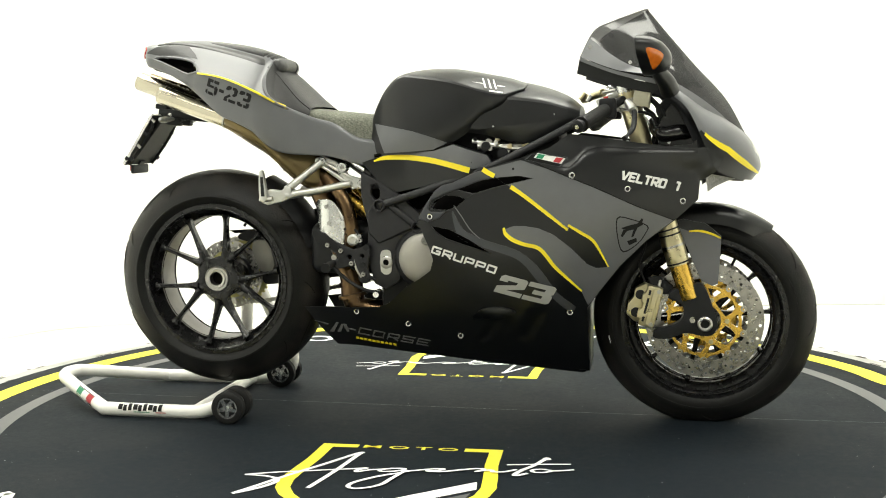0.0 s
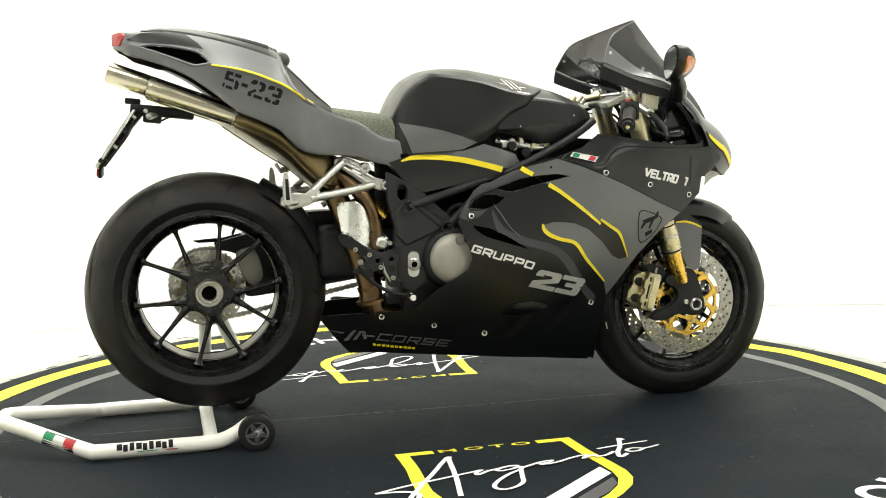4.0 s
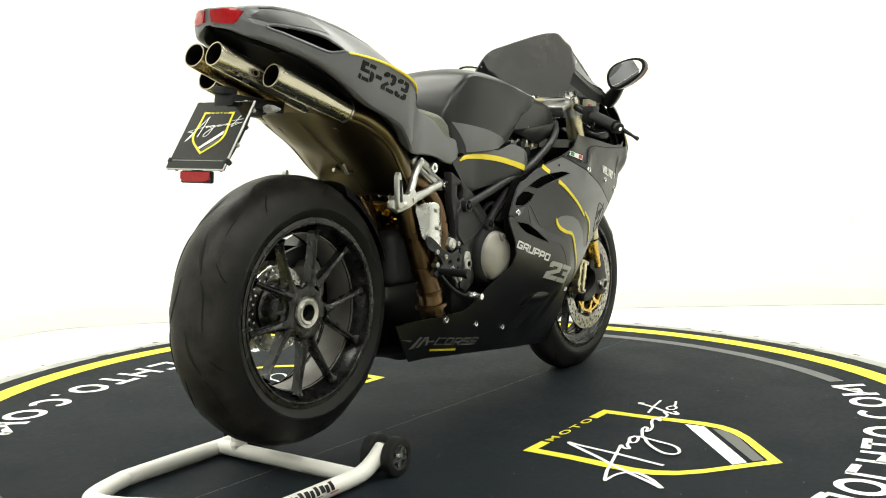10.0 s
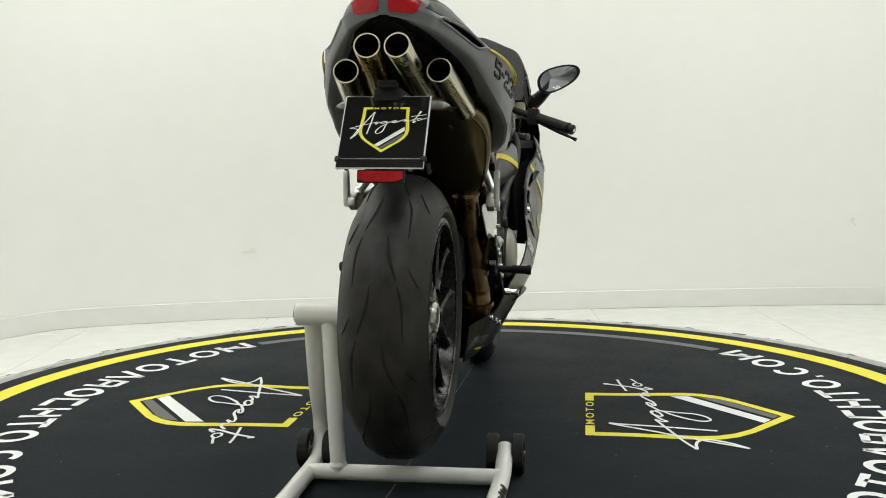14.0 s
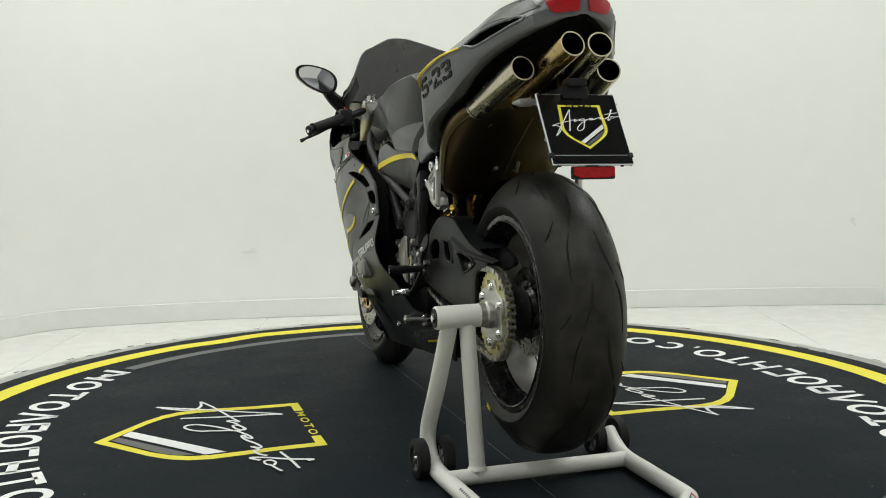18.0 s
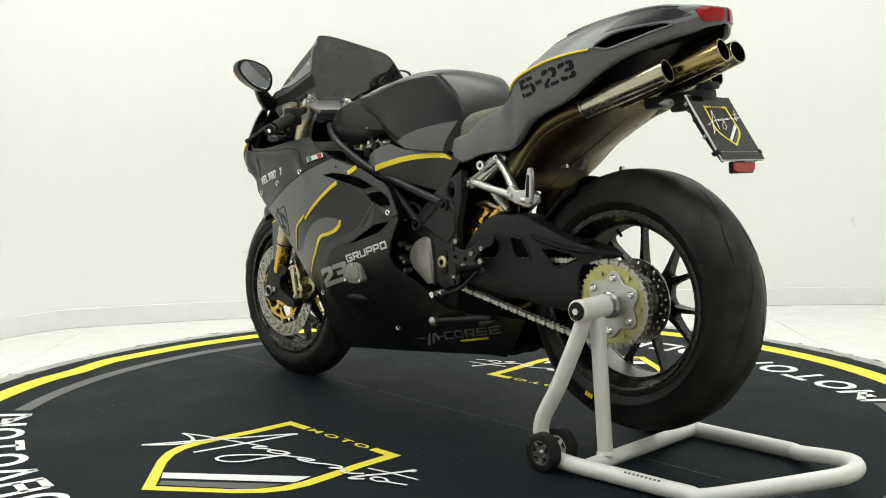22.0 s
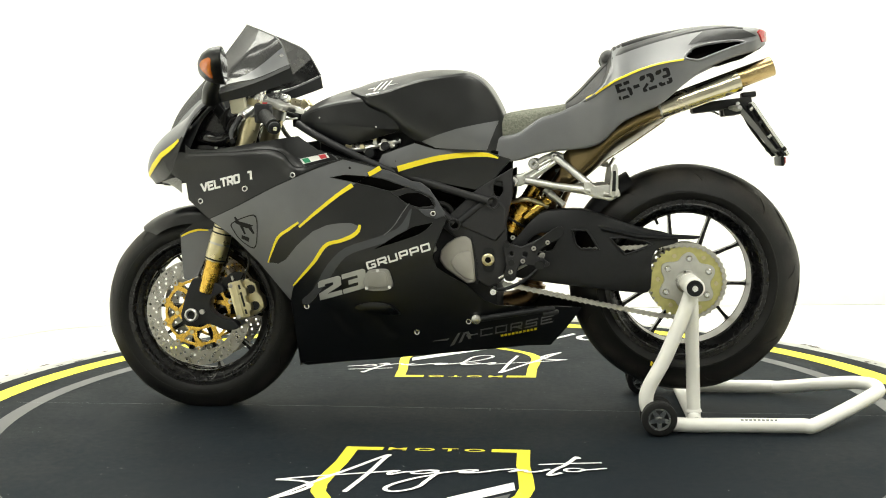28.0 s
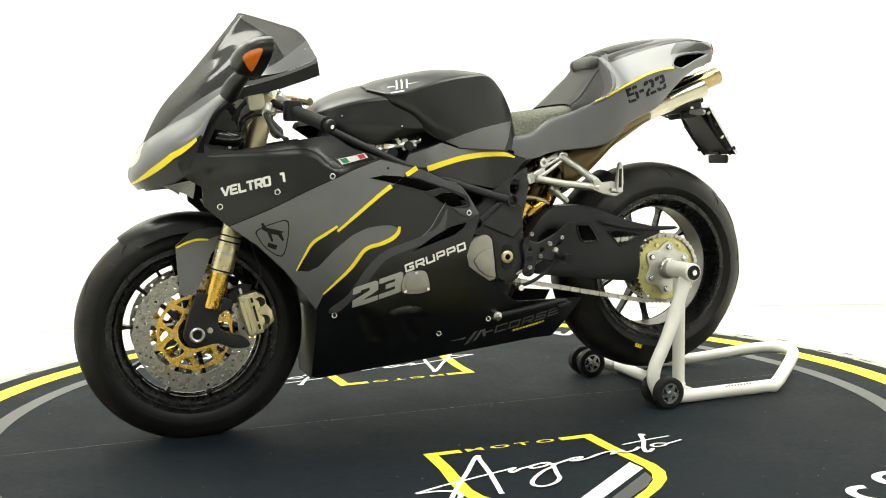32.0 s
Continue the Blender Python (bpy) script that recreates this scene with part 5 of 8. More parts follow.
for s in (1, -1):
    side = lambda g: fixed(g if s > 0 else g.mirrored())
    root = roots[0] if s > 0 else roots[1]
    # plain bars where makers' marks stand on the belly
    marks = [[(-0.372, 0.279), (-0.330, 0.266), (-0.325, 0.270)], [(-0.325, 0.245), (-0.300, 0.275), (-0.292, 0.275), (-0.312, 0.245)], [(-0.300, 0.246), (-0.283, 0.272), (-0.275, 0.272), (-0.290, 0.246)], [(-0.276, 0.272), (-0.268, 0.272), (-0.262, 0.248), (-0.270, 0.248)], [(-0.275, 0.262), (-0.242, 0.257), (-0.242, 0.253), (-0.275, 0.258)]]
    if s > 0:
        marks = [[(-0.344 - x, z - 0.010 - 0.366 * (-0.238 - x)) for x, z in q] for q in marks]
    for q in marks:
        part("belly_mark", side(laid(q, skin, 0.0020, (), 0.012)), DIM_DECAL, root)
    tag = [(-0.245, 0.2335), (-0.122, 0.2145), (-0.122, 0.2085), (-0.245, 0.2275)] if s < 0 else [(-0.165, 0.240), (-0.270, 0.261), (-0.270, 0.255), (-0.165, 0.234)]
    for k in range(10):
        a, b = (k + 0.1) / 10, (k + 0.8) / 10
        cell = [Vector(tag[0]).lerp(Vector(tag[1]), a), Vector(tag[0]).lerp(Vector(tag[1]), b), Vector(tag[3]).lerp(Vector(tag[2]), b), Vector(tag[3]).lerp(Vector(tag[2]), a)]
        part("small_bar", side(laid([tuple(c) for c in cell], skin, 0.0020, (), 0.02)), YELLOW, root)

# Belly pan: closes the fairing below.
belly = [(x, [(0, z), (w * 0.55, z - 0.002), (w, z + dz)]) for x, z, w, dz in ((-0.30, 0.207, 0.080, 0.01), (-0.1, 0.188, 0.084, 0.01), (0.1, 0.172, 0.088, 0.01), (0.3, 0.153, 0.088, 0.008), (0.42, 0.141, 0.086, 0.008))]
part("belly_pan", loft(belly, 3, 4, False), BLACK, bike, "satin black belly pan")
front_lip = patch([[(0.424, y, z) for y in (-w, -w * 0.5, 0, w * 0.5, w)] for z, w in ((0.14, 0.085), (0.24, 0.128), (0.34, 0.175))], 3, 3)
part("radiator_duct", front_lip, PLASTIC, bike, "dark radiator duct")
# ---- nose, screen and cockpit ----
NOSE = [[(0.590, 0.186, 0.947), (0.600, 0.192, 0.940), (0.612, 0.196, 0.930), (0.618, 0.197, 0.918)],
        [(0.658, 0.172, 0.912), (0.668, 0.188, 0.899), (0.676, 0.199, 0.882), (0.677, 0.203, 0.868)],
        [(0.722, 0.135, 0.866), (0.726, 0.172, 0.846), (0.722, 0.202, 0.820), (0.714, 0.212, 0.794)],
        [(0.776, 0.102, 0.838), (0.790, 0.150, 0.808), (0.786, 0.186, 0.768), (0.752, 0.197, 0.712)],
        [(0.822, 0.064, 0.808), (0.838, 0.108, 0.776), (0.838, 0.136, 0.733), (0.804, 0.142, 0.684)],
        [(0.848, 0.030, 0.784), (0.864, 0.058, 0.745), (0.869, 0.076, 0.710), (0.848, 0.080, 0.676)],
        [(0.852, 0.0, 0.778), (0.874, 0.0, 0.740), (0.880, 0.0, 0.703), (0.858, 0.0, 0.672)]]
nose_half = patch(NOSE, 5, 5)
nose_geo = Geo().join(nose_half).join(nose_half.mirrored())
nose_bm = fixed(nose_geo)
nose = part("nose_fairing", nose_bm, BLACK, bike, "satin black nose fairing")


def skin_strip(net, r0, r1, c0, c1, lift):
    """A coat over the rows r0..r1 and columns c0..c1 of a net, in fractions."""
    g = patch(net, 8, 8)
    h, w = (len(net) - 1) * 8 + 1, (len(net[0]) - 1) * 8 + 1
    i0, i1, j0, j1 = round(r0 * (h - 1)), round(r1 * (h - 1)), round(c0 * (w - 1)), round(c1 * (w - 1))
    out = Geo()
    for i in range(i0, i1 + 1):
        for j in range(j0, j1 + 1):
            p = Vector(g.v[i * w + j])
            a, b = Vector(g.v[min(i + 1, h - 1) * w + j]) - Vector(g.v[max(i - 1, 0) * w + j]), Vector(g.v[i * w + min(j + 1, w - 1)]) - Vector(g.v[i * w + max(j - 1, 0)])
            n = a.cross(b).normalized()
            if n.y < -0.05 or (abs(n.y) <= 0.05 and n.x < 0):
                n = -n
            out.v.append(tuple(p + n * lift))
    k = j1 - j0 + 1
    out.f = [(a * k + b, a * k + b + 1, (a + 1) * k + b + 1, (a + 1) * k + b) for a in range(i1 - i0) for b in range(k - 1)]
    return out


def skin_band(net, r0, r1, low, high, lift, n=48, m=5):
    """A coat over the rows r0..r1 of a net between two curves low(r) and high(r) across its columns."""
    g = patch(net, 8, 8)
    h, w = (len(net) - 1) * 8 + 1, (len(net[0]) - 1) * 8 + 1

    def at(r, c):
        y, x = min(max(r, 0.0), 1.0) * (h - 1), min(max(c, 0.0), 1.0) * (w - 1)
        i, j = min(int(y), h - 2), min(int(x), w - 2)
        a, b = Vector(g.v[i * w + j]).lerp(Vector(g.v[i * w + j + 1]), x - j), Vector(g.v[i * w + w + j]).lerp(Vector(g.v[i * w + w + j + 1]), x - j)
        return a.lerp(b, y - i)

    out = Geo()
    for i in range(n + 1):
        r = r0 + (r1 - r0) * i / n
        for j in range(m + 1):
            c = low(r) + (high(r) - low(r)) * j / m
            e = min(max(c, 0.02), 0.98)
            d = (at(min(r + 0.01, 1.0), e) - at(max(r - 0.01, 0.0), e)).cross(at(r, e + 0.02) - at(r, e - 0.02)).normalized()
            if d.y < -0.05 or (abs(d.y) <= 0.05 and d.x < 0):
                d = -d
            out.v.append(tuple(at(r, c) + d * lift))
    k = m + 1
    out.f = [(a * k + b, a * k + b + 1, (a + 1) * k + b + 1, (a + 1) * k + b) for a in range(n) for b in range(m)]
    return out


tail_net = [[(x, y, z) for y, z in sec] for x, sec in TAIL]
both("tail_stripe", skin_strip(tail_net, 0.335, 0.675, 0.415, 0.565, 0.0022), YELLOW, tail, "yellow stripe", fix=True)
stripe_line = lambda r: float(np.interp(r, [0.32, 0.345, 0.417, 0.5, 0.667, 0.833, 1.0], [0.86, 0.835, 0.77, 0.722, 0.755, 0.795, 0.80]))
stripe_half = lambda r: 0.040 * min(1.0, 0.25 + (1.0 - r) * 2.2)
both("nose_panel", skin_band(NOSE, 0.0, 0.95, lambda r: 0.0, lambda r: 1.0 if r < 0.32 else stripe_line(r), 0.0012, 80, 10), GREY, nose, "satin grey upper nose", fix=True)
cheek_line = lambda x, z: (x, flank(x, z) + 0.0015, z)
cheek = patch([[cheek_line(0.668, 0.762), cheek_line(0.694, 0.763), (0.732, 0.2090, 0.765), (0.772, 0.1925, 0.744)],
               [cheek_line(0.670, 0.736), cheek_line(0.697, 0.738), (0.738, 0.2055, 0.744), (0.770, 0.1940, 0.733)],
               [cheek_line(0.672, 0.706), cheek_line(0.698, 0.708), (0.738, 0.2015, 0.716), (0.766, 0.1935, 0.722)],
               [cheek_line(0.674, 0.668), cheek_line(0.696, 0.672), (0.732, 0.1930, 0.690), (0.758, 0.1915, 0.708)]], 4, 5)
both("nose_cheek", cheek, BLACK, nose, "satin black cheek joining nose and flank", fix=True)
both("nose_stripe", skin_band(NOSE, 0.350, 0.95, lambda r: stripe_line(r) - stripe_half(r), lambda r: stripe_line(r) + stripe_half(r), 0.0024), YELLOW, nose, "yellow stripe", fix=True)
headlamp = skin_strip(NOSE, 0.72, 1.0, 0.0, 0.42, 0.003)
lamp_l, lamp_r = both("headlamp", headlamp, LENS, nose, "clear headlamp glass", fix=True)
both("headlamp_bowl", skin_strip(NOSE, 0.74, 1.0, 0.0, 0.40, 0.0016), ALU, nose, "bright headlamp bowl", fix=True)
duct = patch([[(0.728, 0.188, 0.700), (0.765, 0.176, 0.692), (0.806, 0.138, 0.682)], [(0.730, 0.180, 0.675), (0.760, 0.168, 0.678), (0.798, 0.136, 0.680)], [(0.734, 0.168, 0.650), (0.755, 0.158, 0.664), (0.788, 0.134, 0.678)]], 3, 3)
both("intake_grille", duct, MESH_GREY, nose, "pale mesh in the air intake", fix=True)

SCREEN = [[(0.578, 0.0, 1.1375), (0.573, 0.028, 1.1350), (0.545, 0.058, 1.1235), (0.487, 0.108, 1.0985), (0.442, 0.155, 1.071), (0.408, 0.188, 1.003)],
          [(0.634, 0.0, 1.068), (0.630, 0.028, 1.0665), (0.610, 0.062, 1.055), (0.572, 0.122, 1.032), (0.528, 0.162, 0.998), (0.500, 0.190, 0.967)],
          [(0.708, 0.0, 0.981), (0.705, 0.028, 0.979), (0.696, 0.058, 0.973), (0.668, 0.116, 0.960), (0.628, 0.156, 0.948), (0.606, 0.184, 0.943)],
          [(0.789, 0.0, 0.889), (0.788, 0.020, 0.888), (0.783, 0.040, 0.886), (0.765, 0.078, 0.880), (0.742, 0.104, 0.873), (0.720, 0.128, 0.866)],
          [(0.848, 0.0, 0.780), (0.847, 0.006, 0.780), (0.845, 0.012, 0.780), (0.840, 0.026, 0.783), (0.828, 0.040, 0.792), (0.812, 0.058, 0.804)]]
screen_half = patch(SCREEN, 6, 6)
screen_all = patch([[(x, -y, z) for x, y, z in reversed(r)] + r[1:] for r in SCREEN], 6, 6)
screen = part("windscreen", fixed(screen_all), SMOKE, bike, "smoke-tinted bubble windscreen", sharp=80)
screen_rim = [(x, sy * y, z) for sy, r in ((-1, list(reversed(SCREEN[0]))), (1, SCREEN[0][1:])) for x, y, z in r]
part("screen_rim", smooth_tube(screen_rim, 0.0022, 6, 8), SMOKE_EDGE, screen, "grey rolled edge of the screen")
edge_band = patch([[(0.408, 0.189, 1.003), (0.45, 0.190, 0.985), (0.495, 0.191, 0.968), (0.555, 0.189, 0.952), (0.606, 0.186, 0.943)], [(0.406, 0.187, 0.994), (0.45, 0.188, 0.976), (0.495, 0.189, 0.959), (0.555, 0.187, 0.942), (0.62, 0.188, 0.927)]], 3, 4)
both("screen_edge", edge_band, GREY, screen, "grey lower edge of the screen", fix=True)
both("screen_fairing", skin_band(SCREEN, 0.0, 0.98, lambda r: 0.865 - 0.06 * min(1.0, max(0.0, (r - 0.35) / 0.3)), lambda r: 1.0, 0.0022), GREY, screen, "satin grey fairing along the foot of the screen", fix=True)
liner = patch([[(0.405, 0.184, 0.998), (0.45, 0.184, 0.978), (0.53, 0.182, 0.948), (0.61, 0.182, 0.928)], [(0.398, 0.176, 0.962), (0.45, 0.176, 0.944), (0.53, 0.174, 0.920), (0.62, 0.176, 0.902)]], 3, 4)
both("screen_liner", liner, PLASTIC, screen, "black liner under the screen", fix=True)
for s in (1, -1):
    for bx, bz in ((0.432, 1.030), (0.535, 0.988)):
        y = Skin(screen_half).y(bx, bz, 0.17)
        part("screw", disc(0.005, -0.002, 0.003, 12).moved(pose(bx, s * (y + 0.001) - (0 if s > 0 else 0.001), bz)), ALU, screen)

COCKPIT_PANEL = [(0.615, 0.842), (0.634, 0.872), (0.658, 0.892), (0.690, 0.872), (0.712, 0.838), (0.720, 0.785), (0.700, 0.766), (0.622, 0.766), (0.604, 0.800)]
# Inner cockpit: liner behind the nose, instruments, upper yoke, reservoirs, cables.
inner_nose = Geo()
inner_nose.v = [(x - 0.022, y * 0.90, z - 0.004) for x, y, z in nose_geo.v]
inner_nose.f = list(nose_geo.f)
part("cockpit_liner", fixed(inner_nose), PLASTIC, bike, "black cockpit liner")
shelf = patch([[(0.40, y * 0.205 / 0.2, 0.792), (0.50, y * 0.205 / 0.2, 0.784), (0.62, y * 0.19 / 0.2, 0.765), (0.73, y * 0.16 / 0.2, 0.765), (0.80, y * 0.10 / 0.2, 0.76)] for y in (-0.2, -0.1, 0, 0.1, 0.2)], 3, 3)
part("cockpit_shelf", shelf, PLASTIC, bike, "black cockpit shelf")
for s in (1, -1):
    inner_panel = shell(smooth_loop(COCKPIT_PANEL, 3), lambda x, z: 0.150 + 0.25 * max(0.0, x - 0.62) * max(0.0, 0.86 - z) * 4, 0.006, (), 0.02)
    wing = part("inner_panel", softened(inner_panel if s > 0 else inner_panel.mirrored(), 0.002, 1, 50), GLOSS_BLACK, bike, "glossy black inner cockpit panel")
    part("panel_screw", disc(0.004, 0.0, 0.003, 10).moved(pose(0.66, s * 0.157, 0.80)), ALU, wing)
    part("panel_screw", disc(0.004, 0.0, 0.003, 10).moved(pose(0.635, s * 0.154, 0.779)), ALU, wing)
    part("air_hose", smooth_tube([(0.705, s * 0.120, 0.800), (0.660, s * 0.162, 0.806), (0.625, s * 0.160, 0.800), (0.602, s * 0.135, 0.812), (0.598, s * 0.105, 0.835)], [0.020] * 15 + [0.016] * 10, 6, 14), GLOSS_BLACK, bike, "glossy black curved hose")
    for k in range(3):
        part("cable", smooth_tube([(0.565 + 0.008 * k, s * (0.150 - 0.012 * k), 0.905), (0.600 + 0.008 * k, s * 0.150, 0.880 - 0.006 * k), (0.612 + 0.007 * k, s * 0.140, 0.830), (0.590 + 0.006 * k, s * 0.105, 0.775)], 0.0032, 6, 8), RUBBER, bike)
pod = softened(block((-0.03, -0.085, -0.045), (0.045, 0.085, 0.045)), 0.016, 3)
part("instrument_pod", pod, PLASTIC, bike, "black instrument pod", at=pose(0.655, 0, 0.885, 0, 28, 0))
part("dial_glass", disc(0.036, -0.002, 0.002, 24, axis="x"), SMOKE, bike, "dark dial glass", at=pose(0.628, 0, 0.888, 0, 28, 0))
yoke = softened(plate([(-0.055, -0.125), (0.03, -0.13), (0.035, -0.06), (0.045, 0), (0.035, 0.06), (0.03, 0.13), (-0.055, 0.125), (-0.045, 0.03), (-0.06, 0), (-0.045, -0.03)], -0.008, 0.008), 0.003)
part("upper_yoke", yoke, CAST, bike, "cast aluminium upper yoke", at=pose(0.497, 0, 0.906, 0, -22, 0) @ pose(0, 0, 0, 90, 0, 0))
fork_at = lambda z, s: Vector((0.692 - 0.305 * (z - 0.36), s * 0.113, z))
for s in (1, -1):
    fork = part("fork_leg", tube([fork_at(0.36, s), fork_at(0.365, s), fork_at(0.455, s)], [0.024, 0.0255, 0.0255], 24), GOLD, bike, "gold fork leg")
    part("outer_tube", tube([fork_at(0.452, s), fork_at(0.46, s), fork_at(0.52, s), fork_at(0.525, s), fork_at(0.61, s), fork_at(0.915, s)], [0.0285, 0.030, 0.030, 0.0285, 0.027, 0.027], 24), BRASS, fork, "pale gold outer tube")
    for zr, rr in ((0.456, 0.0308), (0.531, 0.0300), (0.545, 0.0288)):
        part("seal_ring", tube([fork_at(zr, s), fork_at(zr + 0.004, s)], rr, 22), PLASTIC, fork, "black seal ring")
    part("fork_ring", tube([fork_at(0.500, s), fork_at(0.506, s)], 0.031, 20), STEEL, fork)
    cap_tube = tube([fork_at(0.910, s), fork_at(0.930, s), fork_at(0.932, s), fork_at(0.945, s)], [0.027, 0.0275, 0.019, 0.018], 20)
    part("fork_cap", cap_tube, ALU, fork, "bright fork cap")
    clamp = tube([fork_at(0.868, s), fork_at(0.895, s)], 0.032, 16)
    part("bar_clamp", clamp, CAST, bike, "cast bar clamp")
    a, b = Vector((0.515, s * 0.135, 0.893)), Vector((0.410, s * 0.342, 0.823))
    bar = part("handlebar", tube([a, b], 0.011, 12), PLASTIC, bike, "black clip-on handlebar")
    q = lambda t: tuple(a.lerp(b, t))
    ribs = [q(0.40 + 0.50 * k / 24) for k in range(25)]
    part("grip", tube([q(0.395)] + ribs + [q(0.905)], [0.022] + [0.0172 + 0.0008 * (k % 2) for k in range(25)] + [0.020], 16), RUBBER, bar, "black rubber grip")
    part("bar_end", tube([q(0.905), q(0.94), q(0.945), q(0.985), q(0.99), q(1.0)], [0.012, 0.012, 0.0165, 0.0165, 0.014, 0.010], 14), PLASTIC, bar)
    part("bar_end_screw", tube([q(1.0), q(1.003)], 0.006, 8), ALU, bar)
    part("switch_box", softened(block((-0.022, -0.02, -0.026), (0.022, 0.02, 0.026)), 0.006), PLASTIC, bar, at=pose(*q(0.34), 0, 0, 0))
    part("switch", block((-0.006, -0.004, 0), (0.006, 0.004, 0.006)), RED_PLASTIC, bar, "red switch", at=pose(q(0.34)[0] - 0.005, q(0.34)[1], q(0.34)[2] + 0.025))
    lever = smooth_tube([(0.545, s * 0.175, 0.868), (0.548, s * 0.225, 0.850), (0.545, s * 0.29, 0.818), (0.526, s * 0.345, 0.793)], [0.007] * 13 + [0.006, 0.006, 0.005, 0.004, 0.0055, 0.007], 6, 10)
    part("lever", lever, PLASTIC, bar, "black hand lever")
    part("master_cylinder", tube([(0.53, s * 0.145, 0.885), (0.545, s * 0.20, 0.862)], 0.012, 12), CAST, bar)
    res = part("fluid_reservoir", softened(block((-0.022, -0.016, -0.022), (0.022, 0.016, 0.024)), 0.006), DIRTY_FLUID, bike, "cloudy fluid reservoir", at=pose(0.565, s * 0.155, 0.895, 0, 8, 0))
    part("reservoir_lid", softened(block((-0.024, -0.018, 0.022), (0.024, 0.018, 0.030)), 0.003), PLASTIC, res)
    part("cable", smooth_tube([(0.57, s * 0.15, 0.872), (0.60, s * 0.13, 0.845), (0.595, s * 0.11, 0.79), (0.57, s * 0.10, 0.74)], 0.004, 6, 8), RUBBER, bike)
    part("cable", smooth_tube([(0.545, s * 0.20, 0.862), (0.59, s * 0.16, 0.85), (0.605, s * 0.13, 0.80), (0.58, s * 0.10, 0.74)], 0.0035, 6, 8), RUBBER, bike)
    part("cable", smooth_tube([(0.48, s * 0.17, 0.87), (0.55, s * 0.13, 0.86), (0.585, s * 0.11, 0.82), (0.56, s * 0.08, 0.74)], 0.003, 6, 8), STEEL, bike)
    part("bracket", softened(plate([(0.600, 0.865), (0.632, 0.905), (0.656, 0.875), (0.636, 0.835), (0.612, 0.835)], s * 0.13 - 0.003, s * 0.13 + 0.003), 0.002, 1), PLASTIC, bike)
part("steering_damper", tube([(0.40, 0.06, 0.90), (0.46, -0.05, 0.915)], 0.011, 12), BRASS, bike, "pale gold steering damper")
part("damper_rod", tube([(0.46, -0.05, 0.915), (0.50, -0.11, 0.92)], 0.005, 8), STEEL, bike)
ign = part("yoke_nut", lathe([(1e-4, 0.02), (0.012, 0.02), (0.018, 0.012), (0.020, 0), (1e-4, 0)], 18, axis="z"), ALU, bike, at=pose(0.475, 0, 0.915, 0, -20, 0))
for s in (1, -1):
    part("yoke_bolt", tube([(0.395, s * 0.028, 0.898), (0.41, s * 0.028, 0.915)], 0.007, 10), BRASS, bike)
    part("yoke_bolt", tube([(0.415, s * 0.012, 0.893), (0.425, s * 0.012, 0.91)], 0.006, 10), ALU, bike)

# Mirrors with turn signals.
for s in (1, -1):
    c = Vector((0.568, s * 0.283, 1.0))
    rows = []
    for k, (x, f) in enumerate(((-0.004, 1.0), (0.008, 1.0), (0.030, 0.93), (0.050, 0.72), (0.064, 0.40), (0.069, 0.06))):
        loop = []
        for i in range(25):
            a = 2 * math.pi * i / 24
            u, v = 0.076 * math.copysign(abs(math.cos(a)) ** 0.8, math.cos(a)), 0.040 * math.copysign(abs(math.sin(a)) ** 0.9, math.sin(a)) * (1.0 - 0.15 * math.cos(a) * 0)
            v *= 1.0 - 0.22 * u / 0.076
            u, v = u * f - 0.014 * (1 - f), v * f - 0.006 * (1 - f)
            loop.append(c + Vector((x - u * 0.18, s * (u * 0.94 - v * 0.22), v * 0.95 + u * 0.33)))
        rows.append(loop)
    g = Geo()
    for r in rows:
        g.v += [tuple(p) for p in r[:-1]]
    for i in range(len(rows) - 1):
        g.f += [(24 * i + j, 24 * i + (j + 1) % 24, 24 * i + 24 + (j + 1) % 24, 24 * i + 24 + j) for j in range(24)]
    g.f.append(tuple(range(24 * 5, 24 * 6)))
    mirror = part("mirror", fixed(g), BLACK, bike, "black rear-view mirror")
    face = Geo().add([c + (p - c) * 0.86 + Vector((-0.0022, 0, 0)) for p in rows[0][:-1]], [tuple(range(24))])
    part("mirror_glass", face, MIRROR, mirror, "mirror glass")
    back_face = Geo().add([c + (p - c) * 1.0 + Vector((0.0005, 0, 0)) for p in rows[0][:-1]], [tuple(range(24))])
    part("mirror_rim", back_face, PLASTIC, mirror)
    stalk = smooth_tube([(0.600, s * 0.250, 0.968), (0.612, s * 0.232, 0.952), (0.626, s * 0.212, 0.934), (0.636, s * 0.184, 0.912)], [0.0165 + 0.0005 * k for k in range(19)], 6, 16)
    part("mirror_stalk", fixed(stalk), BLACK, mirror)
    mirror_skin = Skin(g if s > 0 else g.mirrored())
    sig = laid(smooth_loop([(0.577, 1.010), (0.600, 1.008), (0.619, 0.995), (0.610, 0.975), (0.594, 0.961), (0.584, 0.985)], 3), mirror_skin, 0.0025, (), 0.006)
    part("turn_signal", fixed(sig if s > 0 else sig.mirrored()), ORANGE_LENS, mirror, "orange turn signal lens")

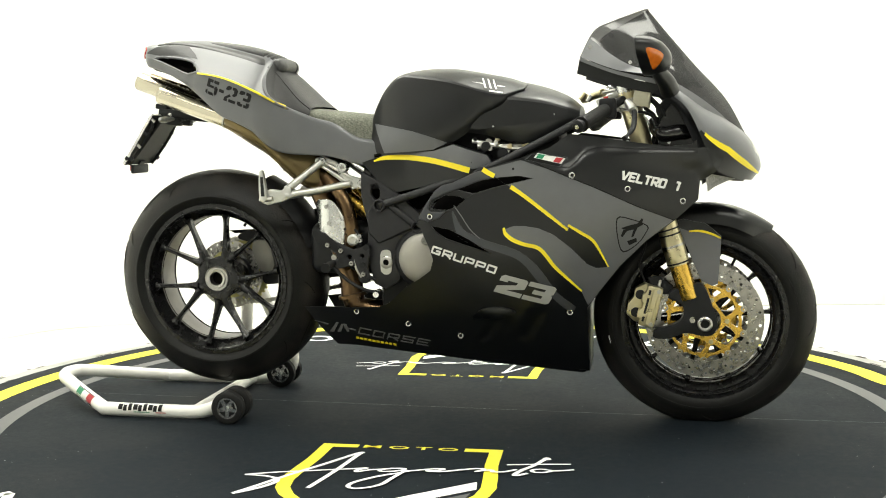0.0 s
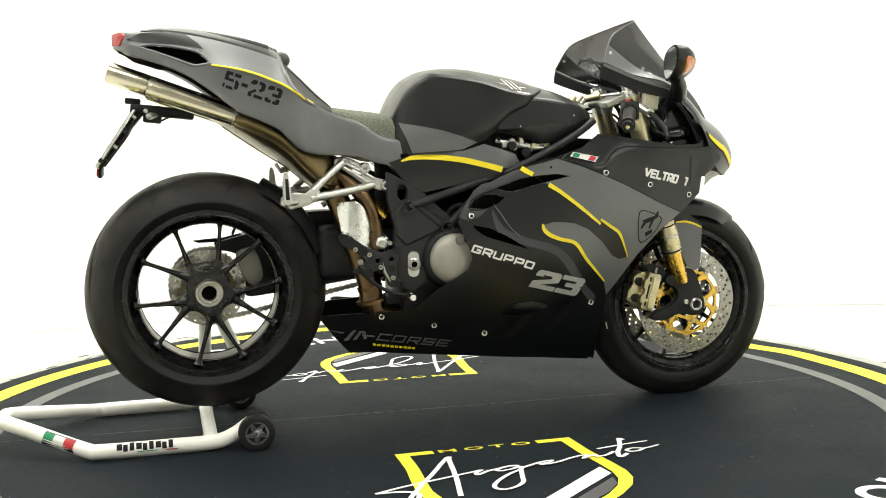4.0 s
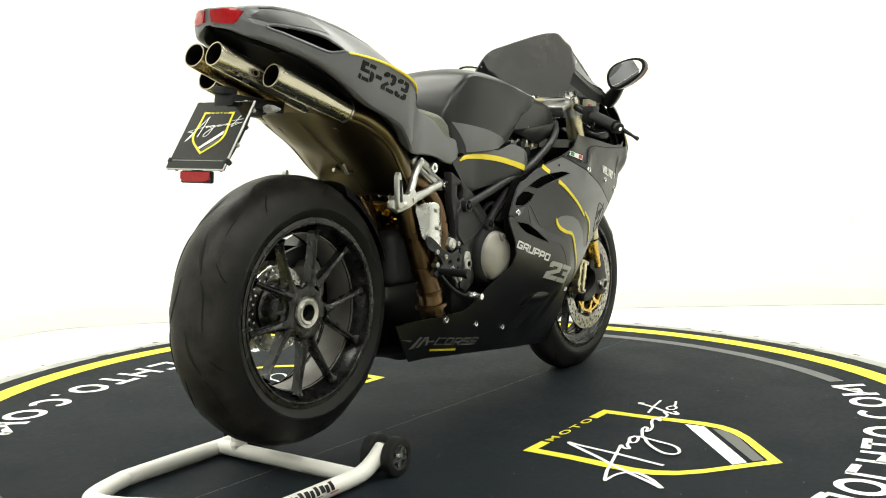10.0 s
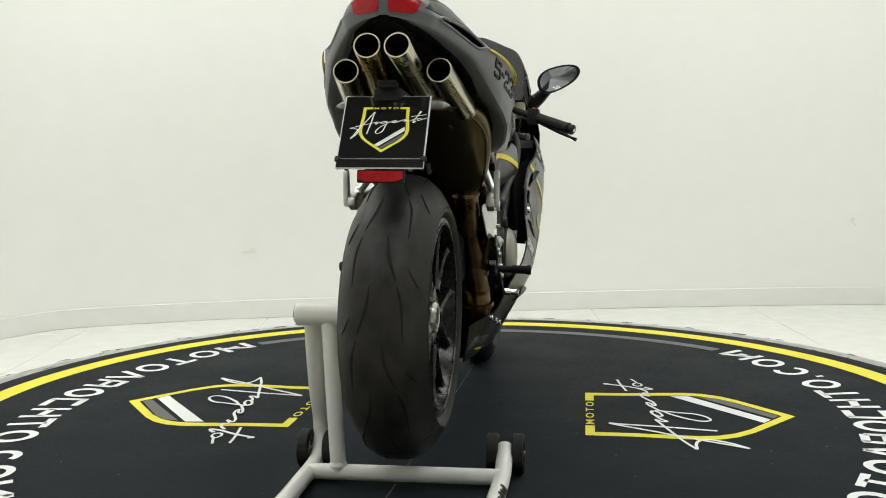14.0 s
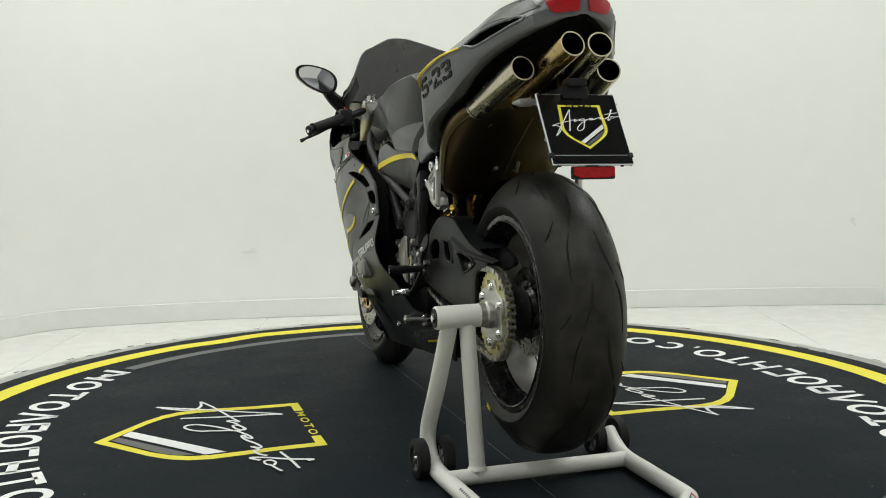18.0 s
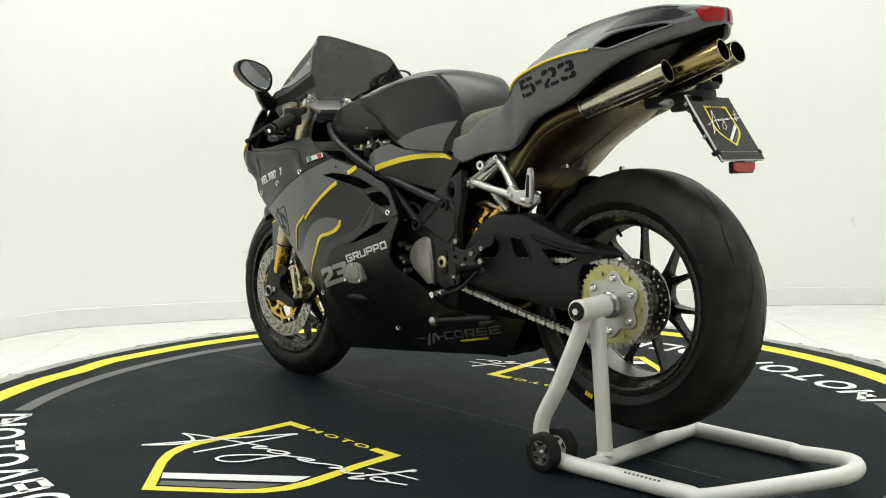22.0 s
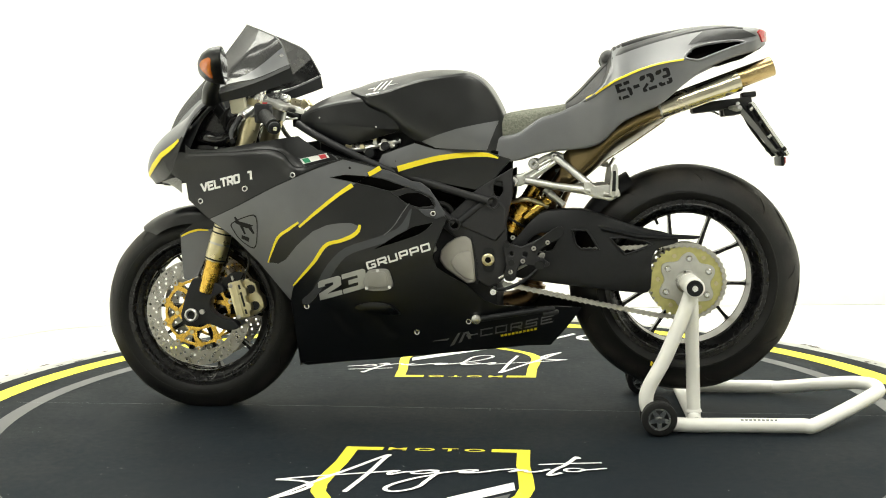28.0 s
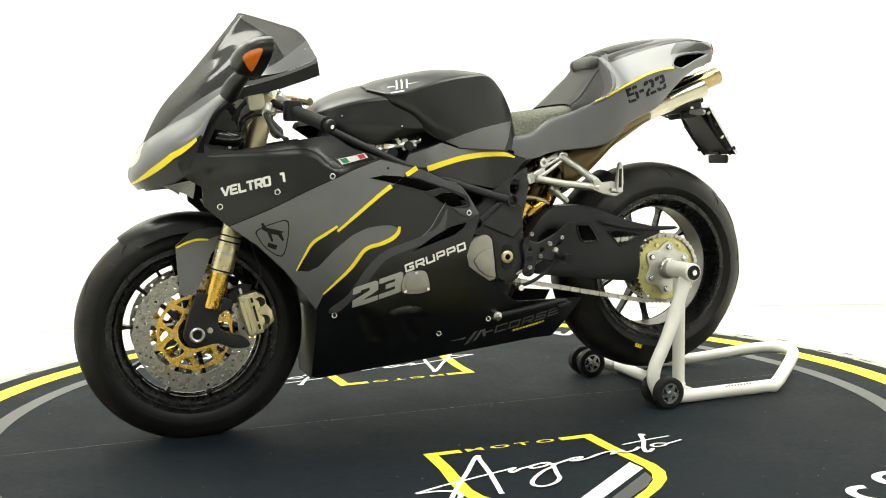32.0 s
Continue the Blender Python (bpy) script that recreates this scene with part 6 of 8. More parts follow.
# Upper tubes, cast plates and engine.
for s in (1, -1):
    spine = part("frame_tube", smooth_tube([(0.405, s * 0.120, 0.842), (0.350, s * 0.152, 0.811), (0.270, s * 0.171, 0.770), (0.147, s * 0.176, 0.712), (0.023, s * 0.168, 0.6705), (-0.075, s * 0.1625, 0.639)], 0.0108, 5, 14), FRAME, bike, "dark grey trellis frame tube")
    part("frame_tube", tube([(-0.128, s * 0.150, 0.620), (-0.05, s * 0.150, 0.560)], 0.011, 12), FRAME, bike, "dark grey trellis frame tube")
    part("frame_tube", tube([(0.0, s * 0.158, 0.598), (0.10, s * 0.165, 0.69)], 0.012, 14), FRAME, bike)
    face = plate([(-0.152, 0.640), (-0.112, 0.603), (-0.052, 0.553), (-0.156, 0.507), (-0.186, 0.540), (-0.186, 0.600)], 0.148, 0.1575)
    part("plate_face", softened(face if s > 0 else face.mirrored(), 0.006, 1), FRAME, bike, "flat raised face of the frame plate")
    part("frame_tube", tube([(0.147, s * 0.170, 0.712), (0.02, s * 0.15, 0.56)], 0.011, 12), FRAME, bike)
    part("frame_tube", tube([(-0.070, s * 0.1628, 0.6406), (-0.148, s * 0.158, 0.617)], 0.0112, 14), FRAME, bike, "dark grey trellis frame tube")
    part("frame_tube", tube([(0.010, s * 0.158, 0.607), (-0.040, s * 0.157, 0.5585)], 0.0115, 14), FRAME, bike, "dark grey trellis frame tube")
    for x, z in ((-0.150, 0.616), (-0.042, 0.5565)):
        boss = lathe([(0.0122, -0.03), (0.0165, -0.03), (0.0172, 0.010), (0.0165, 0.013), (0.0140, 0.0135), (0.0122, 0.012)], 24).moved(pose(x, 0.158, z))
        end = part("tube_end", fixed(boss if s > 0 else boss.mirrored()), FRAME, bike, "open end of a frame tube")
        # A black disc paints the darkness inside the open tube.
        g = disc(0.0122, -0.030, -0.004, 20).moved(pose(x, 0.158, z))
        part("tube_bore", fixed(g if s > 0 else g.mirrored()), SOOT_SHADE, end)
    plate_geo = plate([(-0.205, 0.712), (-0.148, 0.680), (-0.099, 0.648), (-0.02, 0.575), (0.0, 0.555), (-0.030, 0.530), (-0.060, 0.510), (-0.080, 0.480), (-0.100, 0.402), (-0.138, 0.379), (-0.172, 0.395), (-0.186, 0.45), (-0.190, 0.483), (-0.187, 0.561), (-0.196, 0.600), (-0.205, 0.640)], 0.125, 0.152, ([(-0.175, 0.672), (-0.160, 0.675), (-0.150, 0.66), (-0.152, 0.636), (-0.166, 0.63), (-0.178, 0.645)],))
    part("frame_plate", softened(plate_geo if s > 0 else plate_geo.mirrored(), 0.005), FRAME, bike, "dark grey cast frame plate")
    g = lathe([(0.0085, -0.004), (0.018, -0.004), (0.018, 0.004), (0.014, 0.007), (0.0085, 0.007)], 18).moved(pose(-0.135, 0.154, 0.457))
    part("axle_nut", fixed(g if s > 0 else g.mirrored()), BRASS if s > 0 else STEEL, bike, "pale gold pivot nut" if s > 0 else "steel pivot nut")
    # A black disc paints the darkness of the nut's bore.
    g = disc(0.0085, 0.150, 0.1585, 14).moved(pose(-0.135, 0, 0.457))
    part("pivot_bore", fixed(g if s > 0 else g.mirrored()), SOOT_SHADE, bike)
    g = plate(smooth_loop([(-0.150, 0.485), (-0.136, 0.492), (-0.122, 0.485), (-0.120, 0.457), (-0.122, 0.430), (-0.136, 0.422), (-0.150, 0.430), (-0.152, 0.457)], 3), 0.150, 0.156)
    part("pivot_plate", fixed(g if s > 0 else g.mirrored()), PLASTIC if s > 0 else CAST, bike)
part("engine_block", softened(block((-0.165, -0.125, 0.27), (0.36, 0.125, 0.60)), 0.03), PLASTIC, bike, "black engine block")
part("cylinder_head", softened(block((0.05, -0.14, 0.56), (0.33, 0.14, 0.74)), 0.025), PLASTIC, bike, "black cylinder head")
# Drawn larger so that no white wall shows under the tank.
part("throttle_body", softened(block((-0.02, -0.105, 0.66), (0.35, 0.105, 0.835)), 0.02), PLASTIC, bike, "black airbox and throttle body")
# Added block with no real counterpart: makes the gap behind the frame dark.
part("gap_block", softened(block((-0.195, -0.095, 0.555), (0.06, 0.095, 0.742)), 0.015), SOOT_SHADE, bike, "black block added to darken the gap behind the frame")
part("radiator", softened(block((0.37, -0.16, 0.30), (0.41, 0.16, 0.66)), 0.01), PLASTIC, bike, "dark radiator")
cover = lathe([(1e-4, 0.197), (0.026, 0.196), (0.050, 0.191), (0.064, 0.184), (0.070, 0.174), (0.071, 0.12), (1e-4, 0.12)], 48).mirrored().moved(pose(-0.024, 0, 0.470))
clutch = part("clutch_cover", fixed(cover), ENGINE, bike, "pale grey clutch cover")
part("clutch_rim", fixed(lathe([(0.0705, 0.172), (0.078, 0.170), (0.086, 0.160), (0.088, 0.12), (0.0705, 0.12)], 48).mirrored().moved(pose(-0.024, 0, 0.470))), PLASTIC, clutch, "black rim of the cover")
part("filler_plug", fixed(lathe([(1e-4, 0.1935), (0.004, 0.1935), (0.004, 0.196), (0.010, 0.196), (0.0115, 0.193), (0.0115, 0.18), (1e-4, 0.18)], 18).mirrored().moved(pose(-0.015, 0, 0.522))), CAP_GREY, clutch, "grey filler plug")
alt = plate([(-0.090, 0.510), (-0.097, 0.451), (-0.099, 0.394), (-0.076, 0.390), (-0.045, 0.411), (-0.014, 0.434), (0.002, 0.458), (-0.004, 0.484), (-0.020, 0.503), (-0.040, 0.516), (-0.060, 0.523), (-0.076, 0.523)], 0.10, 0.158)
gen = part("generator_cover", softened(alt, 0.012, 3), ENGINE, bike, "pale grey generator cover")
raised = plate([(-0.089, 0.483), (-0.0985, 0.400), (-0.070, 0.406), (-0.046, 0.424), (-0.031, 0.449), (-0.038, 0.464), (-0.053, 0.475), (-0.070, 0.481)], 0.15, 0.1625)
part("cover_face", softened(raised, 0.004, 2), ENGINE, gen)
for bx, bz in ((0.052, 0.494), (0.048, 0.456), (0.034, 0.444), (0.030, 0.420), (0.020, 0.486)):
    part("cover_bolt", lathe([(1e-4, 0.152), (0.004, 0.152), (0.006, 0.149), (0.009, 0.148), (0.009, 0.10), (1e-4, 0.10)], 12).moved(pose(bx, 0, bz)), CAST, bike)
# Black strip along the rear edge of the cover.
part("cover_edge_strip", softened(plate([(-0.092, 0.520), (-0.104, 0.452), (-0.106, 0.388), (-0.099, 0.390), (-0.097, 0.451), (-0.086, 0.520)], 0.12, 0.156), 0.002, 1), PLASTIC, gen, "black strip along the cover's rear edge")
capg = plate(smooth_loop([(0.190, 0.435), (0.162, 0.440), (0.136, 0.437), (0.127, 0.413), (0.125, 0.389), (0.149, 0.379), (0.196, 0.382), (0.203, 0.407)], 3), 0.19, 0.229)
cap_part = part("engine_cap", softened(capg, 0.005, 2), CAP_GREY, bike, "pale grey engine cap in the fairing")
part("cap_face", softened(plate(smooth_loop([(0.182, 0.430), (0.146, 0.432), (0.136, 0.413), (0.137, 0.396), (0.158, 0.389), (0.188, 0.391), (0.193, 0.410)], 3), 0.22, 0.2325), 0.003, 2), CAP_GREY, cap_part)
for bx, bz in ((0.195, 0.387), (0.131, 0.390), (0.163, 0.4355)):
    part("cap_bolt", disc(0.0045, 0.226, 0.234, 10).moved(pose(bx, 0, bz)), ALU, cap_part)
# Fuel rail, linkages and clips between tank and frame.
for s in (1, -1):
    part("throttle_linkage", tube([(0.125, s * 0.135, 0.775), (0.255, s * 0.128, 0.778)], 0.008, 10), STEEL, bike)
    for k, (x, z, r, m) in enumerate(((0.138, 0.782, 0.008, CAST), (0.160, 0.770, 0.007, STEEL), (0.195, 0.757, 0.014, PLASTIC), (0.215, 0.775, 0.007, BRASS), (0.178, 0.786, 0.006, CAST), (0.150, 0.776, 0.012, PLASTIC))):
        g = disc(r, 0.115, 0.142 + 0.003 * k, 14).moved(pose(x, 0, z))
        part("linkage_piece", fixed(g if s > 0 else g.mirrored()), m, bike)
    for k in range(12):
        x, z, r = 0.115 + 0.0125 * k, 0.792 - 0.030 * ((k * 7) % 5) / 4, 0.0045 + 0.0016 * ((k * 5) % 4)
        g = tube([(x, 0.10, z), (x + 0.003, 0.138 + 0.002 * (k % 3), z + 0.003)], r, 10)
        part("throttle_fitting", g if s > 0 else g.mirrored(), (PLASTIC, CAST, SWING, STEEL, PLASTIC, BRASS)[k % 6], bike)
    part("injector_rail", smooth_tube([(0.110, s * 0.128, 0.790), (0.16, s * 0.136, 0.781), (0.22, s * 0.136, 0.768), (0.27, s * 0.13, 0.772)], 0.006, 5, 8), CAST, bike, "cast fuel rail")
    part("hose", smooth_tube([(0.05, s * 0.14, 0.60), (0.0, s * 0.145, 0.615), (-0.03, s * 0.14, 0.60), (-0.04, s * 0.13, 0.565)], 0.007, 5, 8), RUBBER, bike)
    part("brace", softened(block((-0.19, 0, 0), (0.0, 0.012, 0.02)), 0.003, 1), PLASTIC, bike, at=pose(-0.02, s * 0.135, 0.68, 0, -8, 0))

# Front mudguard.
def arc_guard(c, r, a0, a1, n, prof):
    g = []
    for i in range(n + 1):
        a = radians(a0 + (a1 - a0) * i / n)
        g.append([(c.x + (r + dr) * math.cos(a), y, c.z + (r + dr) * math.sin(a)) for y, dr in prof(i / n)])
    return patch(g, 2, 3)


guard = arc_guard(FRONT, 0.309, 54, 112, 10, lambda t: [(s * w * min(1, 0.45 + 2.2 * t), d - 0.010 * max(0, 0.4 - t)) for s, w, d in ((-1, 0.078, -0.045), (-1, 0.072, -0.012), (-1, 0.045, 0.004), (1, 0.0, 0.008), (1, 0.045, 0.004), (1, 0.072, -0.012), (1, 0.078, -0.045))])
mudguard = part("front_mudguard", fixed(guard), BLACK, bike, "satin black front mudguard")
for s in (1, -1):
    g = shell([(0.622, 0.560), (0.676, 0.572), (0.735, 0.560), (0.775, 0.526), (0.772, 0.46), (0.767, 0.398), (0.752, 0.392), (0.725, 0.405), (0.70, 0.46), (0.684, 0.50), (0.645, 0.545)], lambda x, z: 0.086 + 0.10 * max(0, 0.52 - z) * 0.4, 0.006, (), 0.02)
    part("fork_guard", fixed(g if s > 0 else g.mirrored()), GREY, mudguard, "satin grey fork guard")
    gs = Skin(g)
    q = laid(band([(0.690, 0.539), (0.72, 0.540), (0.75, 0.532), (0.773, 0.521)], [0.004, 0.006, 0.006, 0.004]), gs, 0.002)
    part("stripe", fixed(q if s > 0 else q.mirrored()), YELLOW, mudguard, "yellow stripe")
    q = laid([(0.622, 0.560), (0.676, 0.572), (0.735, 0.560), (0.775, 0.524), (0.75, 0.535), (0.72, 0.543), (0.686, 0.541), (0.66, 0.55)], gs, 0.0012)
    part("guard_top", fixed(q if s > 0 else q.mirrored()), BLACK, mudguard)

# ---- wheels ----
def torus_profile(R, w, crown, bead, n=16):
    """Half outline of a tyre: (radius, y) from bead to bead over the tread."""
    out = [(bead, -w * 0.80), (bead + 0.012, -w * 0.93)]
    for i in range(n + 1):
        a = -1 + 2 * i / n
        y = w * math.copysign(abs(a) ** 0.85, a)
        out.append((R - crown * (abs(a) ** 2.35), y))
    out += [(bead + 0.012, w * 0.93), (bead, w * 0.80), (bead - 0.004, w * 0.72), (bead - 0.004, -w * 0.72)]
    return out


def wheel(name, c, R, w, crown, bead, rim_w, spokes, spoke_y, turn, hub_r, hub_w, label, dip=0.034, lobes=None):
    half_rim = [(bead + 0.006, rim_w), (bead - 0.008, rim_w), (bead - 0.014, rim_w - 0.005), (bead - 0.016, rim_w - 0.010), (bead - dip + 0.006, rim_w - 0.014), (bead - dip, rim_w - 0.020)]
    flange = [(bead + 0.006, -rim_w), (bead + 0.008, -rim_w + 0.006), (bead + 0.008, rim_w - 0.006)] + half_rim + [(r, -y) for r, y in reversed(half_rim[1:])]
    barrel = lathe(flange, 96) if lobes is None else None
    root = part(name, fixed(barrel or lathe([(bead + 0.006, -rim_w), (bead + 0.008, -rim_w + 0.006), (bead - 0.004, -rim_w + 0.016), (bead - dip + 0.012, -rim_w + 0.034), (bead - dip + 0.008, 0), (bead - dip + 0.012, rim_w - 0.034), (bead - 0.004, rim_w - 0.016), (bead + 0.008, rim_w - 0.006), (bead + 0.006, rim_w), (bead - 0.008, rim_w), (bead - 0.012, rim_w - 0.018), (bead - dip + 0.003, rim_w - 0.038), (bead - dip, 0), (bead - dip + 0.003, -rim_w + 0.038), (bead - 0.012, -rim_w + 0.018), (bead - 0.008, -rim_w)], 96)), RIM, bike, label, at=Matrix.Translation(c))
    tyre = part("tyre", fixed(lathe(torus_profile(R, w, crown, bead), 192)), TYRE, root, "worn black slick-shouldered tyre")
    for s in (1, -1):
        part("sidewall_line", lathe([(bead + 0.028, s * w * 0.975), (bead + 0.0295, s * (w * 0.985 + 0.001)), (bead + 0.031, s * w * 0.975)], 96), TYRE, tyre)
    for s in (1, -1):
        lip = [(bead - 0.007 + 0.0032 * math.cos(2 * math.pi * k / 8), s * rim_w + 0.0032 * math.sin(2 * math.pi * k / 8)) for k in range(8)]
        part("rim_lip", fixed(lathe(lip, 96)), RIM, root, "glossy rim edge")
        lip = [(bead - dip + 0.0022 * math.cos(2 * math.pi * k / 6), s * (rim_w - 0.042) + 0.0022 * math.sin(2 * math.pi * k / 6)) for k in range(6)]
        part("rim_bead", fixed(lathe(lip, 96)), RIM, root)
    for k in range(spokes):
        a = 2 * math.pi * k / spokes + turn
        net = []
        # spokes run in pairs from the hub's lobes, or straight out
        a0 = a if lobes is None else lobes + 2 * math.pi * (k // 2) / 5 + (0.10 if k % 2 else -0.10)
        a1 = a if lobes is None else lobes + 2 * math.pi * (k // 2) / 5 + radians(18 if k % 2 else -18)
        r0, r1 = hub_r * (0.86 if lobes is None else 1.06), bead - dip + 0.008
        start, end = Vector((r0 * math.cos(a0), r0 * math.sin(a0))), Vector((r1 * math.cos(a1), r1 * math.sin(a1)))
        along = (end - start).normalized()
        for t, wd, th in ((0, 0.026, 0.020), (0.22, 0.0155, 0.017), (0.6, 0.0105, 0.014), (0.88, 0.0115, 0.014), (1.0, 0.026, 0.018)):
            p = start.lerp(end, t)
            y = spoke_y[0] + (spoke_y[1] - spoke_y[0]) * t
            net.append([(p.x - u * wd / 2 * along.y, y + v * th, p.y + u * wd / 2 * along.x) for u, v in ((-1, -0.7), (-0.8, 1), (0.8, 1), (1, -0.7), (0.3, -1), (-0.3, -1), (-1, -0.7))])
        g = Geo()
        rows = [catmull(col, 3) for col in zip(*net)]
        for i in range(len(rows[0])):
            g.v += [tuple(rows[j][i]) for j in range(6)]
        for i in range(len(rows[0]) - 1):
            g.f += [(6 * i + j, 6 * i + (j + 1) % 6, 6 * i + 6 + (j + 1) % 6, 6 * i + 6 + j) for j in range(6)]
        part("spoke", fixed(g), RIM, root)
    part("hub", fixed(lathe([(0.02, -hub_w), (hub_r * 0.7, -hub_w), (hub_r, -hub_w * 0.6), (hub_r, hub_w * 0.6), (hub_r * 0.7, hub_w), (0.02, hub_w)], 40)), RIM, root, "black hub")
    part("valve", tube([((bead - dip + 0.004) * math.cos(turn + 1.0), 0.0, (bead - dip + 0.004) * math.sin(turn + 1.0)), ((bead - dip - 0.021) * math.cos(turn + 1.0), -0.012, (bead - dip - 0.021) * math.sin(turn + 1.0))], 0.004, 8), PLASTIC, root)
    return root, tyre


front_wheel, front_tyre = wheel("front_wheel", FRONT, 0.302, 0.060, 0.052, 0.219, 0.052, 10, (0.0, 0.0), radians(5), 0.050, 0.055, "black cast front wheel", 0.036)
rear_wheel, rear_tyre = wheel("rear_wheel", REAR, 0.3235, 0.096, 0.078, 0.219, 0.086, 10, (-0.052, -0.062), radians(8), 0.062, 0.050, "black cast rear wheel", 0.031, radians(61.7))

# Tread grooves, as dark strips laid on for their shade.
def groove(tyre, R, w, crown, pts, width):
    """A dark strip painting a groove's shade on the tread; pts: (angle in degrees, share of the half width)."""
    line = catmull([(a, b, 0) for a, b in pts], 4)
    g = Geo()
    k = len(line)
    for i, q in enumerate(line):
        a, b = radians(q.x), q.y
        y = w * math.copysign(abs(b) ** 0.85, b)
        r = R - crown * abs(b) ** 2.35 + 0.0007
        d = (line[min(i + 1, k - 1)] - line[max(i - 1, 0)]).normalized()
        ww = width * math.sin(math.pi * (0.08 + 0.84 * i / (k - 1))) / 2
        da = ww / R
        g.v += [(r * math.cos(a + da * 0.5), y + ww, r * math.sin(a + da * 0.5)), (r * math.cos(a - da * 0.5), y - ww, r * math.sin(a - da * 0.5))]
    g.f = [(2 * i, 2 * i + 1, 2 * i + 3, 2 * i + 2) for i in range(k - 1)]
    return part("tread_groove_shade", fixed(g), GROOVE_SHADE, tyre)


for k in range(9):
    for s in (1, -1):
        o = 40 * k + (20 if s < 0 else 0)
        groove(rear_tyre, 0.3235, 0.096, 0.078, [(o, s * 0.10), (o + 9, s * 0.16), (o + 18, s * 0.34)], 0.0072)
        groove(rear_tyre, 0.3235, 0.096, 0.078, [(o + 20, s * 0.36), (o + 27, s * 0.46), (o + 40, s * 0.50)], 0.0068)
        groove(rear_tyre, 0.3235, 0.096, 0.078, [(o + 12, s * 0.55), (o + 17, s * 0.70), (o + 19, s * 0.80)], 0.0055)
        groove(front_tyre, 0.302, 0.060, 0.052, [(o, s * 0.10), (o - 10, s * 0.25), (o - 18, s * 0.50)], 0.006)
        groove(front_tyre, 0.302, 0.060, 0.052, [(o - 20, s * 0.45), (o - 27, s * 0.66), (o - 30, s * 0.78)], 0.005)
for k in range(3):
    a = radians(-72 + 1.9 * k)
    part("tyre_mark", block((-0.003, -0.001, -0.006), (0.003, 0.001, 0.006)), YELLOW, rear_tyre, at=pose(0.253 * math.cos(a), 0.0945, 0.253 * math.sin(a), 0, -18, 0))
    a = radians(192 + 1.6 * k)
    part("tyre_mark", block((-0.0014, -0.001, -0.003), (0.0014, 0.001, 0.003)), WHITE, front_tyre, at=pose(0.262 * math.cos(a), -0.0585, 0.262 * math.sin(a), 0, 0, 0))


# Brake discs with drilled holes and gold carriers.
def brake_disc(parent, y, r0, r1, thick, rings, n, metal=DISC):
    holes = [circle(r * math.cos(2 * math.pi * (k + o) / n), r * math.sin(2 * math.pi * (k + o) / n), 0.0043, 6) for r, o in rings for k in range(n)]
    g = plate(circle(0, 0, r1, 72), -thick / 2, thick / 2, [circle(0, 0, r0, 60)] + holes, 0.5)
    return part("brake_disc", fixed(g.moved(pose(0, y, 0))), metal, parent, "drilled steel brake disc", sharp=30)


